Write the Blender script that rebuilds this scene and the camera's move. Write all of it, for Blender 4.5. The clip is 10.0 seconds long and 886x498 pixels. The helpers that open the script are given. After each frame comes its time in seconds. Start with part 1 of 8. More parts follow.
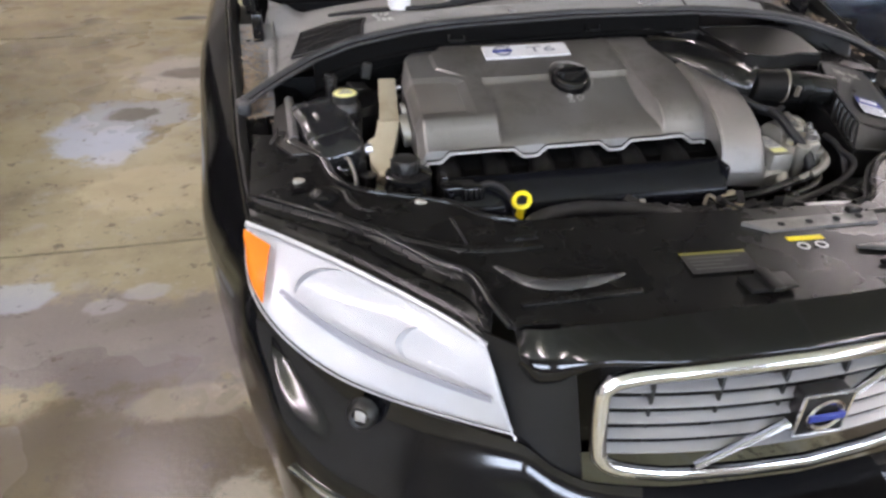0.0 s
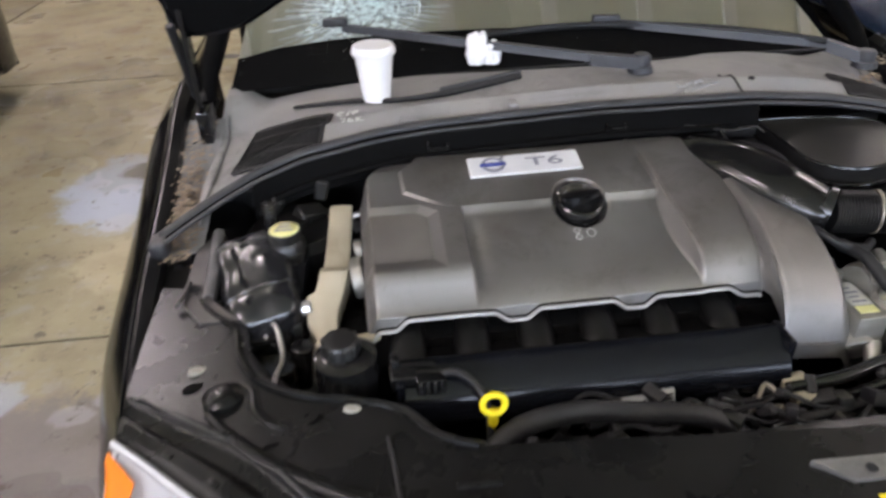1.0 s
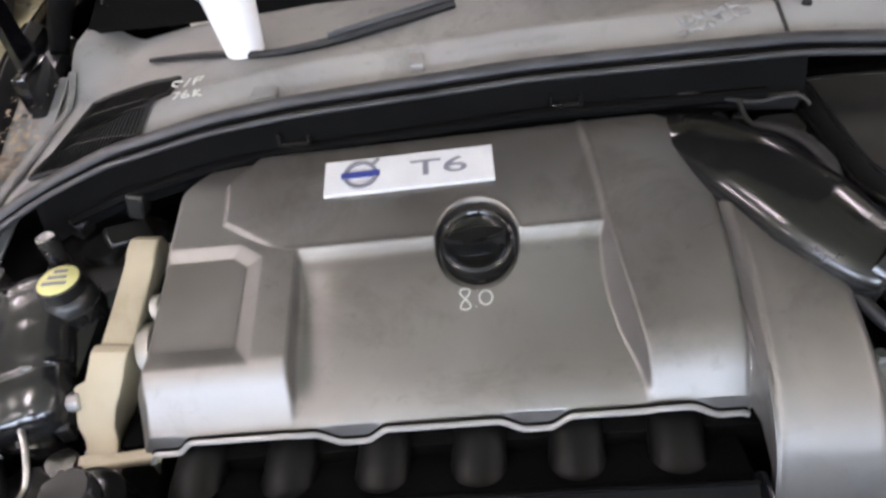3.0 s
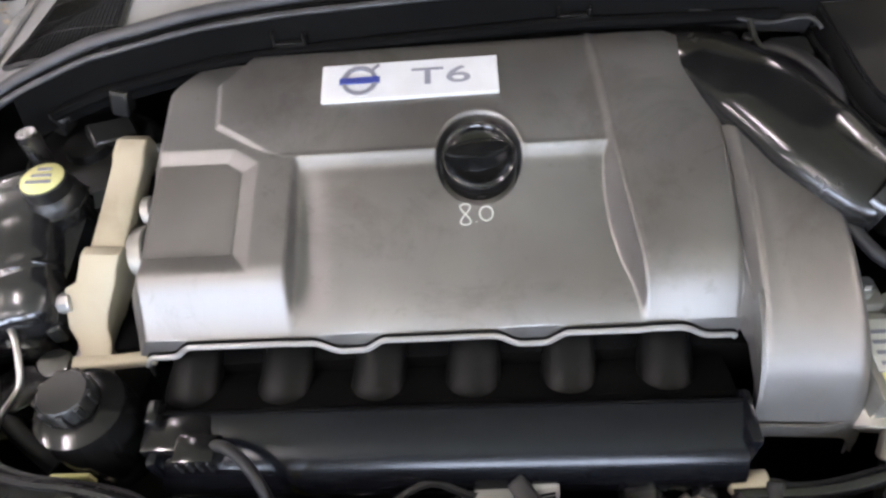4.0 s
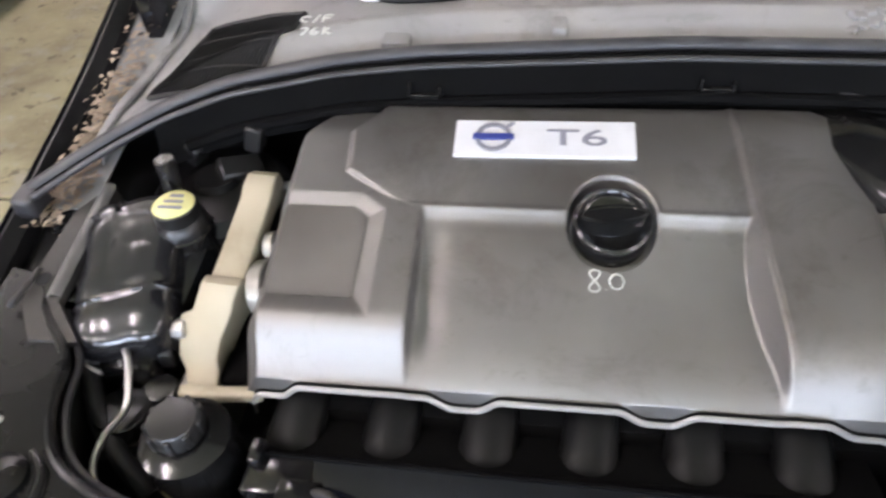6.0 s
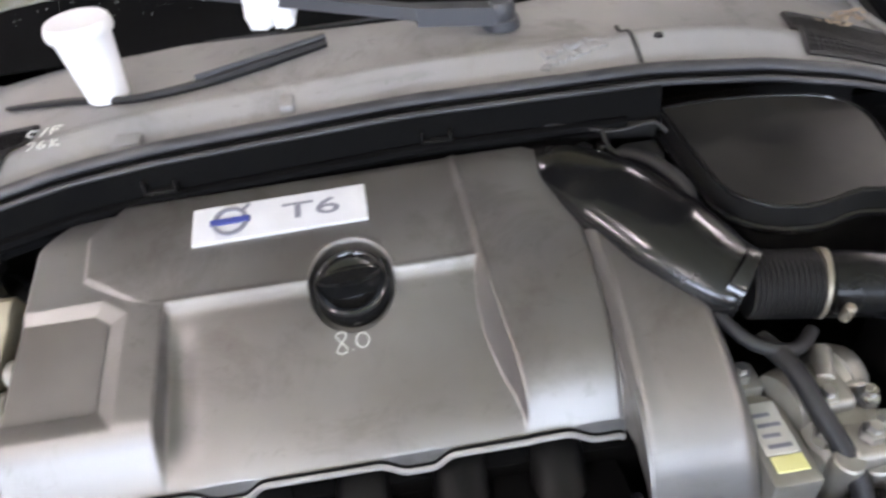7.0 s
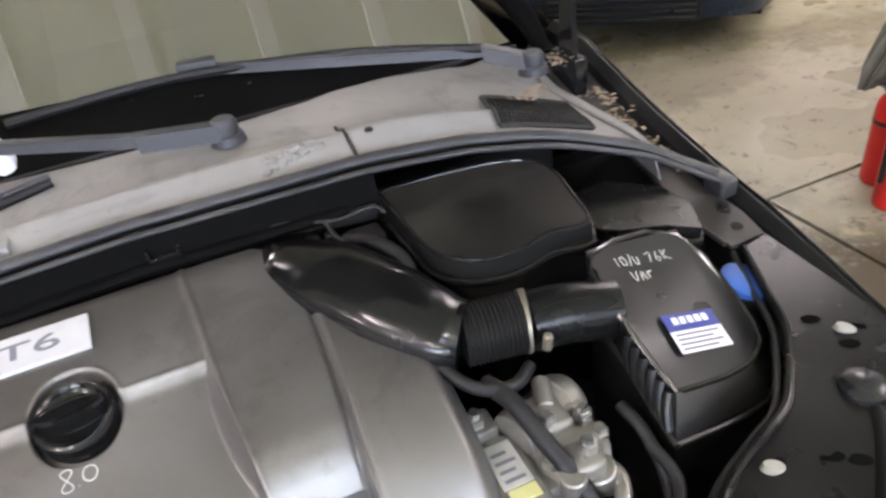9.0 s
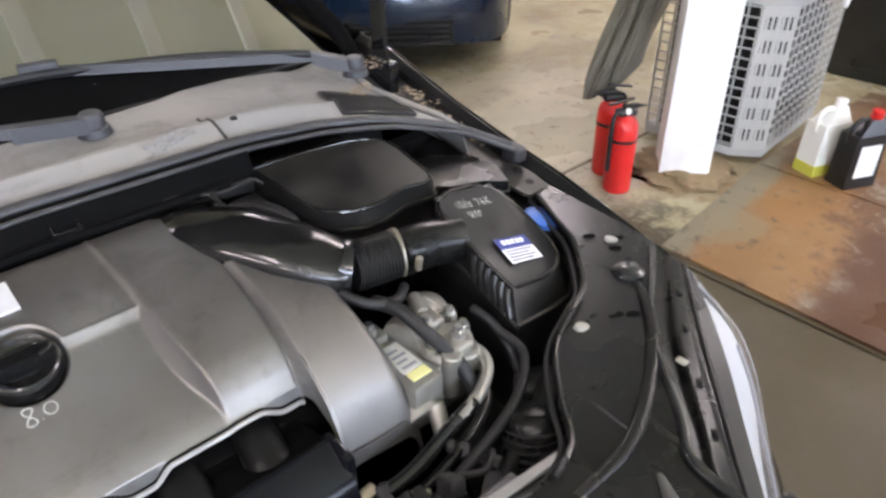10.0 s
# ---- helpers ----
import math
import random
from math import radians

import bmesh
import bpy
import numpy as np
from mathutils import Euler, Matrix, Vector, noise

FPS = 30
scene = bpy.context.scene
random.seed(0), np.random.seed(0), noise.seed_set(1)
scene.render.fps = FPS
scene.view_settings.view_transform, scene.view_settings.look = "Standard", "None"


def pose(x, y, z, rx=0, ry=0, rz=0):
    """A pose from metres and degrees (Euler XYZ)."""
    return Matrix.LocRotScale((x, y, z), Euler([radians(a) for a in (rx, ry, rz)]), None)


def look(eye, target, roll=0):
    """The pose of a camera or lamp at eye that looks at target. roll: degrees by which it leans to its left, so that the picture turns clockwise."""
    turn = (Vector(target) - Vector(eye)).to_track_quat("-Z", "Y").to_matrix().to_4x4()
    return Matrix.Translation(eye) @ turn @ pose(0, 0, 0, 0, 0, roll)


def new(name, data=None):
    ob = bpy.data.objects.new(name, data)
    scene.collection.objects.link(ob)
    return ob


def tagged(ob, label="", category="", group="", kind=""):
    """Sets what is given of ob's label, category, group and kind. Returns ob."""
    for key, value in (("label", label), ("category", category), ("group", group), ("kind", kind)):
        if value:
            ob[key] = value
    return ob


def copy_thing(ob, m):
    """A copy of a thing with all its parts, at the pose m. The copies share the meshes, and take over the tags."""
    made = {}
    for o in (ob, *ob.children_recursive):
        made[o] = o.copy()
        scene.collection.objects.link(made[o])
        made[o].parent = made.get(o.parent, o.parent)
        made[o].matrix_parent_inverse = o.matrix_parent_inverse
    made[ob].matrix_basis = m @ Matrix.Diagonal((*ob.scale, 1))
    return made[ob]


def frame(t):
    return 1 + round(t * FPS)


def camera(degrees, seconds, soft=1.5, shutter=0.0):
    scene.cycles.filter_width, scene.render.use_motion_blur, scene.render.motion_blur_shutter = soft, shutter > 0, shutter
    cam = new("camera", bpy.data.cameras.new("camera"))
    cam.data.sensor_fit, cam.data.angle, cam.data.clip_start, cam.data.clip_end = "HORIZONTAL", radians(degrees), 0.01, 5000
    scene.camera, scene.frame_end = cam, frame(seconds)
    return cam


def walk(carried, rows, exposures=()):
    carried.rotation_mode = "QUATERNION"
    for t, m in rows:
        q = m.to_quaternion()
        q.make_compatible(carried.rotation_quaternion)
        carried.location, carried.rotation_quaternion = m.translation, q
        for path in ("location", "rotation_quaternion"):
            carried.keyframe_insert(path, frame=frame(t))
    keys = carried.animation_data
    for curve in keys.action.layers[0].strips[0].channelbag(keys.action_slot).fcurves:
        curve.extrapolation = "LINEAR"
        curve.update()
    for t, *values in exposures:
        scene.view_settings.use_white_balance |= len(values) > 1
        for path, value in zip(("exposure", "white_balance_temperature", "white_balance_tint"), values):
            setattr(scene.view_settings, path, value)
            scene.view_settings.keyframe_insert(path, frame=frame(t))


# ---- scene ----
cam = camera(64.8, 10.0, 2.7, 0.3)
PATH = [
    (0, (-0.745, -0.636, 1.545), (-0.381, 1.007, 0.466), 0.9),
    (0.5, (-0.559, -0.477, 1.549), (-0.355, 1.141, 0.391), -1.1),
    (0.7, (-0.526, -0.36, 1.574), (-0.383, 1.301, 0.47), -1.6),
    (1, (-0.466, -0.192, 1.602), (-0.288, 1.498, 0.546), -2.1),
    (1.2, (-0.433, -0.114, 1.604), (-0.213, 1.571, 0.548), -3.0),
    (1.5, (-0.403, -0.027, 1.587), (-0.257, 1.682, 0.558), -5.5),
    (1.7, (-0.283, 0.05, 1.602), (-0.374, 1.759, 0.566), -9.3),
    (2, (-0.141, 0.1, 1.563), (-0.277, 1.842, 0.592), -5.6),
    (2.2, (-0.041, 0.169, 1.572), (-0.231, 1.858, 0.517), -6.7),
    (2.5, (-0.04, 0.223, 1.564), (-0.223, 1.85, 0.415), -7.6),
    (3, (-0.063, 0.3, 1.554), (-0.23, 1.757, 0.194), -9.8),
    (3.2, (-0.079, 0.306, 1.561), (-0.255, 1.703, 0.14), -10.4),
    (4.3, (-0.122, 0.313, 1.56), (-0.208, 1.559, -0.002), -4.5),
    (4.5, (-0.164, 0.31, 1.561), (-0.271, 1.589, 0.028), -4.1),
    (5, (-0.259, 0.289, 1.546), (-0.555, 1.645, 0.106), -3.0),
    (5.2, (-0.272, 0.29, 1.542), (-0.635, 1.631, 0.103), -2.8),
    (6.3, (-0.125, 0.326, 1.538), (-0.301, 1.753, 0.148), -5.9),
    (6.5, (-0.096, 0.329, 1.537), (-0.19, 1.781, 0.166), -5.8),
    (7, (-0.009, 0.312, 1.555), (0.064, 1.805, 0.226), -7.0),
    (7.5, (0.074, 0.284, 1.559), (0.321, 1.821, 0.303), -8.7),
    (8, (0.125, 0.253, 1.548), (0.501, 1.796, 0.332), -10.5),
    (8.5, (0.153, 0.24, 1.535), (0.603, 1.801, 0.368), -9.9),
    (9, (0.14, 0.222, 1.534), (0.666, 1.794, 0.416), -8.3),
    (9.5, (0.007, 0.173, 1.553), (0.941, 1.564, 0.461), -1.2),
    (10, (-0.132, 0.073, 1.581), (0.979, 1.325, 0.486), -0.8),
]
walk(cam, [(t, look(eye, target, roll)) for t, eye, target, roll in PATH], [(0, -0.25, 6500, 17), (1, -0.26, 6500, 17), (1.5, -0.08, 6500, 17), (2.5, 0.03, 6450, 17), (3, 0.0, 6450, 17), (4.5, 0.31, 6400, 17), (5, 0.35, 6450, 17), (7, 0.15, 6400, 17), (8.5, 0.26, 6500, 17), (9, 0.27, 6500, 17), (10, 0.29, 6450, 17)])

# ---------------------------------------------------------------- world and light
world = bpy.data.worlds.new("world")
scene.world = world
world.use_nodes = True
wn = world.node_tree.nodes
sky = wn.new("ShaderNodeTexSky")
sky.sky_type, sky.sun_disc = "NISHITA", False
sky.sun_elevation, sky.sun_rotation = radians(28), radians(160)
world.node_tree.links.new(sky.outputs[0], wn["Background"].inputs[0])
wn["Background"].inputs[1].default_value = 0.12
ROOM = (-7.5, 8.0, -6.0, 11.0, 4.3)          # x0, x1, y0, y1, ceiling height


def area_lamp(name, m, sx, sy, watts, colour):
    data = bpy.data.lights.new(name, "AREA")
    data.shape, data.size, data.size_y, data.energy, data.color = "RECTANGLE", sx, sy, watts, colour
    ob = new(name, data)
    ob.matrix_world = m
    return ob


# ---------------------------------------------------------------- materials
def nodes_of(name):
    m = bpy.data.materials.new(name)
    m.use_nodes = True
    return m, m.node_tree.nodes, m.node_tree.links, m.node_tree.nodes["Principled BSDF"]


def surface(name, c1, c2, rough=0.5, rough2=None, metal=0.0, big=4.0, fine=60.0, bump=0.15, coat=0.0, dust=None, dust_amount=0.5, spec=0.5, depth=0.002, contrast=(0.0, 1.0), scuff=None, scuff_amount=0.5, scuff_scale=7.0):
    """Two-scale noise in colour, roughness and relief; dust settles on faces that look up."""
    m, n, l, p = nodes_of(name)
    tc = n.new("ShaderNodeTexCoord")
    a, b = n.new("ShaderNodeTexNoise"), n.new("ShaderNodeTexNoise")
    a.inputs["Scale"].default_value, b.inputs["Scale"].default_value = big, fine
    a.inputs["Detail"].default_value, b.inputs["Detail"].default_value = 3, 2
    for t in (a, b):
        l.new(tc.outputs["Object"], t.inputs["Vector"])
    ramp = n.new("ShaderNodeMapRange")
    ramp.inputs[1].default_value, ramp.inputs[2].default_value = contrast
    add = n.new("ShaderNodeMath")
    add.operation = "MULTIPLY_ADD"
    add.inputs[1].default_value, add.inputs[2].default_value = 0.06, -0.03
    if bump:
        l.new(b.outputs[0], add.inputs[0])
    else:
        a.inputs["Detail"].default_value, add.inputs[0].default_value = 1, 0.5
    add2 = n.new("ShaderNodeMath")
    l.new(a.outputs[0], add2.inputs[0])
    l.new(add.outputs[0], add2.inputs[1])
    l.new(add2.outputs[0], ramp.inputs[0])
    mix = n.new("ShaderNodeMix")
    mix.data_type = "RGBA"
    mix.inputs["A"].default_value, mix.inputs["B"].default_value = (*c1, 1), (*c2, 1)
    l.new(ramp.outputs[0], mix.inputs["Factor"])
    colour = mix.outputs["Result"]
    rr = n.new("ShaderNodeMapRange")
    rr.inputs[3].default_value, rr.inputs[4].default_value = rough, rough2 if rough2 is not None else rough
    l.new(ramp.outputs[0], rr.inputs[0])
    roughness = rr.outputs[0]
    if dust:
        geo = n.new("ShaderNodeNewGeometry")
        sep = n.new("ShaderNodeSeparateXYZ")
        l.new(geo.outputs["Normal"], sep.inputs[0])
        up = n.new("ShaderNodeMapRange")
        up.inputs[1].default_value, up.inputs[2].default_value = 0.35, 0.95
        l.new(sep.outputs[2], up.inputs[0])
        c = n.new("ShaderNodeTexNoise")
        c.inputs["Scale"].default_value, c.inputs["Detail"].default_value = big * 1.7, 3
        l.new(tc.outputs["Object"], c.inputs["Vector"])
        cr = n.new("ShaderNodeMapRange")
        cr.interpolation_type = "SMOOTHSTEP"
        cr.inputs[1].default_value, cr.inputs[2].default_value = 0.2, 0.85
        l.new(c.outputs[0], cr.inputs[0])
        mul = n.new("ShaderNodeMath")
        mul.operation = "MULTIPLY"
        l.new(up.outputs[0], mul.inputs[0])
        l.new(cr.outputs[0], mul.inputs[1])
        mul2 = n.new("ShaderNodeMath")
        mul2.operation = "MULTIPLY"
        mul2.inputs[1].default_value = dust_amount
        l.new(mul.outputs[0], mul2.inputs[0])
        dm = n.new("ShaderNodeMix")
        dm.data_type = "RGBA"
        l.new(mul2.outputs[0], dm.inputs["Factor"])
        l.new(colour, dm.inputs["A"])
        dm.inputs["B"].default_value = (*dust, 1)
        colour = dm.outputs["Result"]
        rm = n.new("ShaderNodeMix")
        l.new(mul2.outputs[0], rm.inputs["Factor"])
        l.new(roughness, rm.inputs["A"])
        rm.inputs["B"].default_value = 0.65
        roughness = rm.outputs["Result"]
    if scuff:
        for size, lo, hi, amount in ((scuff_scale, 0.5, 0.68, scuff_amount), (scuff_scale * 5, 0.6, 0.7, scuff_amount * 0.7)):
            s = n.new("ShaderNodeTexNoise")
            s.inputs["Scale"].default_value, s.inputs["Detail"].default_value, s.inputs["Roughness"].default_value, s.inputs["Distortion"].default_value = size, 6, 0.68, 0.6
            l.new(tc.outputs["Object"], s.inputs["Vector"])
            sr = n.new("ShaderNodeMapRange")
            sr.interpolation_type = "SMOOTHSTEP"
            for k, x in zip((1, 2, 3, 4), (lo, hi, 0.0, amount)):
                sr.inputs[k].default_value = x
            l.new(s.outputs[0], sr.inputs[0])
            sm, srm = n.new("ShaderNodeMix"), n.new("ShaderNodeMix")
            sm.data_type = "RGBA"
            l.new(sr.outputs[0], sm.inputs["Factor"])
            l.new(colour, sm.inputs["A"])
            sm.inputs["B"].default_value = (*scuff, 1)
            colour = sm.outputs["Result"]
            l.new(sr.outputs[0], srm.inputs["Factor"])
            l.new(roughness, srm.inputs["A"])
            srm.inputs["B"].default_value = 0.6
            roughness = srm.outputs["Result"]
    l.new(colour, p.inputs["Base Color"])
    l.new(roughness, p.inputs["Roughness"])
    p.inputs["Metallic"].default_value = metal
    p.inputs["Specular IOR Level"].default_value = spec
    p.inputs["Coat Weight"].default_value = coat
    p.inputs["Coat Roughness"].default_value = 0.06
    if bump:
        bp = n.new("ShaderNodeBump")
        bp.inputs["Strength"].default_value, bp.inputs["Distance"].default_value = bump, depth
        l.new(add2.outputs[0], bp.inputs["Height"])
        l.new(bp.outputs[0], p.inputs["Normal"])
    return m


def plain(name, c, rough=0.5, metal=0.0, emit=0.0):
    m, n, l, p = nodes_of(name)
    p.inputs["Base Color"].default_value, p.inputs["Roughness"].default_value, p.inputs["Metallic"].default_value = (*c, 1), rough, metal
    if emit:
        p.inputs["Emission Color"].default_value, p.inputs["Emission Strength"].default_value = (*c, 1), emit
    return m


def clear(name, tint, gloss_rough=0.02, ior=1.5, boost=1.0, haze=0.0):
    """A thin clear pane: see-through with a mirror coat by Fresnel."""
    m, n, l, p = nodes_of(name)
    n.remove(p)
    tr, gl, mx, fr = n.new("ShaderNodeBsdfTransparent"), n.new("ShaderNodeBsdfGlossy"), n.new("ShaderNodeMixShader"), n.new("ShaderNodeFresnel")
    tr.inputs[0].default_value = (*tint, 1)
    gl.inputs["Roughness"].default_value = gloss_rough
    fr.inputs[0].default_value = ior
    mul = n.new("ShaderNodeMath")
    mul.operation, mul.use_clamp = "MULTIPLY", True
    mul.inputs[1].default_value = boost
    l.new(fr.outputs[0], mul.inputs[0])
    l.new(mul.outputs[0], mx.inputs[0])
    body = tr
    if haze:
        df, hz = n.new("ShaderNodeBsdfDiffuse"), n.new("ShaderNodeMixShader")
        df.inputs[0].default_value, hz.inputs[0].default_value = (0.85, 0.86, 0.87, 1), haze
        l.new(tr.outputs[0], hz.inputs[1])
        l.new(df.outputs[0], hz.inputs[2])
        body = hz
    l.new(body.outputs[0], mx.inputs[1])
    l.new(gl.outputs[0], mx.inputs[2])
    l.new(mx.outputs[0], n["Material Output"].inputs[0])
    return m


PAINT = surface("black_paint", (0.003, 0.003, 0.0035), (0.005, 0.005, 0.006), 0.06, 0.13, big=3, fine=40, bump=0)
INNER = surface("black_inner_paint", (0.004, 0.004, 0.0045), (0.011, 0.0105, 0.01), 0.26, 0.5, big=6, fine=90, bump=0, spec=0.3)
PANEL = surface("black_panel_plastic", (0.004, 0.004, 0.004), (0.009, 0.009, 0.0085), 0.18, 0.33, big=7, fine=9, bump=0.1, depth=0.003, spec=0.25, dust=(0.07, 0.066, 0.058), dust_amount=0.08, scuff=(0.016, 0.015, 0.013), scuff_amount=0.15)
PLASTIC = surface("black_plastic", (0.005, 0.005, 0.005), (0.018, 0.018, 0.017), 0.2, 0.44, big=9, fine=180, bump=0, spec=0.5)
MATT = surface("matt_black", (0.003, 0.003, 0.003), (0.006, 0.006, 0.006), 0.6, 0.8, big=9, fine=120, bump=0.05, spec=0.015)
GLOSSP = surface("glossy_black_plastic", (0.005, 0.005, 0.005), (0.01, 0.01, 0.01), 0.1, 0.2, big=7, fine=120, bump=0, dust=(0.12, 0.11, 0.1), dust_amount=0.03, scuff=(0.03, 0.027, 0.024), scuff_amount=0.35)
RUBBER = surface("black_rubber", (0.006, 0.006, 0.007), (0.016, 0.016, 0.017), 0.38, 0.6, big=12, fine=160, bump=0, dust=(0.16, 0.15, 0.14), dust_amount=0.14, spec=0.3)
COVER = surface("grey_cover_plastic", (0.115, 0.106, 0.096), (0.335, 0.327, 0.318), 0.37, 0.5, metal=0.8, big=5, fine=260, bump=0, dust=(0.16, 0.135, 0.105), dust_amount=0.3, depth=0.0006, scuff=(0.1, 0.085, 0.066), scuff_amount=0.32)
# cover grey lightened: the lip's highlight is put into its colour
COVEREDGE = surface("highlit_cover_edge", (0.3, 0.29, 0.275), (0.42, 0.41, 0.39), 0.32, 0.45, metal=0.4, big=20, fine=200, bump=0)
PADM = surface("worn_cover_pad", (0.1, 0.09, 0.078), (0.165, 0.153, 0.138), 0.42, 0.55, metal=0.3, big=14, fine=260, bump=0, depth=0.0008)
COWL = surface("dusty_cowl_plastic", (0.12, 0.12, 0.122), (0.35, 0.343, 0.333), 0.62, 0.8, big=3.5, fine=140, bump=0.2, dust=(0.3, 0.285, 0.26), dust_amount=0.55, depth=0.001, scuff=(0.05, 0.047, 0.045), scuff_amount=0.4, scuff_scale=5.0)
COWLDARK = surface("dark_cowl_plastic", (0.009, 0.009, 0.01), (0.022, 0.021, 0.021), 0.45, 0.65, big=8, fine=120, bump=0, dust=(0.18, 0.17, 0.15), dust_amount=0.18, spec=0.28)
WIPER = surface("wiper_black", (0.017, 0.018, 0.022), (0.034, 0.036, 0.042), 0.42, 0.55, big=8, fine=160, bump=0.06, dust=(0.2, 0.2, 0.2), dust_amount=0.35)
GOLD = surface("dull_gold_alloy", (0.29, 0.25, 0.17), (0.43, 0.385, 0.285), 0.45, 0.6, metal=0.35, big=12, fine=150, bump=0.2, scuff=(0.2, 0.16, 0.1), scuff_amount=0.35)
ALU = surface("cast_aluminium", (0.17, 0.16, 0.135), (0.44, 0.425, 0.385), 0.36, 0.55, metal=0.7, big=20, fine=160, bump=0.3)
CLAMPM = surface("dull_rusty_steel", (0.2, 0.17, 0.12), (0.36, 0.33, 0.28), 0.35, 0.55, metal=0.7, big=25, fine=120, bump=0.1)
LABELD = surface("soiled_label", (0.42, 0.41, 0.36), (0.6, 0.59, 0.54), 0.5, 0.6, big=30, fine=120, bump=0)
TANKM = surface("moulded_black_tank", (0.010, 0.010, 0.011), (0.02, 0.02, 0.021), 0.14, 0.26, big=9, fine=60, bump=0, spec=0.6)
APRON = surface("dusty_grey_apron", (0.011, 0.0105, 0.01), (0.032, 0.03, 0.027), 0.33, 0.52, big=9, fine=60, bump=0, spec=0.4, dust=(0.12, 0.105, 0.085), dust_amount=0.2, scuff=(0.1, 0.075, 0.05), scuff_amount=0.3)
RESM = surface("dusty_black_box_plastic", (0.006, 0.006, 0.006), (0.015, 0.0145, 0.0135), 0.22, 0.42, big=6, fine=160, bump=0.05, spec=0.36, dust=(0.14, 0.13, 0.105), dust_amount=0.16)
SEALM = surface("dusty_seal_rubber", (0.012, 0.012, 0.0135), (0.034, 0.034, 0.037), 0.3, 0.5, big=10, fine=140, bump=0, spec=0.45, dust=(0.22, 0.21, 0.2), dust_amount=0.3)
CROSSM = surface("dull_zinc_strip", (0.12, 0.12, 0.117), (0.3, 0.29, 0.275), 0.3, 0.5, metal=0.6, big=14, fine=120, bump=0.05, scuff=(0.06, 0.055, 0.045), scuff_amount=0.5)
CLIPM = surface("soiled_white_clip", (0.2, 0.19, 0.155), (0.42, 0.405, 0.35), 0.4, 0.55, big=60, fine=160, bump=0.05)
RUNNERM = surface("dark_grey_runner_plastic", (0.003, 0.003, 0.003), (0.007, 0.007, 0.0068), 0.38, 0.55, big=9, fine=140, bump=0, spec=0.16, dust=(0.05, 0.046, 0.04), dust_amount=0.1)
DIMYELLOW = plain("dirty_yellow", (0.17, 0.155, 0.02), 0.5)
FLANGEM = surface("dusty_grey_flange", (0.06, 0.058, 0.055), (0.14, 0.136, 0.13), 0.3, 0.48, big=14, fine=70, bump=0, spec=0.5, scuff=(0.13, 0.09, 0.06), scuff_amount=0.35)
FAINT = plain("faded_print", (0.045, 0.045, 0.044), 0.5)
RAILM = surface("dull_black_plastic", (0.004, 0.0045, 0.006), (0.007, 0.0075, 0.010), 0.15, 0.22, big=9, fine=120, bump=0, spec=0.28)
# greyer than the black panel, to carry the ledge's reflection as colour
LEDGEM = surface("ledge_highlight_grey", (0.06, 0.06, 0.061), (0.12, 0.12, 0.12), 0.2, 0.35, metal=0.5, big=14, fine=120, bump=0)
STEEL = surface("bright_steel", (0.5, 0.5, 0.49), (0.68, 0.67, 0.65), 0.22, 0.38, metal=0.95, big=18, fine=120, bump=0.05)
CHROME = surface("chrome", (0.75, 0.75, 0.76), (0.85, 0.85, 0.86), 0.08, 0.2, metal=1.0, big=12, fine=90, bump=0.02)
SLAT = surface("grey_grille_slat", (0.36, 0.36, 0.37), (0.48, 0.48, 0.49), 0.3, 0.42, metal=0.6, big=12, fine=90, bump=0.03)
WHITE = surface("white_plastic", (0.8, 0.8, 0.79), (0.86, 0.86, 0.85), 0.4, 0.5, big=12, fine=90, bump=0.03)
PAPER = surface("white_paper", (0.82, 0.81, 0.8), (0.88, 0.88, 0.87), 0.8, 0.9, big=14, fine=140, bump=0.15)
REFLECT = surface("headlight_reflector", (0.5, 0.51, 0.52), (0.62, 0.63, 0.63), 0.25, 0.4, metal=0.3, big=14, fine=90, bump=0.05)
AMBER = surface("amber_lens", (0.8, 0.16, 0.01), (0.95, 0.25, 0.02), 0.18, 0.28, big=12, fine=140, bump=0.08)
YELLOW = surface("yellow_plastic", (0.75, 0.6, 0.0), (0.85, 0.7, 0.02), 0.4, 0.5, big=12, fine=90, bump=0.03)
CAPY = surface("pale_yellow_cap", (0.6, 0.58, 0.2), (0.72, 0.7, 0.36), 0.45, 0.55, big=25, fine=150, bump=0.05)
BLUE = surface("blue_plastic", (0.03, 0.09, 0.34), (0.06, 0.17, 0.5), 0.35, 0.5, big=14, fine=90, bump=0.05)
BLUEINK = plain("blue_print", (0.03, 0.045, 0.22), 0.5)
INK = plain("grey_print", (0.2, 0.2, 0.23), 0.5)
CHALK = plain("white_paint_marker", (0.62, 0.62, 0.58), 0.8)
SILVERLAB = surface("silver_label", (0.55, 0.55, 0.55), (0.7, 0.7, 0.7), 0.4, 0.5, big=30, fine=120, bump=0.02)
RED = surface("red_enamel", (0.5, 0.012, 0.012), (0.62, 0.025, 0.02), 0.25, 0.4, big=8, fine=60, bump=0.05)
TYRE = surface("tyre_rubber", (0.012, 0.012, 0.012), (0.03, 0.03, 0.029), 0.7, 0.85, big=14, fine=120, bump=0.2)
ALLOY = surface("alloy_wheel", (0.5, 0.49, 0.47), (0.62, 0.61, 0.59), 0.3, 0.45, metal=0.7, big=10, fine=90, bump=0.05)
BLUECAR = surface("dark_blue_paint", (0.002, 0.01, 0.028), (0.003, 0.014, 0.036), 0.2, 0.32, big=3, fine=40, bump=0.02, coat=0.5, dust=(0.1, 0.1, 0.1), dust_amount=0.1)
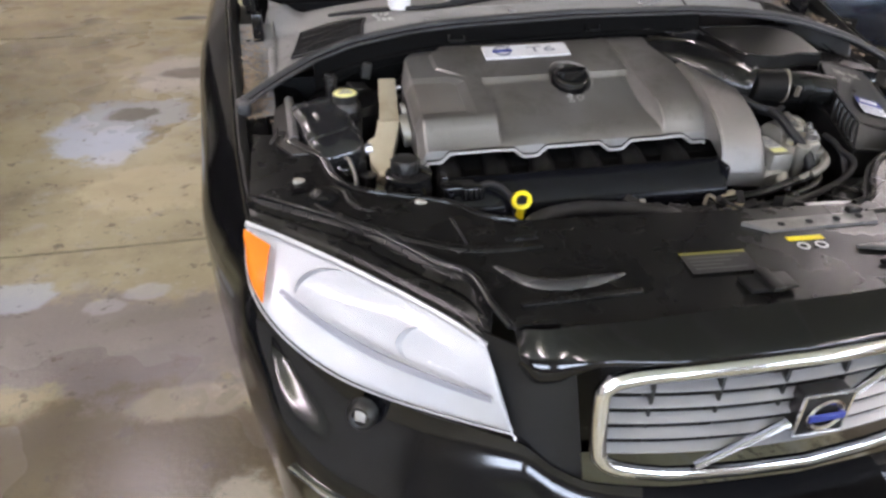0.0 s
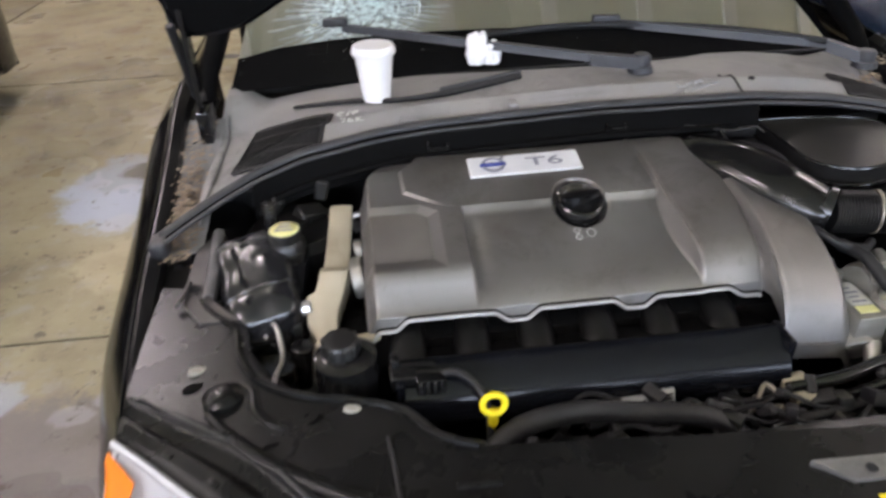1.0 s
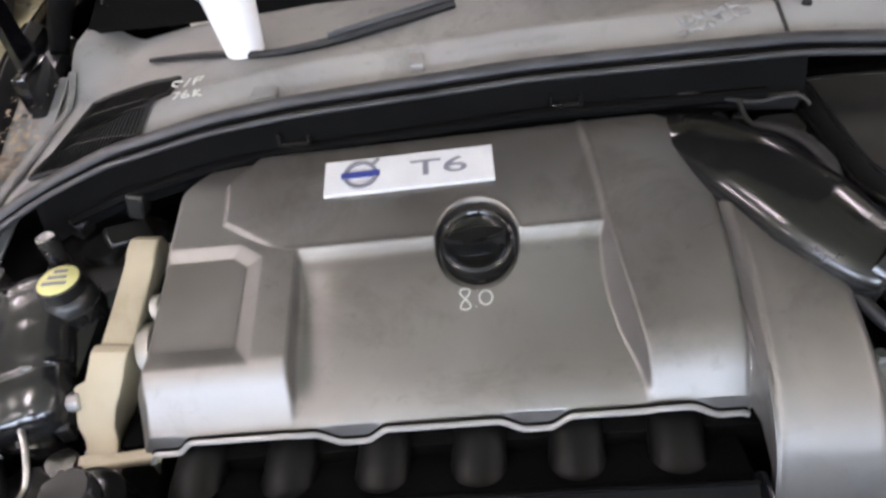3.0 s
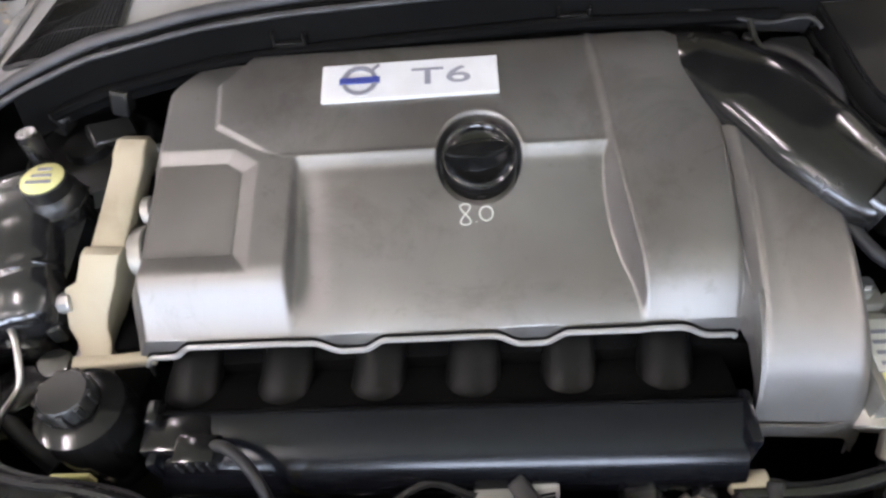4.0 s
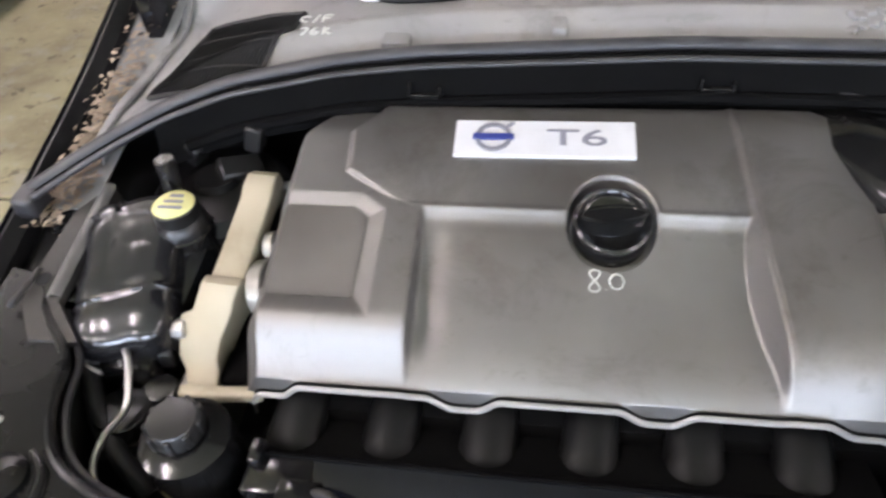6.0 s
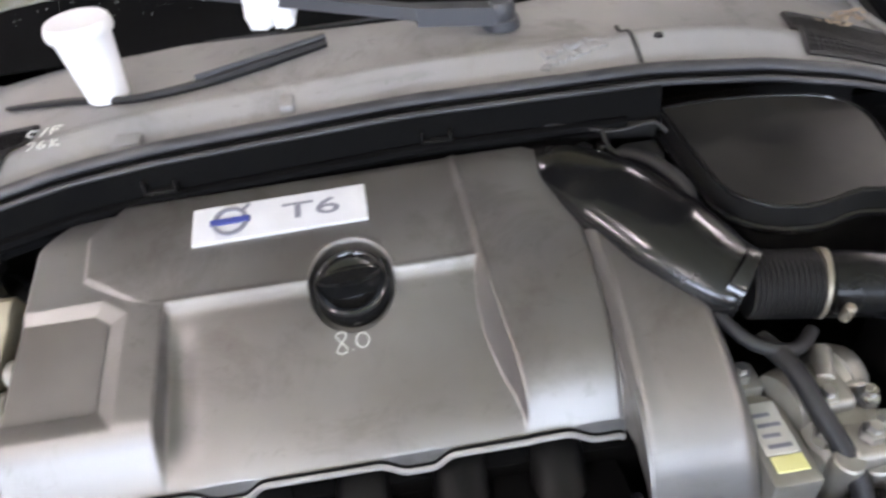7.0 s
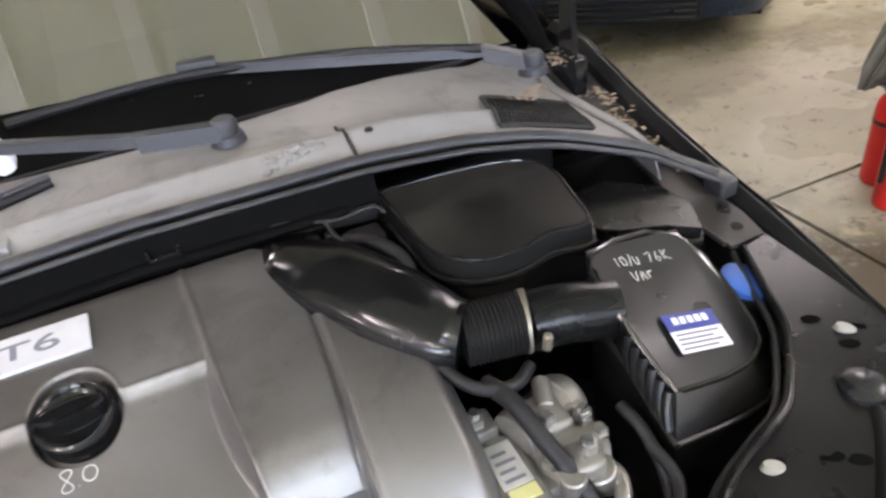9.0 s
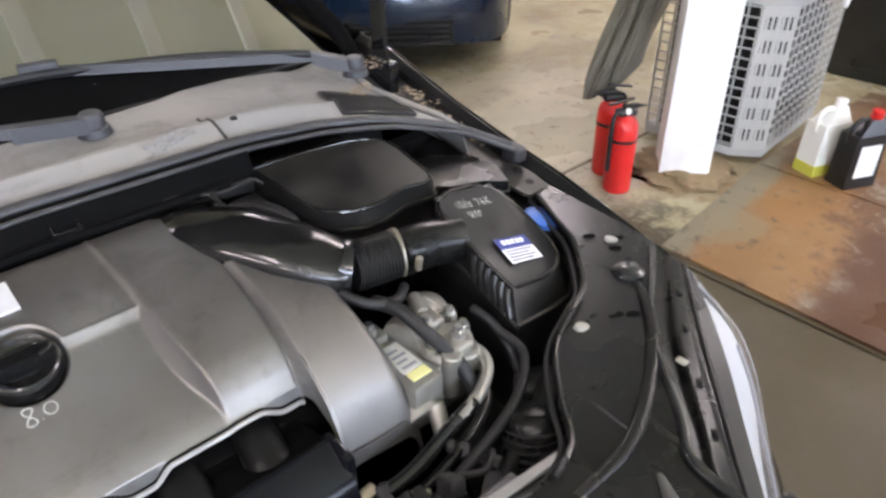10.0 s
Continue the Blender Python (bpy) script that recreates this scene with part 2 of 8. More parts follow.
COLUMN = surface("chipped_white_paint", (0.7, 0.685, 0.64), (0.8, 0.8, 0.78), 0.5, 0.7, big=9, fine=60, bump=0.3, contrast=(0.2, 0.5))
RUBBLE = surface("crumbled_concrete", (0.09, 0.06, 0.03), (0.3, 0.22, 0.12), 0.8, 0.95, big=16, fine=90, bump=0.6, depth=0.01)
ACGREY = surface("grey_sheet_metal", (0.3, 0.3, 0.285), (0.42, 0.42, 0.4), 0.45, 0.6, big=6, fine=90, bump=0.08)
ACLIGHT = surface("pale_sheet_metal", (0.36, 0.36, 0.34), (0.45, 0.45, 0.42), 0.45, 0.6, big=6, fine=90, bump=0.08)
# near black in place of shade inside gaps, holes and grilles
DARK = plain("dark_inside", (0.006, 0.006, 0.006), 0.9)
STRAW = surface("dry_leaves", (0.13, 0.085, 0.05), (0.5, 0.41, 0.31), 0.8, 0.95, big=40, fine=200, bump=0.2)
NETTING = surface("dusty_netting", (0.05, 0.044, 0.032), (0.19, 0.172, 0.13), 0.8, 0.9, big=9, fine=80, bump=0.3)
WALLM = surface("painted_block_wall", (0.36, 0.34, 0.3), (0.46, 0.44, 0.4), 0.7, 0.85, big=1.2, fine=40, bump=0.2)
CEILM = surface("ceiling_panel", (0.58, 0.6, 0.46), (0.68, 0.7, 0.55), 0.7, 0.85, big=1.5, fine=40, bump=0.1)
SEAMM = surface("ceiling_batten", (0.68, 0.69, 0.58), (0.75, 0.76, 0.66), 0.6, 0.7, big=3, fine=40, bump=0.05)
LAMPM = plain("lit_tube", (1.0, 0.94, 0.97), 0.5, 0, 50.0)
WINDOWM = plain("bright_daylight", (0.68, 0.82, 1.0), 0.5, 0, 19.0)
GLASS = clear("windscreen_glass", (0.5, 0.58, 0.5), 0.012, 1.5, 16.0)
LENS = clear("headlight_lens", (0.95, 0.96, 0.97), 0.08, 1.45, 1.0, haze=0.12)
FRIT = surface("black_frit", (0.006, 0.006, 0.006), (0.012, 0.012, 0.012), 0.15, 0.3, big=6, fine=80, bump=0.0)
CRACK = surface("broken_glass", (0.6, 0.75, 0.71), (0.9, 0.95, 0.94), 0.35, 0.6, big=30, fine=200, bump=0.4)
PRISM = surface("clear_jug", (0.75, 0.76, 0.7), (0.82, 0.83, 0.78), 0.4, 0.5, big=10, fine=60, bump=0.05)
COOLANT = surface("green_coolant", (0.5, 0.5, 0.06), (0.6, 0.6, 0.1), 0.3, 0.4, big=10, fine=60, bump=0.02)


def concrete_material(name, pale, deep, blots):
    m, n, l, p = nodes_of(name)
    tc = n.new("ShaderNodeTexCoord")
    geo = n.new("ShaderNodeNewGeometry")
    pos = geo.outputs["Position"]

    def noisy(scale, detail=8, rough=0.6):
        t = n.new("ShaderNodeTexNoise")
        t.inputs["Scale"].default_value, t.inputs["Detail"].default_value, t.inputs["Roughness"].default_value = scale, detail, rough
        l.new(pos, t.inputs["Vector"])
        return t.outputs[0]

    def ranged(v, a, b, lo=0.0, hi=1.0):
        r = n.new("ShaderNodeMapRange")
        r.interpolation_type = "SMOOTHSTEP"
        for k, x in zip((1, 2, 3, 4), (a, b, lo, hi)):
            r.inputs[k].default_value = x
        l.new(v, r.inputs[0])
        return r.outputs[0]

    def mixed(f, a, b):
        x = n.new("ShaderNodeMix")
        x.data_type = "RGBA"
        l.new(f, x.inputs["Factor"])
        for key, v in (("A", a), ("B", b)):
            if isinstance(v, tuple):
                x.inputs[key].default_value = (*v, 1)
            else:
                l.new(v, x.inputs[key])
        return x.outputs["Result"]

    def arith(op, a, b):
        x = n.new("ShaderNodeMath")
        x.operation = op
        for k, v in enumerate((a, b)):
            if isinstance(v, float):
                x.inputs[k].default_value = v
            else:
                l.new(v, x.inputs[k])
        return x.outputs[0]

    def blot(cx, cy, rx, ry, turn, edge=0.2):
        """A ragged oval spot of its own shape."""
        mp = n.new("ShaderNodeMapping")
        mp.vector_type = "TEXTURE"
        mp.inputs["Location"].default_value, mp.inputs["Scale"].default_value = (cx, cy, 0), (rx, ry, 1)
        mp.inputs["Rotation"].default_value = (0, 0, radians(turn))
        l.new(pos, mp.inputs["Vector"])
        ln = n.new("ShaderNodeVectorMath")
        ln.operation = "LENGTH"
        flat = n.new("ShaderNodeVectorMath")
        flat.operation = "MULTIPLY"
        flat.inputs[1].default_value = (1, 1, 0)
        l.new(mp.outputs[0], flat.inputs[0])
        l.new(flat.outputs[0], ln.inputs[0])
        d = arith("ADD", ln.outputs["Value"], arith("MULTIPLY", arith("SUBTRACT", noisy(max(5.0, 1.1 / (rx + ry)), 10, 0.74), 0.5), 1.9))
        return ranged(d, 1.0 - edge, 1.0 + edge, 1.0, 0.0)

    base = mixed(ranged(noisy(0.9), 0.3, 0.7), deep, pale)
    base = mixed(arith("MULTIPLY", ranged(noisy(2.6), 0.46, 0.7), 0.7), base, (0.15, 0.122, 0.08))
    base = mixed(arith("MULTIPLY", ranged(noisy(6.5, 6, 0.65), 0.52, 0.66), 0.4), base, (0.34, 0.33, 0.3))
    base = mixed(arith("MULTIPLY", ranged(noisy(38, 3), 0.6, 0.72), 0.5), base, (0.4, 0.37, 0.3))
    base = mixed(arith("MULTIPLY", ranged(noisy(15, 6, 0.7), 0.58, 0.72), 0.6), base, (0.1, 0.085, 0.065))
    speck = ranged(noisy(11, 8, 0.75), 0.57, 0.63)
    for cx, cy, rx, ry, turn, amount, c in blots:
        base = mixed(arith("MULTIPLY", blot(cx, cy, rx, ry, turn), amount), base, c)
    base = mixed(arith("MULTIPLY", speck, 0.75), base, (0.07, 0.055, 0.04))
    wet = ranged(noisy(0.7, 4), 0.45, 0.62)
    rough = arith("SUBTRACT", 0.6, arith("MULTIPLY", wet, 0.42))
    l.new(base, p.inputs["Base Color"])
    l.new(rough, p.inputs["Roughness"])
    p.inputs["Specular IOR Level"].default_value = 0.35
    b = n.new("ShaderNodeBump")
    b.inputs["Strength"].default_value, b.inputs["Distance"].default_value = 0.35, 0.004
    l.new(noisy(45, 6), b.inputs["Height"])
    l.new(b.outputs[0], p.inputs["Normal"])
    return m


# centre x, y, radii, turn, strength, colour of spots on the floor
FLOOR_BLOTS = [
    (-1.16, 0.78, 0.3, 0.2, 0, 0.75, (0.1, 0.082, 0.055)),
    (-1.42, 1.12, 0.22, 0.1, 0, 0.5, (0.42, 0.4, 0.36)),
    (-1.80, 3.20, 0.25, 0.38, 10, 0.9, (0.46, 0.52, 0.6)),
    (-1.66, 3.45, 0.34, 0.24, 0, 0.75, (0.42, 0.44, 0.45)),
    (-1.70, 3.46, 0.13, 0.11, 0, 0.95, (0.16, 0.15, 0.12)),
    (-1.70, 2.87, 0.08, 0.08, 0, 0.8, (0.5, 0.53, 0.56)),
    (-1.46, 4.17, 0.33, 0.36, 0, 0.75, (0.46, 0.44, 0.4)),
    (-1.44, 4.17, 0.17, 0.12, 0, 0.9, (0.15, 0.13, 0.1)),
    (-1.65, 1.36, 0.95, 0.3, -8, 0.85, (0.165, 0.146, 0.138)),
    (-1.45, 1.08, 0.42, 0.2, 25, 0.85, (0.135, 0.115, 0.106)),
    (-1.78, 1.08, 0.24, 0.11, 10, 0.85, (0.3, 0.262, 0.155)),
    (-1.5, 0.86, 0.14, 0.06, 0, 0.7, (0.26, 0.23, 0.15)),
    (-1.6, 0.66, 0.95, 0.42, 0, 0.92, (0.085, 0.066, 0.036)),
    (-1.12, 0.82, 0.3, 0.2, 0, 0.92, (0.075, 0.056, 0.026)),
    # pale spot painted for the glitter of light on the wet floor
    (-1.15, 1.02, 0.2, 0.07, 0, 0.4, (0.4, 0.36, 0.27)),
    (-1.84, 1.68, 0.15, 0.1, 0, 0.7, (0.4, 0.43, 0.46)),
    (-1.50, 1.57, 0.07, 0.05, 0, 0.5, (0.36, 0.36, 0.35)),
    (-1.36, 1.64, 0.08, 0.05, 0, 0.5, (0.4, 0.4, 0.4)),
    (-1.2, 1.5, 0.3, 0.06, 8, 0.5, (0.15, 0.13, 0.1)),
    (-1.45, 2.5, 0.3, 0.25, 0, 0.55, (0.5, 0.44, 0.28)),
    (2.75, 0.95, 0.5, 0.36, 20, 0.9, (0.3, 0.15, 0.05)),
    (2.9, 0.45, 0.85, 0.45, 0, 0.75, (0.12, 0.075, 0.045)),
    (3.0, 1.55, 0.5, 0.3, 0, 0.6, (0.2, 0.14, 0.07)),
    (3.4, 3.0, 1.2, 0.5, 0, 0.3, (0.1, 0.085, 0.065)),
    (-1.55, 5.6, 0.14, 0.07, 0, 0.9, (0.05, 0.05, 0.06)),
    # broad dark brown oval beside the car's right fender
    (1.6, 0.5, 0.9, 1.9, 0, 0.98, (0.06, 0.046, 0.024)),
    (2.3, 2.6, 1.4, 0.9, 0, 0.55, (0.53, 0.49, 0.385)),
    (2.3, 3.15, 0.9, 0.3, 0, 0.45, (0.13, 0.105, 0.075)),
    (-0.98, 0.55, 0.1, 0.16, 0, 0.5, (0.5, 0.46, 0.36)),
]
PLATE_BLOTS = [
    (2.5, 1.0, 0.55, 0.3, 12, 0.9, (0.235, 0.128, 0.05)),
    (3.05, 1.1, 0.4, 0.22, 8, 0.75, (0.24, 0.125, 0.045)),
    (2.7, 1.32, 0.7, 0.13, 5, 0.85, (0.2, 0.18, 0.125)),
    (2.5, 1.16, 0.16, 0.12, 0, 0.6, (0.22, 0.18, 0.11)),
    (2.65, 0.3, 0.95, 0.42, 0, 0.97, (0.08, 0.038, 0.02)),
    (3.9, 0.9, 0.5, 0.5, 0, 0.6, (0.2, 0.13, 0.065)),
]
DIRT = surface("joint_dirt", (0.03, 0.022, 0.014), (0.08, 0.062, 0.042), 0.8, 0.95, big=6, fine=60, bump=0.2)
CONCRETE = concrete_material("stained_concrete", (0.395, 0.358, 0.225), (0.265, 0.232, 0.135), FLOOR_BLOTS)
RUSTPLATE = concrete_material("rusty_plate", (0.16, 0.08, 0.035), (0.1, 0.05, 0.025), PLATE_BLOTS)


def crushed_material():
    """Crushed glass: pale specks, with clear glass between them, thinning out from the blow."""
    m, n, l, p = nodes_of("crushed_glass")
    geo = n.new("ShaderNodeNewGeometry")
    mp = n.new("ShaderNodeMapping")
    mp.vector_type = "TEXTURE"
    mp.inputs["Location"].default_value, mp.inputs["Scale"].default_value = (-0.462, 1.72, 1.19), (0.19, 0.2, 0.3)
    l.new(geo.outputs["Position"], mp.inputs["Vector"])
    ln = n.new("ShaderNodeVectorMath")
    ln.operation = "LENGTH"
    l.new(mp.outputs[0], ln.inputs[0])
    fall = n.new("ShaderNodeMapRange")
    for k, x in zip((1, 2, 3, 4), (0.0, 1.0, 1.25, 0.0)):
        fall.inputs[k].default_value = x
    l.new(ln.outputs["Value"], fall.inputs[0])
    t, v = n.new("ShaderNodeTexNoise"), n.new("ShaderNodeTexVoronoi")
    t.inputs["Scale"].default_value, t.inputs["Detail"].default_value = 60, 6
    v.inputs["Scale"].default_value = 130
    for k in (t, v):
        l.new(geo.outputs["Position"], k.inputs["Vector"])
    tr_ = n.new("ShaderNodeMapRange")
    for k, x in zip((1, 2, 3, 4), (0.36, 0.7, 0.0, 1.5)):
        tr_.inputs[k].default_value = x
    l.new(t.outputs[0], tr_.inputs[0])
    vr = n.new("ShaderNodeMapRange")
    for k, x in zip((1, 2, 3, 4), (0.1, 0.6, 0.35, 1.2)):
        vr.inputs[k].default_value = x
    l.new(v.outputs["Distance"], vr.inputs[0])
    a, b = n.new("ShaderNodeMath"), n.new("ShaderNodeMath")
    a.operation = b.operation = "MULTIPLY"
    b.use_clamp = True
    l.new(fall.outputs[0], a.inputs[0])
    l.new(tr_.outputs[0], a.inputs[1])
    l.new(a.outputs[0], b.inputs[0])
    l.new(vr.outputs[0], b.inputs[1])
    clear_, mx = n.new("ShaderNodeBsdfTransparent"), n.new("ShaderNodeMixShader")
    p.inputs["Base Color"].default_value, p.inputs["Roughness"].default_value = (0.75, 0.87, 0.84, 1), 0.4
    l.new(b.outputs[0], mx.inputs[0])
    l.new(clear_.outputs[0], mx.inputs[1])
    l.new(p.outputs[0], mx.inputs[2])
    l.new(mx.outputs[0], n["Material Output"].inputs[0])
    return m


CRUSH = crushed_material()


# ---------------------------------------------------------------- mesh tools
def thing(name, label, category, at=(0, 0, 0), turn=0.0, group="", kind=""):
    ob = new(name)
    ob.matrix_world = pose(*at, 0, 0, turn)
    return tagged(ob, label, category, group, kind)


def part(name, bm, material, parent=None, label="", angle=38, m=None):
    """One mesh object, under a thing or a part."""
    if m is not None and parent:
        bm.transform(m)
        m = None
    bmesh.ops.recalc_face_normals(bm, faces=bm.faces)
    data = bpy.data.meshes.new(name)
    bm.to_mesh(data)
    bm.free()
    data.materials.append(material)
    data.polygons.foreach_set("use_smooth", [True] * len(data.polygons))
    data.set_sharp_from_angle(angle=radians(angle))
    ob = new(name, data)
    if parent:
        ob.parent = parent
    if m is not None:
        ob.matrix_local = m
    if label:
        ob["label"] = label
    return ob


def single(name, bm, material, label, category, group="", kind="", angle=38, at=None):
    """A thing that is one mesh."""
    return tagged(part(name, bm, material, None, "", angle, at), label, category, group, kind)


def join(*bms):
    out = bmesh.new()
    for b in bms:
        tmp = bpy.data.meshes.new("tmp")
        b.to_mesh(tmp)
        b.free()
        out.from_mesh(tmp)
        bpy.data.meshes.remove(tmp)
    return out


def bevel(bm, width, seg=2, angle=30):
    es = [e for e in bm.edges if len(e.link_faces) == 2 and e.calc_face_angle(0) > radians(angle)]
    if width:
        bmesh.ops.bevel(bm, geom=es, offset=width, segments=seg, profile=0.5, affect="EDGES", clamp_overlap=True)
    return bm


def box(x0, x1, y0, y1, z0, z1, bev=0.0, seg=2, m=None):
    bm = bmesh.new()
    bmesh.ops.create_cube(bm, size=1.0)
    bmesh.ops.scale(bm, vec=(x1 - x0, y1 - y0, z1 - z0), verts=bm.verts)
    bmesh.ops.translate(bm, vec=((x0 + x1) / 2, (y0 + y1) / 2, (z0 + z1) / 2), verts=bm.verts)
    bevel(bm, bev, seg)
    if m is not None:
        bm.transform(m)
    return bm


def prism(pts, z0, z1, bev=0.0, seg=2, m=None, top=1.0):
    """A block over a plan outline; top: how far the upper outline is shrunk about its centre."""
    bm = bmesh.new()
    cx, cy = sum(p[0] for p in pts) / len(pts), sum(p[1] for p in pts) / len(pts)
    low = [bm.verts.new((x, y, z0)) for x, y in pts]
    high = [bm.verts.new((cx + (x - cx) * top, cy + (y - cy) * top, z1)) for x, y in pts]
    bm.faces.new(low[::-1])
    bm.faces.new(high)
    for i in range(len(pts)):
        j = (i + 1) % len(pts)
        bm.faces.new((low[i], low[j], high[j], high[i]))
    bevel(bm, bev, seg)
    if m is not None:
        bm.transform(m)
    return bm


def hull(low, high, bev=0.0, seg=2):
    """A solid between two outlines of as many 3D points."""
    bm = bmesh.new()
    a, b = [bm.verts.new(p) for p in low], [bm.verts.new(p) for p in high]
    bm.faces.new(a[::-1])
    bm.faces.new(b)
    for i in range(len(a)):
        j = (i + 1) % len(a)
        bm.faces.new((a[i], a[j], b[j], b[i]))
    return bevel(bm, bev, seg)


def sheet(pts, zf, thick, bev=0.0):
    """A plate over a plan outline whose height is zf(x, y)."""
    return hull([(x, y, zf(x, y) - thick) for x, y in pts], [(x, y, zf(x, y)) for x, y in pts], bev)


def lathe(profile, seg=32, m=None):
    bm = bmesh.new()
    rings = []
    for r, z in profile:
        if r < 1e-6:
            rings.append([bm.verts.new((0, 0, z))])
        else:
            rings.append([bm.verts.new((r * math.cos(2 * math.pi * k / seg), r * math.sin(2 * math.pi * k / seg), z)) for k in range(seg)])
    for a, b in zip(rings, rings[1:]):
        for k in range(seg):
            j = (k + 1) % seg
            if len(a) == 1 and len(b) > 1:
                bm.faces.new((a[0], b[k], b[j]))
            elif len(b) == 1 and len(a) > 1:
                bm.faces.new((a[k], a[j], b[0]))
            elif len(a) > 1:
                bm.faces.new((a[k], a[j], b[j], b[k]))
    if m is not None:
        bm.transform(m)
    return bm


def aim(p0, p1):
    """A pose at p0 whose z axis points to p1."""
    d = Vector(p1) - Vector(p0)
    return Matrix.Translation(p0) @ d.to_track_quat("Z", "Y").to_matrix().to_4x4()


def rod(p0, p1, r, r1=None, seg=20, bev=0.002):
    h = (Vector(p1) - Vector(p0)).length
    r1 = r if r1 is None else r1
    return lathe([(0, 0), (r - bev, 0), (r, bev), (r1, h - bev), (r1 - bev, h), (0, h)], seg, aim(p0, p1))


def smooth_path(pts, sub=6):
    """Catmull-Rom through the points."""
    v = [Vector(p) for p in pts]
    out = []
    for i in range(len(v) - 1):
        p0, p1, p2, p3 = v[max(i - 1, 0)], v[i], v[i + 1], v[min(i + 2, len(v) - 1)]
        for k in range(sub):
            t = k / sub
            out.append(0.5 * (2 * p1 + (p2 - p0) * t + (2 * p0 - 5 * p1 + 4 * p2 - p3) * t * t + (3 * p1 - p0 - 3 * p2 + p3) * t ** 3))
    return out + [v[-1]]


def tube(pts, r, seg=10, sub=6, flat=1.0, ribs=0):
    """A hose along the points; r a number or a list of radii, one a point; ribs: rings proud of it."""
    path = smooth_path(pts, sub) if sub > 1 else [Vector(p) for p in pts]
    n = len(path)
    rs = [r] * n if not isinstance(r, (list, tuple)) else [float(np.interp(i / (n - 1), np.linspace(0, 1, len(r)), r)) for i in range(n)]
    bm, rings, side = bmesh.new(), [], None
    for i, p in enumerate(path):
        d = (path[min(i + 1, n - 1)] - path[max(i - 1, 0)]).normalized()
        if side is None:
            side = d.orthogonal().normalized() if abs(d.z) > 0.9 else d.cross(Vector((0, 0, 1))).normalized()
        side = (side - d * side.dot(d)).normalized()
        up = side.cross(d)
        k = rs[i] * (1 + (0.1 if ribs and i % 2 else 0.0))
        rings.append([bm.verts.new(p + k * (math.cos(a) * side + flat * math.sin(a) * up)) for a in [2 * math.pi * j / seg for j in range(seg)]])
    for a, b in zip(rings, rings[1:]):
        for j in range(seg):
            q = (j + 1) % seg
            bm.faces.new((a[j], a[q], b[q], b[j]))
    bm.faces.new(rings[0][::-1])
    bm.faces.new(rings[-1])
    return bm


def skin(fn, nu, nv, thick=0.0):
    """A surface fn(u, v) -> (x, y, z), u and v from 0 to 1; thick gives it a back."""
    bm = bmesh.new()
    g = [[bm.verts.new(fn(i / nu, j / nv)) for j in range(nv + 1)] for i in range(nu + 1)]
    for i in range(nu):
        for j in range(nv):
            bm.faces.new((g[i][j], g[i + 1][j], g[i + 1][j + 1], g[i][j + 1]))
    bmesh.ops.recalc_face_normals(bm, faces=bm.faces)
    if thick:
        bmesh.ops.solidify(bm, geom=bm.faces[:], thickness=thick)
    return bm


def writing(text, size, m, material, parent, name="lettering", spread=0.0, deep=0.0004, label=""):
    """Flat lettering in the built-in font as a mesh."""
    cu = bpy.data.curves.new("tmp", "FONT")
    cu.body, cu.size, cu.extrude, cu.align_x, cu.align_y, cu.offset = text, size, deep, "CENTER", "CENTER", spread
    ob = bpy.data.objects.new("tmp", cu)
    scene.collection.objects.link(ob)
    data = bpy.data.meshes.new_from_object(ob.evaluated_get(bpy.context.evaluated_depsgraph_get()))
    bpy.data.objects.remove(ob)
    data.name = name
    data.materials.clear()
    data.materials.append(material)
    out = new(name, data)
    out.parent, out.matrix_local = parent, m
    if label:
        out["label"] = label
    return out


def scrawl(strokes, size, m, material, parent, name="marker_writing", r=0.0009):
    """Hand-drawn strokes, each a list of (x, y) in letter units."""
    bms = [tube([(x * size, y * size, 0) for x, y in s], r, 6, 4, 0.35) for s in strokes]
    return part(name, join(*bms), material, parent, m=m)


def sst(a, b, x):
    t = min(max((x - a) / (b - a), 0), 1)
    return t * t * (3 - 2 * t)


def ease(x, xs, ys):
    """Smooth curve through the points, with no overshoot."""
    if x <= xs[0]:
        return ys[0]
    if x >= xs[-1]:
        return ys[-1]
    k = next(i for i in range(len(xs) - 1) if x <= xs[i + 1])
    d = [(ys[i + 1] - ys[i]) / (xs[i + 1] - xs[i]) for i in range(len(xs) - 1)]

    def slope(i):
        if i == 0 or i == len(xs) - 1:
            return d[0] if i == 0 else d[-1]
        return 0.0 if d[i - 1] * d[i] <= 0 else 2 * d[i - 1] * d[i] / (d[i - 1] + d[i])
    h = xs[k + 1] - xs[k]
    t = (x - xs[k]) / h
    return ys[k] * (1 + 2 * t) * (1 - t) ** 2 + slope(k) * h * t * (1 - t) ** 2 + ys[k + 1] * t * t * (3 - 2 * t) + slope(k + 1) * h * t * t * (t - 1)


def pick(x, xs, ys):
    return float(np.interp(x, xs, ys))

# ---------------------------------------------------------------- the garage
X0, X1, Y0, Y1, H = ROOM
JY = [Y0, -4.2, -1.12, 1.985, 5.18, 8.2, Y1]
JX = [X0, -3.9, 2.09, X1] 
floor = single("floor", box(X0 - 0.3, X1 + 0.3, Y0 - 0.3, Y1 + 0.3, -0.3, -0.012), DIRT, "stained worn concrete garage floor with joints", "floor", kind="structure")
for a, b in zip(JY, JY[1:]):
    for c, d in zip(JX, JX[1:]):
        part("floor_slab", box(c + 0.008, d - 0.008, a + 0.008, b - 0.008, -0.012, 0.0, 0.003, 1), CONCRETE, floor)


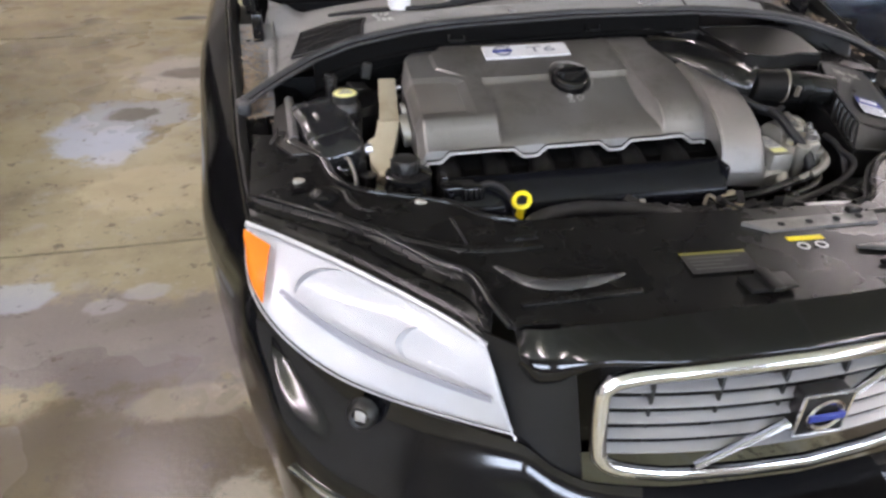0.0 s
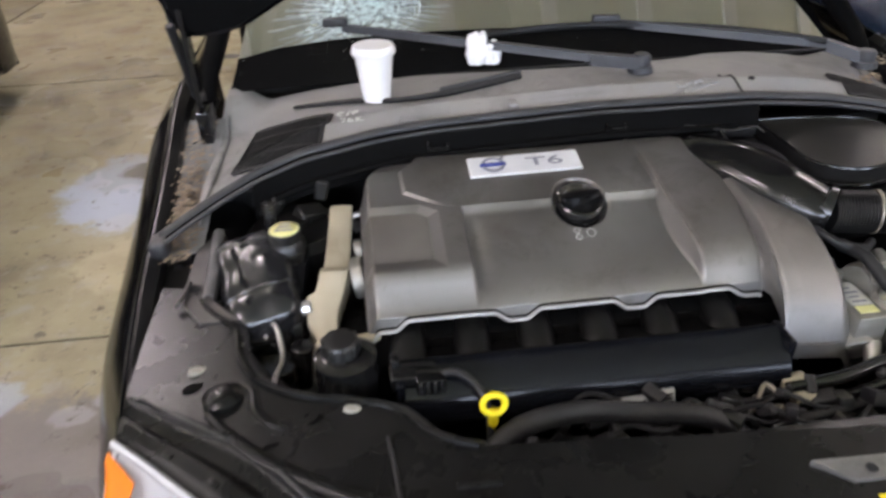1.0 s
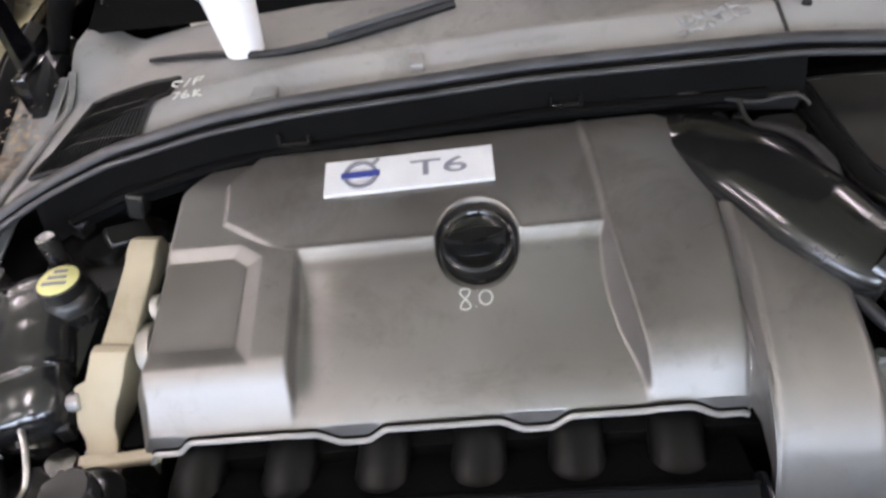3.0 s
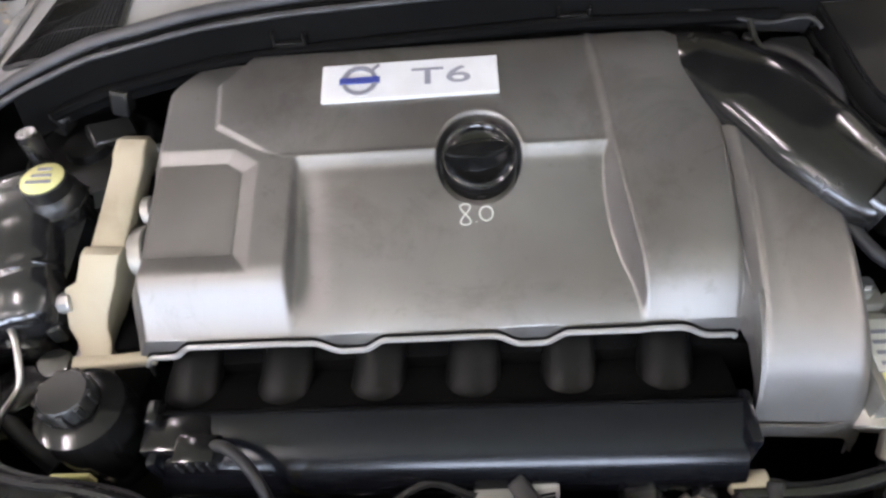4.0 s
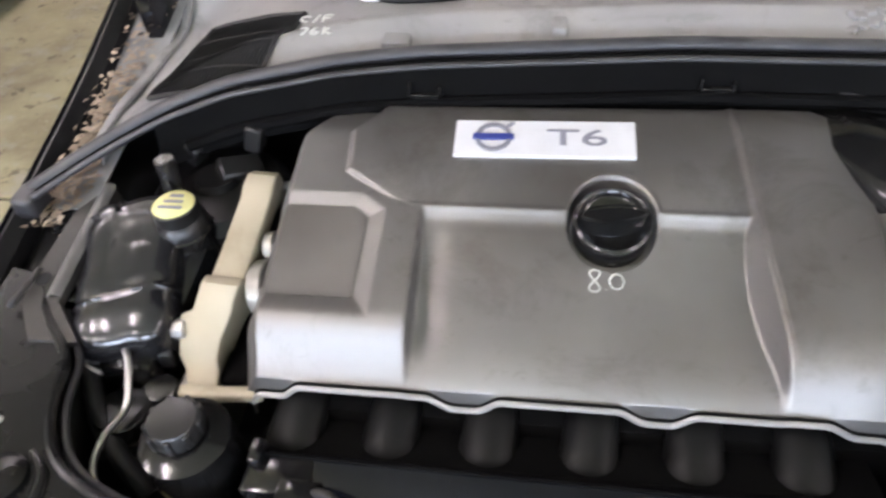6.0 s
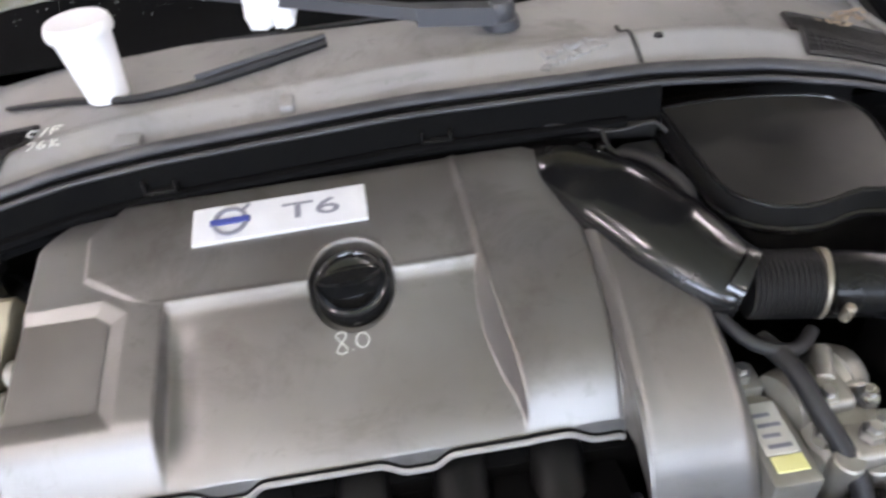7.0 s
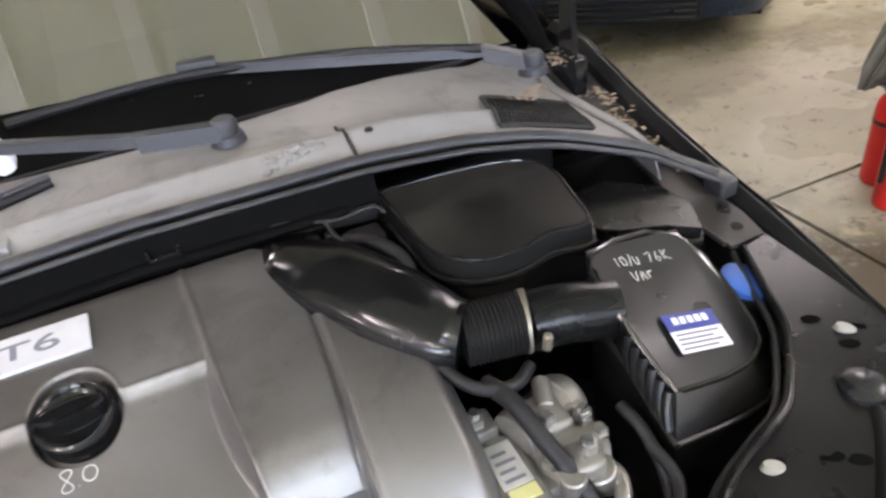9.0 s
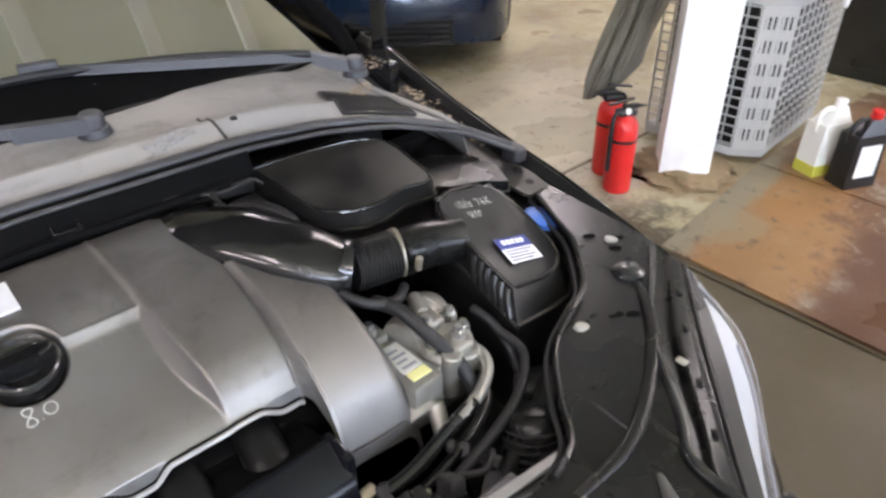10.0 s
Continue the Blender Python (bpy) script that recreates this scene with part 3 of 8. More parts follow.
plates = tagged(new("floor_plate"), "rusty brown plates laid on the concrete floor", "plate", kind="structure")
for pts in ([(2.02, -2.6), (3.08, -2.6), (3.13, 1.37), (2.14, 1.275)], [(3.095, -2.6), (4.55, -2.6), (4.55, 1.38), (4.1, 1.385), (3.145, 1.372)]):
    part("plate", prism(pts, 0.0, 0.012, 0.003, 1), RUSTPLATE, plates)


def wall(name, x0, x1, y0, y1, holes=()):
    """A wall box; holes (a0, a1, z0, z1) cut along its long side are left open."""
    along_x = x1 - x0 > y1 - y0
    bms = []
    a0, a1 = (x0, x1) if along_x else (y0, y1)
    cuts = sorted(holes)
    edge = a0

    def piece(p, q, z0, z1):
        if q - p > 1e-3 and z1 - z0 > 1e-3:
            bms.append(box(p, q, y0, y1, z0, z1) if along_x else box(x0, x1, p, q, z0, z1))
    for p, q, z0, z1 in cuts:
        piece(edge, p, 0, H)
        piece(p, q, 0, z0)
        piece(p, q, z1, H)
        edge = q
    piece(edge, a1, 0, H)
    return single(name, join(*bms), WALLM, "pale painted garage block wall", "wall", kind="structure")


DOORS = [(-5.6, -2.4, 0.0, 3.1), (-1.2, 2.0, 0.0, 3.1), (3.4, 6.6, 0.0, 3.1)]
wall("wall_south", X0 - 0.2, X1 + 0.2, Y0 - 0.2, Y0, DOORS)
wall("wall_north", X0 - 0.2, X1 + 0.2, Y1, Y1 + 0.2)
wall("wall_west", X0 - 0.2, X0, Y0, Y1)
wall("wall_east", X1, X1 + 0.2, Y0, Y1)
ceil = [box(X0 - 0.2, X1 + 0.2, Y0 - 0.2, Y1 + 0.2, H, H + 0.15)]
single("ceiling", join(*ceil), CEILM, "pale green panelled garage ceiling with battens", "ceiling", kind="structure")

for k in range(18):
    x = X0 + 0.3 + k * 0.9
    single("ceiling_batten", box(x - 0.07, x + 0.07, Y0 + 0.02, Y1 - 0.02, H - 0.04, H - 0.003), SEAMM, "pale batten along the ceiling panels", "batten", kind="structure")

# roll-up doors with a band of daylight panes behind the camera
for k, (a, b, z0, z1) in enumerate(DOORS):
    door = tagged(new(f"door_{k + 1}"), "closed roll-up garage door with window panes", "door", kind="structure")
    door.matrix_world = pose(0, Y0 - 0.12, 0)
    for r in range(5):
        zb = r * 0.62
        if r in (3, 4):
            for c in range(4):
                w = (b - a) / 4
                xa = a + c * w
                part("pane", box(xa + 0.08, xa + w - 0.08, -0.01, 0.0, zb + 0.08, zb + 0.54), WINDOWM, door)
            part("rail", join(box(a, b, -0.02, 0.03, zb, zb + 0.08), box(a, b, -0.02, 0.03, zb + 0.54, zb + 0.62),
                              *[box(a + c * w - (0 if c == 0 else 0.08), a + c * w + (0 if c == 4 else 0.08), -0.02, 0.03, zb + 0.08, zb + 0.54) for c in range(5)]), ACGREY, door)
        else:
            part("door_section", box(a, b, -0.02, 0.03, zb + 0.004, zb + 0.616, 0.006), ACGREY, door)
    area_lamp("daylight", look(((a + b) / 2, Y0 + 0.12, 2.48), ((a + b) / 2, 0, 1.2)), 3.0, 1.1, (210, 150, 60)[k], (0.72, 0.84, 1.0))

# fluorescent battens under the ceiling, at invented places
LAMPS = [(x, y) for x in (-5.2, -2.4, 4.6, 6.8) for y in (-3.4, -0.3, 3.8, 7.2)]
tube_light = thing("ceiling_light", "long white fluorescent tube light, lit", "light", (*LAMPS[0], H - 0.3), group="ceiling lights")
part("housing", hull([(-0.09, -0.62, 0), (0.09, -0.62, 0), (0.09, 0.62, 0), (-0.09, 0.62, 0)], [(-0.04, -0.62, 0.06), (0.04, -0.62, 0.06), (0.04, 0.62, 0.06), (-0.04, 0.62, 0.06)], 0.004), WHITE, tube_light)
for s in (-0.05, 0.05):
    part("tube", rod((s, -0.6, -0.02), (s, 0.6, -0.02), 0.013), LAMPM, tube_light)
for s in (-0.5, 0.5):
    part("hanger", rod((0, s, 0.05), (0, s, 0.3), 0.006, seg=8), STEEL, tube_light)
for x, y in LAMPS[1:]:
    copy_thing(tube_light, pose(x, y, H - 0.3))
for x, y in LAMPS:
    area_lamp("tube_glow", look((x, y, H - 0.36), (x, y, 0)), 0.16, 1.2, 34 if x < 0 else 26, (1.0, 0.865, 0.97))
    # extra lamp above each closed housing, added to brighten the ceiling
    area_lamp("added_uplight", look((x, y, H - 0.22), (x, y, H)), 0.12, 1.2, 48, (1.0, 0.93, 0.98))

# ---------------------------------------------------------------- the car under repair
car = thing("car", "black car with its hood raised and engine bay open", "car")
CX = 0.004

# body side and fenders: crest along the fender's upper edge
CY = [0.40, 0.50, 0.62, 0.86, 1.0, 1.2, 1.375, 1.46, 1.7, 2.4]
CZ = [0.835, 0.852, 0.878, 0.924, 0.947, 0.985, 1.03, 1.052, 1.075, 1.10]
CW = [0.838, 0.858, 0.874, 0.895, 0.902, 0.912, 0.92, 0.922, 0.922, 0.91]
ARCH_Y, ARCH_R, ARCH_Z = 0.98, 0.365, 0.33


def crest(y):
    return ease(y, CY, CW), ease(y, CY, CZ)


def side_x(y, z):
    """Half width of the body's flank."""
    w, top = crest(y)
    h = max(top - z, 0)
    return w - 0.006 + (0.062 + 0.04 * sst(0.45, 0.85, y)) * (1 - (1 - min(h / 0.19, 1)) ** 2) - 0.05 * sst(0.3, 0.75, h)


def fender(side):
    def fn(u, v):
        ys = 0.556
        y = ys + u * (2.42 - ys)
        w, z = crest(y)
        low = 0.2
        if abs(y - ARCH_Y) < ARCH_R:
            low = ARCH_Z + math.sqrt(ARCH_R ** 2 - (y - ARCH_Y) ** 2)
        zz = z + (low - z) * v ** 1.15
        return (CX + side * side_x(y, zz), y, zz)
    bm = skin(fn, 80, 26, 0.004)

    def lip(u, v):
        y = 0.56 + u * 1.0
        w, z = crest(y)
        x, zz = ((w, z), (w - 0.012, z + 0.001), (w - 0.03, z - 0.012), (w - 0.034, z - 0.035), (w - 0.075, z - 0.038), (w - 0.085, z - 0.055))[round(v * 5)]
        return (CX + side * x, y, zz)
    part("fender_edge", tube([(CX + side * (crest(y)[0] - 0.004), y, crest(y)[1] - 0.001) for y in np.linspace(0.56, 1.55, 40)], 0.0045, 8, 1), PAINT, car, "rolled upper edge of the fender")
    return part("front_fender", bm, PAINT, car, "glossy black front fender"), part("fender_flange", skin(lip, 40, 5, 0.002), INNER, car, "dusty black fender flange inside the gap")


for s in (-1, 1):
    fend, flange = fender(s)
    for y in (0.66, 0.848, 1.06, 1.25):
        w, z = crest(y)
        part("bolt_hole", lathe([(0, 0), (0.008, 0), (0.009, 0.0012), (0, 0.0013)], 14, pose(CX + s * (w - 0.057), y, z - 0.0365)), DARK, flange)
    for y in (0.76, 0.95, 1.16, 1.34):
        w, z = crest(y)
        part("bolt", lathe([(0, 0.007), (0.006, 0.007), (0.007, 0.003), (0.011, 0.002), (0.011, 0)], 8, pose(CX + s * (w - 0.055), y, z - 0.037)), INNER, flange)
    # wheel in its arch
    wheel = part("wheel", lathe([(0.2, 0.0), (0.25, -0.01), (0.325, 0.01), (0.33, 0.03), (0.33, 0.19), (0.32, 0.215), (0.25, 0.225), (0.2, 0.21), (0.2, 0.0)], 48, aim((CX + s * 0.64, ARCH_Y, 0.33), (CX + s * 2, ARCH_Y, 0.33))), TYRE, car)
    part("rim", lathe([(0, 0.14), (0.06, 0.15), (0.19, 0.17), (0.2, 0.2), (0.205, 0.02)], 40, aim((CX + s * 0.64, ARCH_Y, 0.33), (CX + s * 2, ARCH_Y, 0.33))), ALLOY, wheel)
    part("arch_liner", skin(lambda u, v: (CX + s * (0.45 + 0.44 * v), ARCH_Y + (ARCH_R + 0.004) * math.cos(math.pi * u), ARCH_Z + (ARCH_R + 0.004) * math.sin(math.pi * u)), 24, 3, 0.003), PLASTIC, car)

# front bumper
BX = [0.0, 0.2, 0.38, 0.50, 0.62, 0.72, 0.80, 0.85, 0.882]


def bumper_y(x, drop):
    """Plan of the bumper; drop 0 at the headlight's lower edge, 1 at the fullest line."""
    a = ease(abs(x), BX, [0.0, 0.012, 0.06, 0.125, 0.2, 0.285, 0.375, 0.43, 0.48])
    b = ease(abs(x), BX, [-0.075, -0.062, -0.022, 0.018, 0.085, 0.16, 0.24, 0.315, 0.44])
    return a + (b - a) * drop


def bumper_top(x):
    return ease(abs(x), [0, 0.34, 0.40, 0.46, 0.60, 0.72, 0.812, 0.862, 0.9], [0.608, 0.612, 0.636, 0.676, 0.684, 0.695, 0.738, 0.79, 0.84])


def bumper(u, v):
    """Across the front and round both corners to the wheel arches."""
    t = u * 2 - 1
    s, a = (1 if t > 0 else -1), abs(t)
    x = min(a / 0.86, 1) * 0.878
    back = max(a - 0.86, 0) / 0.14
    zt = bumper_top(x) + 0.055 * sst(0, 0.55, back) - 0.004 * back
    z = zt - (zt - 0.22) * v
    drop = sst(0, 0.12 + 0.08 * sst(0.35, 0.62, x), zt - z)
    y = bumper_y(x, drop) + 0.1 * sst(0.5, 0.2, z) * (1 if x < 0.8 else 0.4)
    y += (0.612 - y) * back
    round_ = sst(0.80, 0.878, x)
    x += (side_x(max(y, 0.44), z) + 0.0025 - x) * round_ * sst(0.35, 0.5, y)
    return (CX + s * x, y, z)


bump = part("bumper", skin(bumper, 130, 26, 0.004), PAINT, car, "glossy black front bumper")
for s in (-1, 1):
    part("trim_strip", tube([(CX + s * x, bumper_y(x, 1) - 0.004, 0.5) for x in (0.45, 0.55, 0.65, 0.75, 0.83)], 0.009, 8, 4, 0.6), CHROME, bump, "thin chrome bumper strip")
    wp = Vector((CX + s * 0.696, 0.222, 0.662))
    m = aim(wp, wp + Vector((s * 0.45, -0.8, 0.25)))
    part("headlight_washer", lathe([(0.013, 0.004), (0.014, 0.012), (0.019, 0.013), (0.024, 0.009), (0.027, 0.002), (0.028, -0.01)], 24, m), PLASTIC, bump)
    part("washer_nozzle", box(-0.0105, 0.0105, -0.0105, 0.0105, -0.004, 0.009, 0.002, 2, m), SLAT, bump)

# nose panel between the grille and the upper panel
def nose(u, v):
    x = (u * 2 - 1) * 0.452
    ax = abs(x)
    yt, zt = ease(ax, [0, 0.3, 0.4, 0.44, 0.46, 0.486], [0.135, 0.14, 0.15, 0.165, 0.185, 0.215]), ease(ax, [0, 0.3, 0.43, 0.46, 0.486], [0.868, 0.866, 0.857, 0.84, 0.822])
    yb, zb = ease(ax, [0, 0.2, 0.33, 0.40, 0.43, 0.452], [0.056, 0.066, 0.092, 0.112, 0.122, 0.147]), ease(ax, [0, 0.32, 0.37, 0.40, 0.43, 0.452], [0.832, 0.824, 0.806, 0.782, 0.778, 0.80])
    z = zb + (zt - zb) * v
    y = yb + (yt - yb) * v - 0.02 * math.sin(math.pi * v ** 0.8)
    return (CX + x, y, z)


nose_panel = part("nose_panel", skin(nose, 110, 14, 0.004), PAINT, car, "glossy black nose panel above the grille")

for s in (-1, 1):
    def post(u, v):
        top = Vector((0.494, 0.207, 0.822)).lerp(Vector((0.37, 0.11, 0.822)), u)
        low = Vector((0.468, 0.112, 0.655)).lerp(Vector((0.352, 0.058, 0.605)), u)
        p = top.lerp(low, v)
        return (CX + s * p.x, p.y - 0.012 * math.sin(math.pi * u) + 0.004, p.z)
    part("grille_post", skin(post, 16, 12, 0.004), INNER, car, "black post between headlight and grille")

# grille
GX0, GX1, GZ0, GZ1 = CX + 0.025 - 0.36, CX + 0.025 + 0.36, 0.628, 0.806


def grille_y(x, z):
    return 0.022 + 0.33 * (x - CX) ** 2 + 0.18 * (z - 0.63)


grille = part("grille", skin(lambda u, v: ((GX0 + 0.02) + u * (GX1 - GX0 - 0.04), grille_y((GX0 + 0.02) + u * (GX1 - GX0 - 0.04), 0.63 + v * 0.17) + 0.05, 0.63 + v * 0.17), 30, 4, 0.003), DARK, car, "chrome-framed grille with grey slats")
frame_pts = []
for k in range(40):
    a = 2 * math.pi * k / 40
    c, q = math.cos(a), math.sin(a)
    x = (GX0 + GX1) / 2 + 0.36 * math.copysign(abs(c) ** 0.28, c)
    z = (GZ0 + GZ1) / 2 + (0.089 + 0.012 * (1 - min(1, ((x - CX) / 0.36) ** 2))) * math.copysign(abs(q) ** 0.3, q)
    frame_pts.append((x, grille_y(x, z) - 0.002, z))
part("grille_frame", tube(frame_pts + frame_pts[:1], 0.0145, 10, 2, 0.9), CHROME, grille, "polished chrome grille frame")
for k in range(5):
    z = GZ0 + 0.034 + k * 0.029
    part("slat", skin(lambda u, v: (GX0 + 0.014 + u * (GX1 - GX0 - 0.028), grille_y(GX0 + u * (GX1 - GX0), z) + 0.003 + 0.016 * v, z - 0.006 + 0.008 * v), 30, 4, 0.005), SLAT, grille)
for k in range(6):
    x = GX0 + 0.085 + k * (GX1 - GX0 - 0.17) / 5
    part("grille_bar", box(x - 0.003, x + 0.003, grille_y(x, 0.7) + 0.018, grille_y(x, 0.7) + 0.045, GZ0 + 0.01, GZ1 - 0.01, 0.001, 1), PLASTIC, grille)
ex, ez = CX + 0.03, 0.722
ey = grille_y(ex, ez) - 0.006
for pts in ([(GX0 + 0.16, grille_y(GX0 + 0.16, 0.63) - 0.004, 0.636), (ex - 0.05, ey, 0.7)], [(ex + 0.05, ey, 0.745), (GX1 - 0.16, grille_y(GX1 - 0.16, 0.8) - 0.004, 0.8)]):
    part("diagonal_bar", tube(pts, 0.009, 8, 1, 0.7), CHROME, grille)
badge = part("badge", box(ex - 0.043, ex + 0.043, ey - 0.012, ey + 0.02, ez - 0.042, ez + 0.042, 0.004, 2), PLASTIC, grille)
ring = [(ex + sx * 0.044, ey - 0.011, ez + sz * 0.043) for sx, sz in ((-1, -1), (1, -1), (1, 1), (-1, 1), (-1, -1))]
part("badge_frame", tube(ring, 0.004, 6, 1), CHROME, badge)
face = pose(ex, ey - 0.013, ez, 90)
part("badge_ring", lathe([(0.024, 0), (0.034, 0.0), (0.035, 0.004), (0.03, 0.006), (0.024, 0.004)], 32, face), CHROME, grille)
part("badge_bar", box(-0.033, 0.033, -0.007, 0.007, 0.004, 0.009, 0.001, 1, face), BLUEINK, grille)

# number plate bracket under the grille
part("plate_bracket", join(box(CX - 0.26, CX + 0.26, -0.098, -0.085, 0.47, 0.60, 0.004), box(CX - 0.25, CX - 0.19, -0.104, -0.098, 0.555, 0.6, 0.003), box(CX + 0.19, CX + 0.25, -0.104, -0.098, 0.555, 0.6, 0.003)), ACGREY, bump)

# headlights
UP = [(0.866, 0.545, 0.868), (0.80, 0.49, 0.862), (0.70, 0.40, 0.85), (0.60, 0.305, 0.833), (0.53, 0.235, 0.818), (0.488, 0.19, 0.802)]
LOW = [(0.868, 0.52, 0.845), (0.862, 0.43, 0.80), (0.812, 0.352, 0.745), (0.72, 0.275, 0.70), (0.60, 0.19, 0.69), (0.462, 0.105, 0.69)]
UPS, LOWS = smooth_path(UP, 8), smooth_path(LOW, 8)


def lamp_face(u, v, back=0.0):
    i = u * (len(UPS) - 1)
    k = min(int(i), len(UPS) - 2)
    a, b = UPS[k].lerp(UPS[k + 1], i - k), LOWS[k].lerp(LOWS[k + 1], i - k)
    p = a.lerp(b, v)
    out = Vector((0.35, -0.8, 0.35)).normalized()
    p = p + out * (0.022 * (0.3 + 0.7 * sst(0, 0.45, u)) * math.sin(math.pi * v) - back * (0.25 + 0.75 * math.sin(math.pi * min(max(v, 0.02), 0.98)) * math.sin(math.pi * min(max(u, 0.03), 0.97))))
    return p


for s in (-1, 1):
    lamp = part("headlight", skin(lambda u, v: (s * lamp_face(u, v, 0.04).x, lamp_face(u, v, 0.04).y, lamp_face(u, v, 0.04).z), 60, 20, 0.002), REFLECT, car, "hazy headlight with amber turn signal" if s < 0 else "hazy headlight with a black upper edge")
    glass = part("lens", skin(lambda u, v: (s * lamp_face(u, v).x, lamp_face(u, v).y, lamp_face(u, v).z), 60, 20), LENS, lamp, "hazy clear headlight lens")
    glass.visible_shadow = False
    if s < 0:
        part("turn_signal", skin(lambda u, v: (s * lamp_face(0.004 + u * (0.17 + 0.1 * v), v * 0.76 + 0.15, -0.004).x, lamp_face(0.004 + u * (0.17 + 0.1 * v), v * 0.76 + 0.15, -0.004).y, lamp_face(0.004 + u * (0.17 + 0.1 * v), v * 0.76 + 0.15, -0.004).z), 16, 16, 0.003), AMBER, lamp, "orange turn signal lens")
    else:
        part("lamp_shroud", skin(lambda u, v: (lamp_face(u, 0.01 + 0.17 * v, -0.003).x, lamp_face(u, 0.01 + 0.17 * v, -0.003).y, lamp_face(u, 0.01 + 0.17 * v, -0.003).z), 40, 6, 0.002), PLASTIC, lamp, "black plastic upper edge of the headlight")
    part("divider", skin(lambda u, v: (s * lamp_face(0.3 + 0.66 * u, 0.55 + 0.075 * v, 0.004).x, lamp_face(0.3 + 0.66 * u, 0.55 + 0.075 * v, 0.004).y, lamp_face(0.3 + 0.66 * u, 0.55 + 0.075 * v, 0.004).z), 30, 3, 0.004), INK, lamp, "grey divider strip")
    for u0, r in ((0.42, 0.045), (0.74, 0.036)):
        c = lamp_face(u0, 0.36, 0.05)
        c = Vector((s * c.x, c.y, c.z))
        m = aim(c, c + Vector((s * 0.3, -0.8, 0.4))) @ Matrix.Diagonal((1.5, 1.0, 1.0, 1.0))
        part("projector", lathe([(r, 0.0), (r * 0.97, 0.004), (r * 0.8, -0.006), (r * 0.4, -0.016), (0, -0.018)], 32, m), SLAT if u0 < 0.5 else REFLECT, lamp)
    part("lamp_edge", tube([(s * p.x, p.y, p.z) for p in UPS[::4]] + [(s * LOW[-1][0], LOW[-1][1], LOW[-1][2])] + [(s * p.x, p.y, p.z) for p in LOWS[::-4]], 0.0016, 6, 3), SLAT, lamp)

    part("lens_rim", skin(lambda u, v: (s * (UPS[round(u * 40)].x - 0.006 * v), UPS[round(u * 40)].y + 0.008 * v, UPS[round(u * 40)].z + 0.004 + 0.004 * math.sin(math.pi * v)), 40, 4, 0.004), REFLECT if s < 0 else PLASTIC, lamp, "frosted rim of the lens" if s < 0 else "black rim of the lens")

# upper front panel over the radiator
PTS_UP = [(-0.86, 0.62), (-0.79, 0.575), (-0.665, 0.495), (-0.545, 0.368), (-0.49, 0.315), (-0.475, 0.23), (-0.45, 0.172), (-0.30, 0.15), (0.0, 0.146), (0.30, 0.15), (0.45, 0.172), (0.475, 0.23), (0.49, 0.315), (0.545, 0.368), (0.665, 0.495), (0.79, 0.575), (0.86, 0.62)]
IN_L = [(-0.86, 0.62), (-0.858, 0.74), (-0.852, 0.86), (-0.80, 0.85), (-0.765, 0.79), (-0.715, 0.735), (-0.70, 0.67), (-0.665, 0.615), (-0.60, 0.582), (-0.52, 0.572), (-0.465, 0.555), (-0.42, 0.50), (-0.36, 0.47)]
IN_R = [(0.34, 0.41), (0.40, 0.43), (0.45, 0.49), (0.52, 0.56), (0.60, 0.592), (0.65, 0.612), (0.70, 0.66), (0.742, 0.712), (0.765, 0.77), (0.80, 0.85), (0.852, 0.86), (0.858, 0.74), (0.86, 0.62)]


def panel_z(x, y):
    side = sst(0.45, 0.62, abs(x))
    z = 0.866 + side * (0.02 + 0.1 * (y - 0.55)) - 0.012 * sst(0.2, 0.14, y)
    return z


outline = [(CX + x, y) for x, y in PTS_UP] + [(CX + x, y) for x, y in IN_R[::-1][1:]] + [(CX + x, y) for x, y in IN_L[::-1]][:-1]
upper = part("radiator_panel", sheet(outline, panel_z, 0.016, 0.004), PANEL, car, "black plastic panel across the radiator and headlights")
for pts in (IN_L[3:], IN_R[:-3]):
    part("panel_rim", tube([(CX + x, y, panel_z(x, y) + 0.002) for x, y in pts], 0.006, 8, 4), PANEL, upper, "black rolled edge of the panel")
    part("panel_rim", tube([(CX + x - math.copysign(0.011, x), y + 0.006, panel_z(x, y) - 0.007) for x, y in pts], 0.0045, 8, 4), RUBBER, upper, "black rubber edge under the panel")
PFS = smooth_path([(0.862, 0.622, 0), (0.79, 0.577, 0), (0.665, 0.497, 0), (0.545, 0.370, 0), (0.492, 0.316, 0), (0.477, 0.225, 0)], 8)
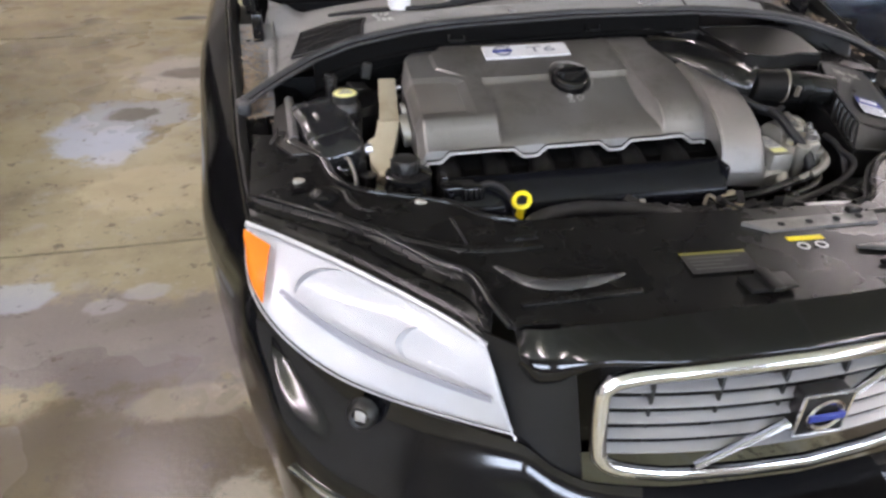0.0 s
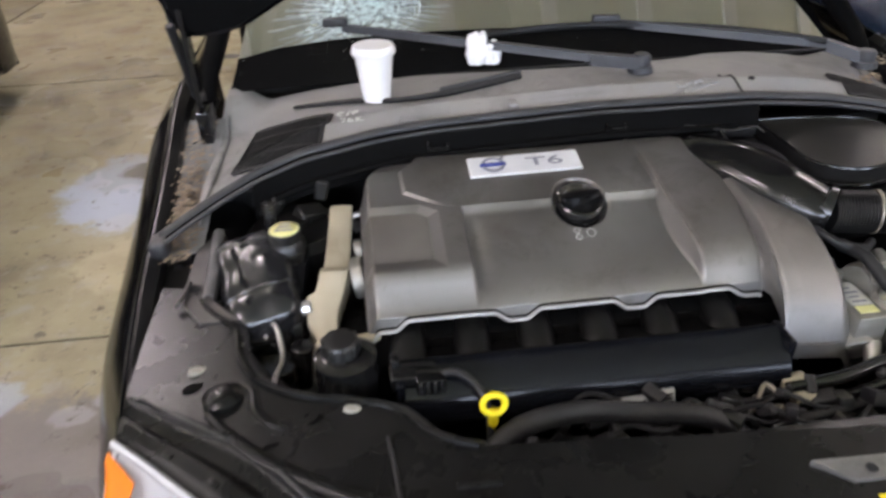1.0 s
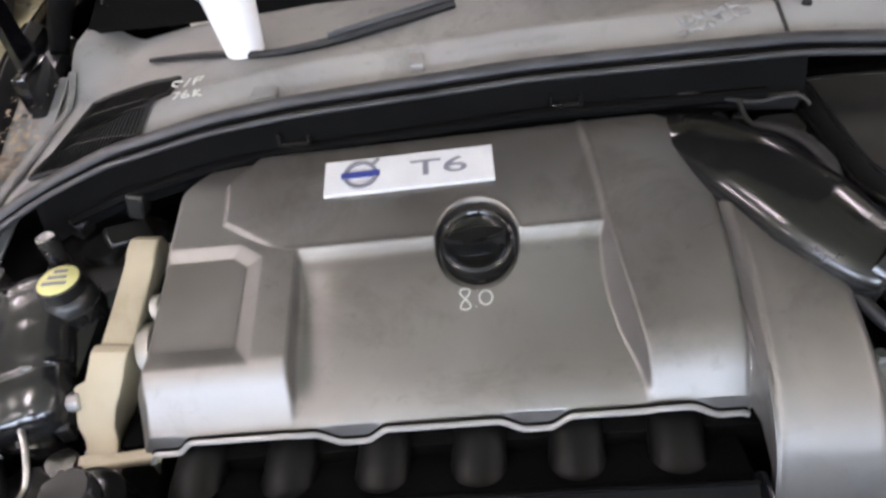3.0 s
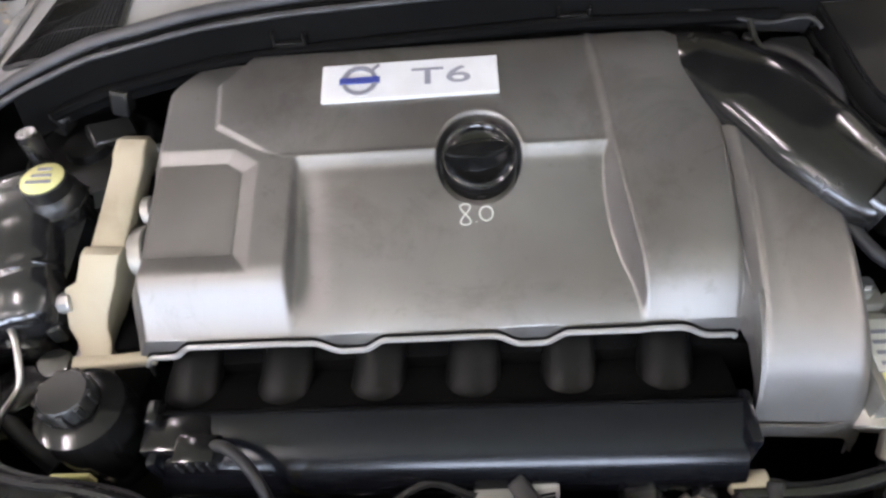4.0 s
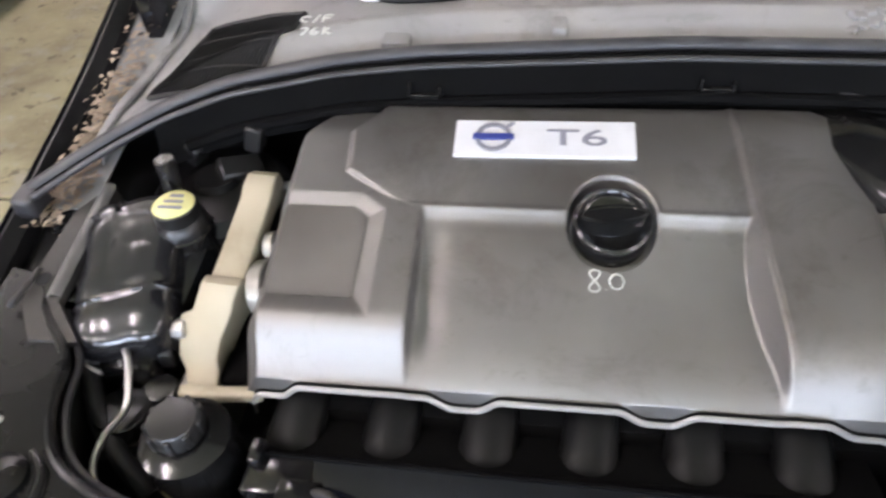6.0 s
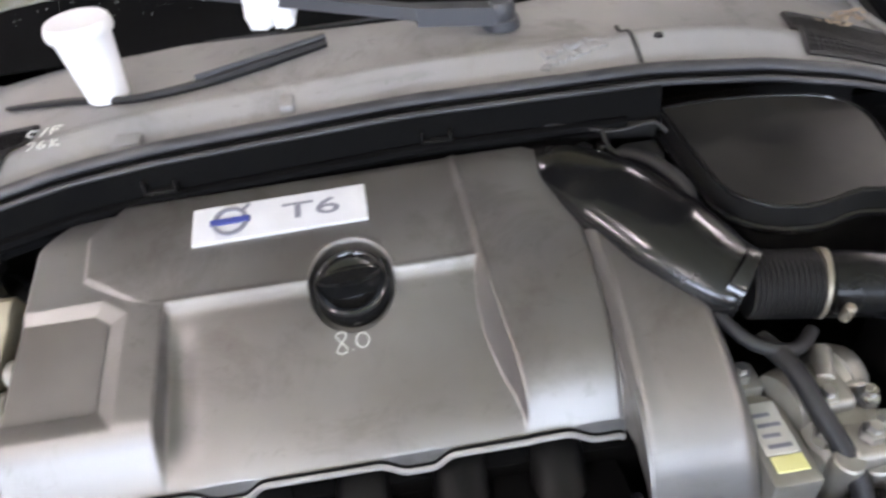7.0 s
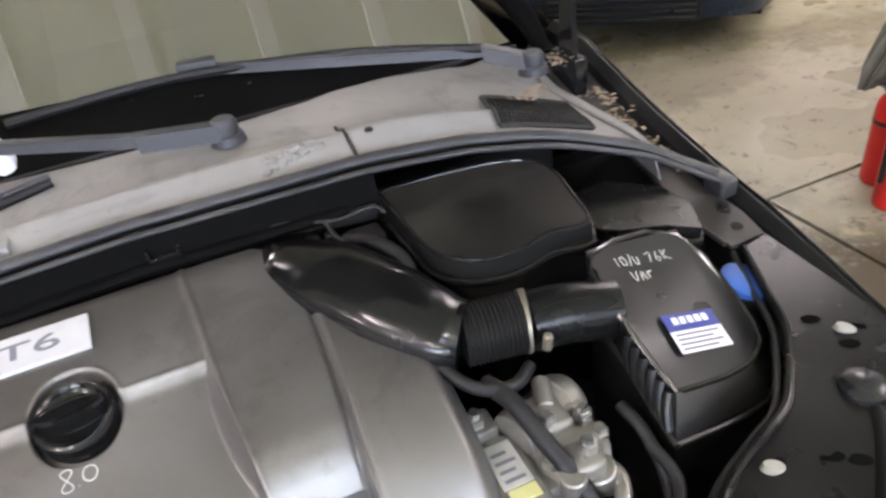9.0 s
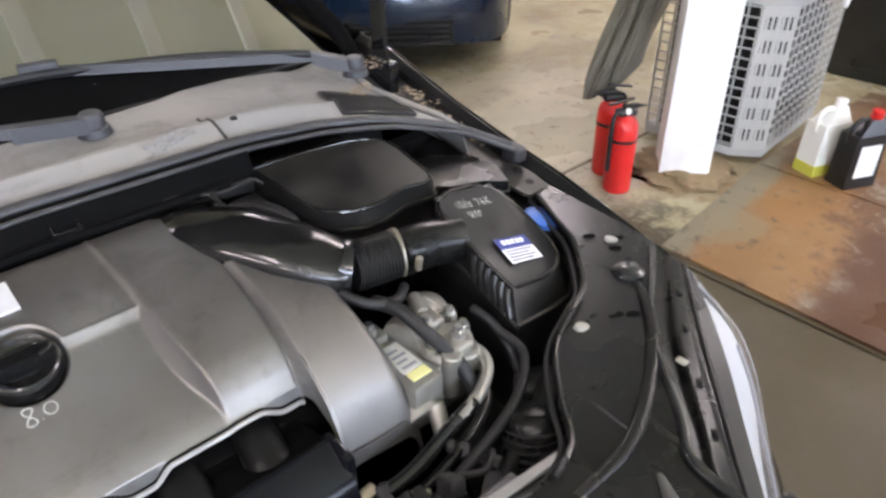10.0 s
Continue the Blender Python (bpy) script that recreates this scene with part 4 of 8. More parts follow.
for s in (-1, 1):
    # moulded filler between the headlight and the panel: a step, a trough, then the panel's lip
    def filler(u, v):
        k = round(u * 40)
        a, b = UPS[k] + Vector((-0.004, 0.006, 0.004)), PFS[k]
        p = a.lerp(Vector((b.x, b.y, panel_z(b.x, b.y) - 0.003)), v)
        w = math.sin(math.pi * u) ** 0.5
        return (CX + s * p.x, p.y, p.z + w * (0.004 * sst(0.1, 0.22, v) * sst(0.62, 0.4, v) - 0.009 * sst(0.45, 0.62, v) * sst(1.0, 0.85, v)))
    fill = part("headlight_filler", skin(filler, 40, 30, 0.003), PANEL, upper, "black moulded filler above the headlight", angle=60)
    for u in (0.22, 0.36, 0.5, 0.62):
        part("filler_tab", box(-0.009, 0.009, -0.004, 0.004, -0.003, 0.0035, 0.0015, 2, Matrix.Translation(filler(u, 0.3)) @ Euler((0, 0, radians(s * 42))).to_matrix().to_4x4()), PANEL, fill)
    part("front_bead", tube([(CX + s * x, y, panel_z(x, y) + 0.003) for x, y in ((0.84, 0.612), (0.785, 0.572), (0.66, 0.486), (0.60, 0.425), (0.54, 0.355), (0.497, 0.318), (0.484, 0.28), (0.478, 0.225), (0.462, 0.166))], [0.002, 0.004, 0.006, 0.0075, 0.008, 0.008, 0.008, 0.007, 0.005], 10, 5, 0.8), TANKM, upper, "raised glossy moulded lip")
    part("moulded_ledge", tube([(CX + s * x, y, panel_z(x, y) + 0.001) for x, y in ((0.443, 0.325), (0.40, 0.27), (0.35, 0.252), (0.29, 0.252), (0.23, 0.262))], [0.004, 0.014, 0.017, 0.014, 0.004], 10, 6, 0.4), LEDGEM, upper, "glossy curved ledge, greyed for its bright reflection")
for s in (-1, 1):
    part("curved_rib", tube([(CX + s * x, y, panel_z(x, y) + 0.002) for x, y in ((0.735, 0.566), (0.70, 0.522), (0.63, 0.462), (0.525, 0.404), (0.44, 0.376), (0.34, 0.372))], [0.006, 0.011, 0.012, 0.012, 0.010, 0.006], 10, 6, 0.55), PANEL, upper, "raised curved rib")
    part("panel_seam", tube([(CX + s * x, y, panel_z(x, y) + 0.0015) for x, y in ((0.484, 0.505), (0.478, 0.45), (0.474, 0.395))], 0.003, 8, 4, 0.5), RUBBER, upper)
    if s < 0:
        part("moulded_channel", tube([(CX + s * x, y, panel_z(x, y) + 0.001) for x, y in ((0.70, 0.625), (0.675, 0.60), (0.668, 0.565), (0.65, 0.54), (0.625, 0.525))], [0.003, 0.008, 0.010, 0.008, 0.003], 10, 5, 0.6), PANEL, upper, "dark moulded channel beside the bulb cover")
    for x, y, turn in ((0.581, 0.558, -20), (0.80, 0.668, -35)) if s > 0 else ((0.531, 0.556, 10), (0.762, 0.652, 25)):
        spot = pose(CX + s * x, y, panel_z(x, y), 8, 6, turn)
        c = part("white_clip", hull([(0.0145 * math.cos(q), 0.0085 * math.sin(q), -0.002) for q in np.linspace(0, 5.8, 14)], [(0.0125 * math.cos(q) - 0.001, 0.0066 * math.sin(q), 0.0055 - 0.0025 * math.cos(q)) for q in np.linspace(0, 5.8, 14)], 0.0015, 2), CLIPM, upper, "soiled white plastic clip", m=spot)
        part("clip_slot", box(0.006, 0.026, 0.001, 0.012, -0.002, 0.0012, 0.002, 1), MATT, c, m=spot)
    for x, y, r in ((0.642, 0.54, 0.009), (0.664, 0.524, 0.009), (0.507, 0.473, 0.009), (0.785, 0.648, 0.008), (0.775, 0.70, 0.008)) if s > 0 else ((0.764, 0.619, 0.0105), (0.584, 0.536, 0.009), (0.64, 0.50, 0.008)):
        part("panel_hole", lathe([(0, 0), (r, 0), (r * 1.1, 0.001), (0, 0.0012)], 14, pose(CX + s * x, y, panel_z(x, y) + 0.0006, 0, 0, -30 * s) @ Matrix.Diagonal((1.4, 0.8, 1, 1))), MATT, upper)
    bulb_at = (CX + s * (0.745 if s > 0 else 0.717), 0.592, panel_z(0.8, 0.6) - 0.004)
    part("bulb_cover", lathe([(0.036, 0), (0.036, 0.012), (0.030, 0.016), (0.022, 0.02), (0.0, 0.023)], 24, pose(*bulb_at) @ Matrix.Diagonal((0.8, 0.8, 0.8, 1))), PANEL if s < 0 else TANKM, upper, "glossy black bulb cover")
part("square_clip", box(0.634, 0.648, 0.407, 0.424, 0.874, panel_z(0.63, 0.41) + 0.003, 0.002), CLIPM, upper)
LBL = pose(CX - 0.05, 0.265, panel_z(0, 0.265) + 0.0008, 0, 0, -4)
part("warning_label", box(-0.062, 0.062, -0.032, 0.032, 0, 0.0008, 0, 1, LBL), COWLDARK, upper, "dark warning sticker with yellow band")
part("label_band", box(-0.062, 0.062, 0.024, 0.031, 0.0009, 0.0015, 0, 1, LBL), DIMYELLOW, upper)
part("label_text", join(*[box(-0.052, 0.045 - 0.02 * (k % 3), 0.012 - k * 0.011, 0.016 - k * 0.011, 0.0009, 0.0014, 0, 1, LBL) for k in range(4)]), FAINT, upper)
LB2 = pose(CX + 0.152, 0.30, panel_z(0, 0.3) + 0.0008, 0, 0, -3)
part("yellow_label", box(-0.036, 0.036, 0, 0.014, 0, 0.0008, 0, 1, LB2), YELLOW, upper, "small yellow warning sticker")
part("label_marks", join(*[lathe([(0.008, 0), (0.012, 0), (0.012, 0.0008), (0.008, 0.0008)], 14, LB2 @ pose(x, -0.018, 0)) for x in (-0.018, 0.018)]), SILVERLAB, upper)
latch = pose(CX, 0.19, 0.862)
part("hood_latch", join(box(-0.045, 0.045, -0.02, 0.025, 0, 0.008, 0.003, 2, latch), box(-0.012, 0.012, -0.03, 0.03, 0.006, 0.016, 0.003, 2, latch)), INNER, upper)
for a, b, y0, y1 in ((-0.43, -0.22, 0.205, 0.218), (0.24, 0.45, 0.205, 0.218), (-0.40, -0.34, 0.40, 0.415)):
    part("moulded_recess", box(CX + a, CX + b, y0, y1, 0.862, 0.869, 0.003, 2), PANEL, upper)
part("cross_bar", hull([(CX + 0.10, 0.336, 0.85), (CX + 0.33, 0.33, 0.85), (CX + 0.345, 0.366, 0.85), (CX + 0.06, 0.374, 0.85)], [(CX + 0.10, 0.338, 0.871), (CX + 0.33, 0.332, 0.871), (CX + 0.345, 0.364, 0.875), (CX + 0.06, 0.372, 0.875)], 0.004), CROSSM, upper, "dull zinc crossmember strip with holes")
for x in (0.13, 0.19, 0.25, 0.30):
    part("bar_hole", lathe([(0, 0), (0.007, 0), (0.0075, 0.001), (0, 0.0012)], 12, pose(CX + x, 0.35, 0.8742)), DARK, upper)
part("bar_block", box(CX + 0.285, CX + 0.315, 0.36, 0.376, 0.874, 0.886, 0.003), PLASTIC, upper)

# engine bay tub
part("engine_tray", box(-0.84, 0.86, 0.36, 1.2, 0.3, 0.34), INNER, car)
for x in (-0.84, 0.84):
    part("inner_wing", box(x - 0.02, x + 0.02, 0.62, 1.2, 0.3, 0.80), INNER, car)
part("firewall", join(box(-0.69, 0.69, 1.19, 1.23, 0.3, 1.0), box(-0.84, -0.69, 1.19, 1.23, 0.3, 0.93), box(0.69, 0.86, 1.19, 1.23, 0.3, 0.93)), INNER, car)
part("fan_shroud", box(-0.6, 0.62, 0.36, 0.40, 0.3, 0.84), INNER, car)
for s in (-1, 1):
    def apron(u, v):
        y = 0.62 + u * 0.56
        w, z = crest(y)
        x = w - 0.083 - 0.13 * v
        return (CX + s * x, y, z - 0.055 - 0.035 * v - 0.09 * sst(0.55, 1.0, v))
    part("inner_apron", skin(apron, 24, 10, 0.003), INNER, car, "dusty black inner fender apron")
    part("strut_tower", lathe([(0, 0.012), (0.03, 0.012), (0.032, 0.0), (0.085, -0.004), (0.1, -0.02), (0.11, -0.2)], 32, pose(CX + s * 0.63, 1.03, 0.93 if s < 0 else 0.9)), INNER, car)
AP = [(0.796, 0.862), (0.858, 0.864), (0.866, 0.92), (0.86, 0.965), (0.815, 1.0), (0.785, 0.995), (0.792, 0.90)]
plate_r = part("apron_plate", sheet(AP, lambda x, y: 0.915 + 0.14 * (y - 0.86), 0.006, 0.002), APRON, car, "dusty black apron plate beside the fender")
part("plate_hole", lathe([(0, 0), (0.0085, 0), (0.0095, 0.001), (0, 0.0012)], 16, pose(0.832, 0.893, 0.9205, 8)), DARK, plate_r)
part("plate_bolt", lathe([(0, 0.006), (0.006, 0.006), (0.007, 0.002), (0.011, 0.001), (0.011, -0.003)], 8, pose(0.845, 0.935, 0.926, 8)), PLASTIC, plate_r)
part("plate_fold", tube([(0.789, 0.868, 0.918), (0.786, 0.90, 0.922), (0.78, 0.95, 0.929), (0.779, 0.99, 0.935)], 0.004, 8, 4), APRON, plate_r)
for y in (0.80, 0.93, 1.02):
    part("apron_bolt", lathe([(0, 0.007), (0.006, 0.007), (0.007, 0.002), (0.0105, 0.001), (0.0105, -0.004)], 8, pose(CX + crest(y)[0] - 0.105, y, crest(y)[1] - 0.058)), PLASTIC, car)
part("apron_bead", tube([(CX + crest(y)[0] - 0.135, y, crest(y)[1] - 0.064) for y in (0.72, 0.8, 0.9, 1.0, 1.06)], 0.006, 8, 4), INNER, car, "pressed bead in the apron")
part("engine_block", join(box(-0.44, 0.3, 0.72, 1.07, 0.5, 0.86, 0.02), box(-0.5, 0.16, 0.66, 0.74, 0.5, 0.80, 0.015)), MATT, car)

# engine cover
def trap(x, a, b, c, d):
    """0 outside a..d, 1 between b and c, eased between."""
    return sst(a, b, x) * sst(d, c, x)


def cover_front(x):
    """Front edge of the cover in plan: the wing on the right reaches further forward."""
    return 0.731 - 0.091 * sst(0.187, 0.193, x)


FIELD = ([0.90, 0.925, 0.96, 1.0, 1.05, 1.075, 1.10], [0.985, 0.992, 1.003, 1.013, 1.0235, 1.025, 1.020])
RECESS = ([0.70, 0.725, 0.733, 0.745, 0.76, 0.80, 0.85, 0.90, 0.914, 0.921, 0.925], [0.87, 0.894, 0.902, 0.911, 0.919, 0.935, 0.954, 0.974, 0.980, 0.987, 0.992])
BLOCK = ([0.70, 0.733, 0.745, 0.757, 0.765, 0.775, 0.785, 0.80, 0.85, 0.921, 0.95, 1.0, 1.05, 1.10], [0.88, 0.903, 0.916, 0.932, 0.944, 0.955, 0.961, 0.965, 0.977, 0.992, 0.996, 1.006, 1.016, 1.010])
BODY = ([0.70, 0.731, 0.74, 0.75, 0.765, 0.785, 0.81, 0.86, 0.93, 1.0, 1.06, 1.10], [0.88, 0.902, 0.914, 0.929, 0.945, 0.958, 0.967, 0.983, 0.999, 1.015, 1.026, 1.022])
WING = ([0.63, 0.64, 0.652, 0.668, 0.69, 0.715, 0.75, 0.80, 0.86, 0.93, 1.0, 1.10], [0.80, 0.832, 0.866, 0.898, 0.923, 0.942, 0.959, 0.976, 0.991, 1.004, 1.014, 1.018])


def cover_z(x, y):
    front, back = ease(y, *RECESS), ease(y, *FIELD)
    mid = back if y > 0.925 else front
    block, body, wing = ease(y, *BLOCK), ease(y, *BODY), ease(y, *WING)
    # the recess: a steep wall against the block, hollowed along its foot
    if y <= 0.925:
        wl = sst(-0.3085, -0.3150, x)
        mid -= 0.006 * math.exp(-((x + 0.296) / 0.016) ** 2) * sst(0.74, 0.8, y) * sst(0.922, 0.86, y)
    else:
        edge = pick(y, [0.925, 0.935, 0.945, 0.975, 1.037, 1.07, 1.1], [-0.315, -0.345, -0.362, -0.408, -0.412, -0.385, -0.37])
        wl = sst(edge, edge - 0.009, x)
    # the ridge on the right with its long facet
    rlo = ease(y, [0.73, 0.745, 0.765, 0.80, 0.84, 0.875, 0.91, 0.934, 1.0, 1.1], [0.076, 0.0765, 0.072, 0.060, 0.0525, 0.051, 0.054, 0.0595, 0.053, 0.044])
    rhi = ease(y, [0.73, 0.745, 0.78, 0.81, 0.863, 0.933, 1.0, 1.1], [0.086, 0.084, 0.080, 0.0765, 0.070, 0.0645, 0.061, 0.053])
    wr = min(max((x - rlo) / (rhi - rlo), 0), 1)
    z = mid * (1 - wl) * (1 - wr) + block * wl + body * wr
    z += 0.0022 * math.exp(-((x - rhi - 0.001) / 0.004) ** 2) * sst(0.74, 0.78, y)
    z += 0.0012 * math.exp(-((y - 0.9265) / 0.003) ** 2) * (1 - wl) * (1 - wr)
    # pad sunk into the left block
    inset = min((-0.355 - x) / 0.021, (0.943 - y) / 0.016, (0.5265 - 0.596 * x - 0.803 * y) / 0.018, (y - 0.779) / 0.028, 1)
    z -= 0.008 * max(inset, 0)
    # groove, then the wing standing proud of the body
    gx = ease(y, [0.70, 0.75, 0.80, 0.86, 0.97, 1.1], [0.184, 0.1865, 0.190, 0.193, 0.1945, 0.19])
    ww = min(max((x - gx) / 0.009, 0), 1)
    z = z * (1 - ww) + wing * ww
    z += 0.0015 * math.exp(-((x - gx - 0.0105) / 0.003) ** 2) - 0.005 * math.exp(-((x - gx + 0.001) / 0.003) ** 2) * (1 - ww)
    z -= 0.11 * max(0.0, x - 0.205) * sst(0.0, 0.03, x - 0.2) + 0.045 * sst(0.287, 0.325, x) ** 2 + 0.03 * sst(-0.478, -0.5, x)
    # well round the filler cap
    d = math.hypot(x + 0.092, (y - 0.918) * 0.93)
    z -= 0.016 * sst(0.0505, 0.047, d)
    z += 0.002 * math.exp(-((d - 0.0525) / 0.0028) ** 2) * sst(-0.3, 0.6, (y - 0.918 + 0.7 * (x + 0.092)) / 0.05)
    return z


def cover_span(x):
    yf = cover_front(x)
    yb = pick(x, [-0.5, -0.48, -0.45, -0.41, 0.1, 0.15, 0.2, 0.25, 0.325], [0.97, 1.03, 1.075, 1.085, 1.092, 1.09, 1.04, 0.97, 0.88])
    return yf, yb


def scallop(x):
    """Drop of the lower lip at its notches: flat-bottomed, with sloped flanks."""
    return trap(x, -0.290, -0.258, -0.234, -0.205) + trap(x, -0.086, -0.053, -0.029, -0.002) + trap(x, 0.118, 0.156, 0.3, 0.4) + sst(-0.428, -0.454, x)


def lip_drop(x):
    return 0.004 + 0.019 * scallop(x)


CO0, CO1 = -0.497, 0.322


def cover_fn(u, v):
    x = CO0 + u * (CO1 - CO0)
    yf, yb = cover_span(x)
    if v < 0.06:
        k = v / 0.06
        drop = lip_drop(x) + 0.006 * sst(0.187, 0.193, x)
        return (x, yf - 0.004 * (1 - k), cover_z(x, yf) - drop * (1 - k))
    if v > 0.95:
        k = (v - 0.95) / 0.05
        return (x, yb + 0.006 * k, cover_z(x, yb) - 0.05 * k)
    t = (v - 0.06) / 0.89
    y = yf + (yb - yf) * t
    return (x, y, cover_z(x, y))


ecover = part("engine_cover", skin(cover_fn, 400, 260), COVER, car, "grey plastic engine cover, scuffed and dusty", angle=75)
lip_x = np.linspace(-0.490, 0.183, 180)
# bead in the lighter grey, which draws the highlight along the lip
part("cover_lip", tube([(x, cover_front(x) - 0.0065, cover_z(x, cover_front(x)) - lip_drop(x) - 0.001) for x in lip_x], 0.0038, 8, 1), COVEREDGE, ecover, "lower lip bead, paler for its highlight")
# thin black tube put in for the shade of a groove
part("lip_groove_shade", tube([(x, cover_front(x) - 0.0045, cover_z(x, cover_front(x)) - lip_drop(x) + 0.0042) for x in lip_x], 0.0017, 6, 1), MATT, ecover, "dark line above the lip")
part("cover_side", (skin(lambda u, v: (CO1 + 0.002 * v, 0.642 + u * 0.25, cover_z(CO1, 0.642 + u * 0.25) - 0.05 * v), 24, 3, 0.003)), COVER, ecover)
part("cover_side", (skin(lambda u, v: (CO0 - 0.004 * v, 0.731 + u * 0.23, cover_z(CO0, 0.731 + u * 0.23) - 0.05 * v), 24, 3, 0.003)), COVER, ecover)
part("wing_front", skin(lambda u, v: (0.194 + 0.112 * u, 0.637 - 0.001 * v + 0.02 * max(0, u - 0.6), cover_z(0.194 + 0.112 * u, 0.642) - 0.004 - 0.02 * v), 20, 4, 0.003), COVER, ecover)
part("wing_flank", skin(lambda u, v: (0.193 + 0.0008 * v, 0.640 + 0.09 * u, cover_z(0.2, 0.642 + 0.09 * u) - 0.004 - (0.02 + 0.04 * u) * v), 16, 6, 0.003), COVER, ecover)
# badge plate with its emblem and lettering
PL = Matrix.Translation((-0.173, 1.023, 1.0215)) @ Euler((radians(12.5), radians(-0.3), radians(0.4))).to_matrix().to_4x4()
def pad_fn(u, v):
    y = 0.804 + 0.122 * v
    x = -0.493 + u * (0.1155 - 1.3 * max(0, y - 0.911))
    return (x, y, cover_z(x, y) + 0.0012)


part("cover_pad", skin(pad_fn, 24, 24), PADM, ecover, "worn dark pad sunk in the cover")
plate = part("badge_plate", box(-0.11, 0.11, -0.0285, 0.0285, -0.004, 0.002, 0.001, 1, PL), SILVERLAB, ecover, "silver badge plate")
part("emblem_ring", lathe([(0.017, 0.002), (0.0225, 0.002), (0.0225, 0.0045), (0.017, 0.0045), (0.017, 0.002)], 32, PL @ pose(-0.062, 0, 0)), INK, plate)
part("emblem_bar", box(-0.087, -0.037, -0.0045, 0.0045, 0.002, 0.0052, 0.0005, 1, PL), BLUEINK, plate)
part("emblem_arrow", tube([(-0.048, 0.014, 0.003), (-0.038, 0.024, 0.003)], 0.0025, 6, 1, 0.5), INK, plate).matrix_local = PL
writing("T6", 0.036, PL @ pose(0.04, 0.0, 0.0024) @ Matrix.Diagonal((1.9, 1, 1, 1)), INK, plate, "lettering", 0.0002)
# filler cap
CAPM = Matrix.Translation((-0.092, 0.917, 0.977)) @ Euler((radians(17), 0, 0)).to_matrix().to_4x4() @ Matrix.Diagonal((0.9, 0.9, 1, 1))
cap = part("oil_filler_cap", lathe([(0, 0.010), (0.034, 0.010), (0.040, 0.0135), (0.0425, 0.018), (0.0455, 0.0195), (0.0485, 0.0175), (0.0495, 0.012), (0.0495, -0.03)], 56, CAPM), GLOSSP, ecover, "black round oil filler cap")
grip = lambda k, w, h: [(w * math.cos(q) * k, 0.021 * k * math.sin(q) * (1 if h < 0.02 else 0.42), h) for q in np.linspace(0, 2 * math.pi, 25)[:-1]]
part("cap_grip", hull(grip(1.0, 0.0435, 0.008), grip(0.97, 0.040, 0.031), 0.002, 2), GLOSSP, cap, m=CAPM @ pose(0, 0, 0, 0, 0, 5))
part("cap_grip_edge", tube([(0.041 * math.cos(q), 0.0125 * math.sin(q), 0.0305) for q in np.linspace(0, 2 * math.pi, 33)], 0.0011, 6, 1), PANEL, cap, m=CAPM @ pose(0, 0, 0, 0, 0, 5))
# marker number below the cap
slope = Matrix.Translation((-0.099, 0.852, cover_z(-0.099, 0.852) + 0.0012)) @ Euler((radians(21), 0, 0)).to_matrix().to_4x4()
eight = [(-0.55 + 0.28 * math.sin(2 * a), 0.62 * math.cos(a)) for a in np.linspace(0, 2 * math.pi, 15)]
zero = [(0.6 + 0.36 * math.sin(a), 0.42 * math.cos(a)) for a in np.linspace(0, 2 * math.pi * 1.04, 13)]
scrawl([eight, zero, [(0.02, -0.45), (0.05, -0.5)]], 0.021, slope, CHALK, ecover)

# intake runners and charge rail in front of the engine
def along(profile, xs, shift, bev=0.0):
    """A bar whose section (y, z) runs along x; shift(x) moves it in y."""
    bm = bmesh.new()
    rings = [[bm.verts.new((x, y + shift(x), z)) for y, z in profile] for x in xs]
    for a_, b_ in zip(rings, rings[1:]):
        for j in range(len(profile)):
            q = (j + 1) % len(profile)
            bm.faces.new((a_[j], a_[q], b_[q], b_[j]))
    bm.faces.new(rings[0][::-1])
    bm.faces.new(rings[-1])
    return bevel(bm, bev, 2)


manifold = part("intake_manifold", along([(0.664, 0.80), (0.664, 0.85), (0.668, 0.854), (0.69, 0.85), (0.72, 0.84), (0.72, 0.80)], (-0.462, 0.175), lambda x: 0, 0.004), MATT, car, "black plastic intake manifold")
for k in range(6):
    x = -0.437 + k * 0.1085
    part("intake_runner", tube([(x + 0.006, 0.77, 0.852), (x + 0.004, 0.74, 0.853), (x + 0.002, 0.712, 0.848), (x, 0.69, 0.838), (x, 0.68, 0.82)], [0.029, 0.030, 0.031, 0.033, 0.034], 20, 5, 0.75), RUNNERM, manifold, "black intake runner")
rail = part("charge_rail", along([(0.663, 0.864), (0.654, 0.871), (0.641, 0.869), (0.622, 0.860), (0.604, 0.846), (0.592, 0.829), (0.587, 0.81), (0.589, 0.79), (0.60, 0.775), (0.64, 0.77)], np.linspace(-0.452, 0.172, 12), lambda x: -0.012 * (x + 0.45), 0.0), RAILM, car, "black plastic rail along the engine front")
part("rail_seam", tube([(x, 0.6555 - 0.012 * (x + 0.45), 0.8722) for x in (-0.455, -0.2, 0.0, 0.172)], 0.0022, 6, 2), MATT, rail)
part("rail_end", box(0.168, 0.183, 0.60, 0.662, 0.785, 0.872, 0.006), RAILM, rail)
part("rail_end", box(-0.462, -0.448, 0.598, 0.664, 0.785, 0.868, 0.006), RAILM, rail)
sensor = part("sensor_housing", join(box(-0.47, -0.395, 0.612, 0.656, 0.845, 0.872, 0.006), box(-0.43, -0.385, 0.598, 0.63, 0.846, 0.874, 0.004), box(-0.467, -0.452, 0.64, 0.668, 0.86, 0.884, 0.004)), GLOSSP, car)
part("sensor_rib", join(*[box(-0.426 + 0.011 * k, -0.422 + 0.011 * k, 0.5965, 0.6, 0.85, 0.872, 0.001, 1) for k in range(4)]), PLASTIC, sensor)
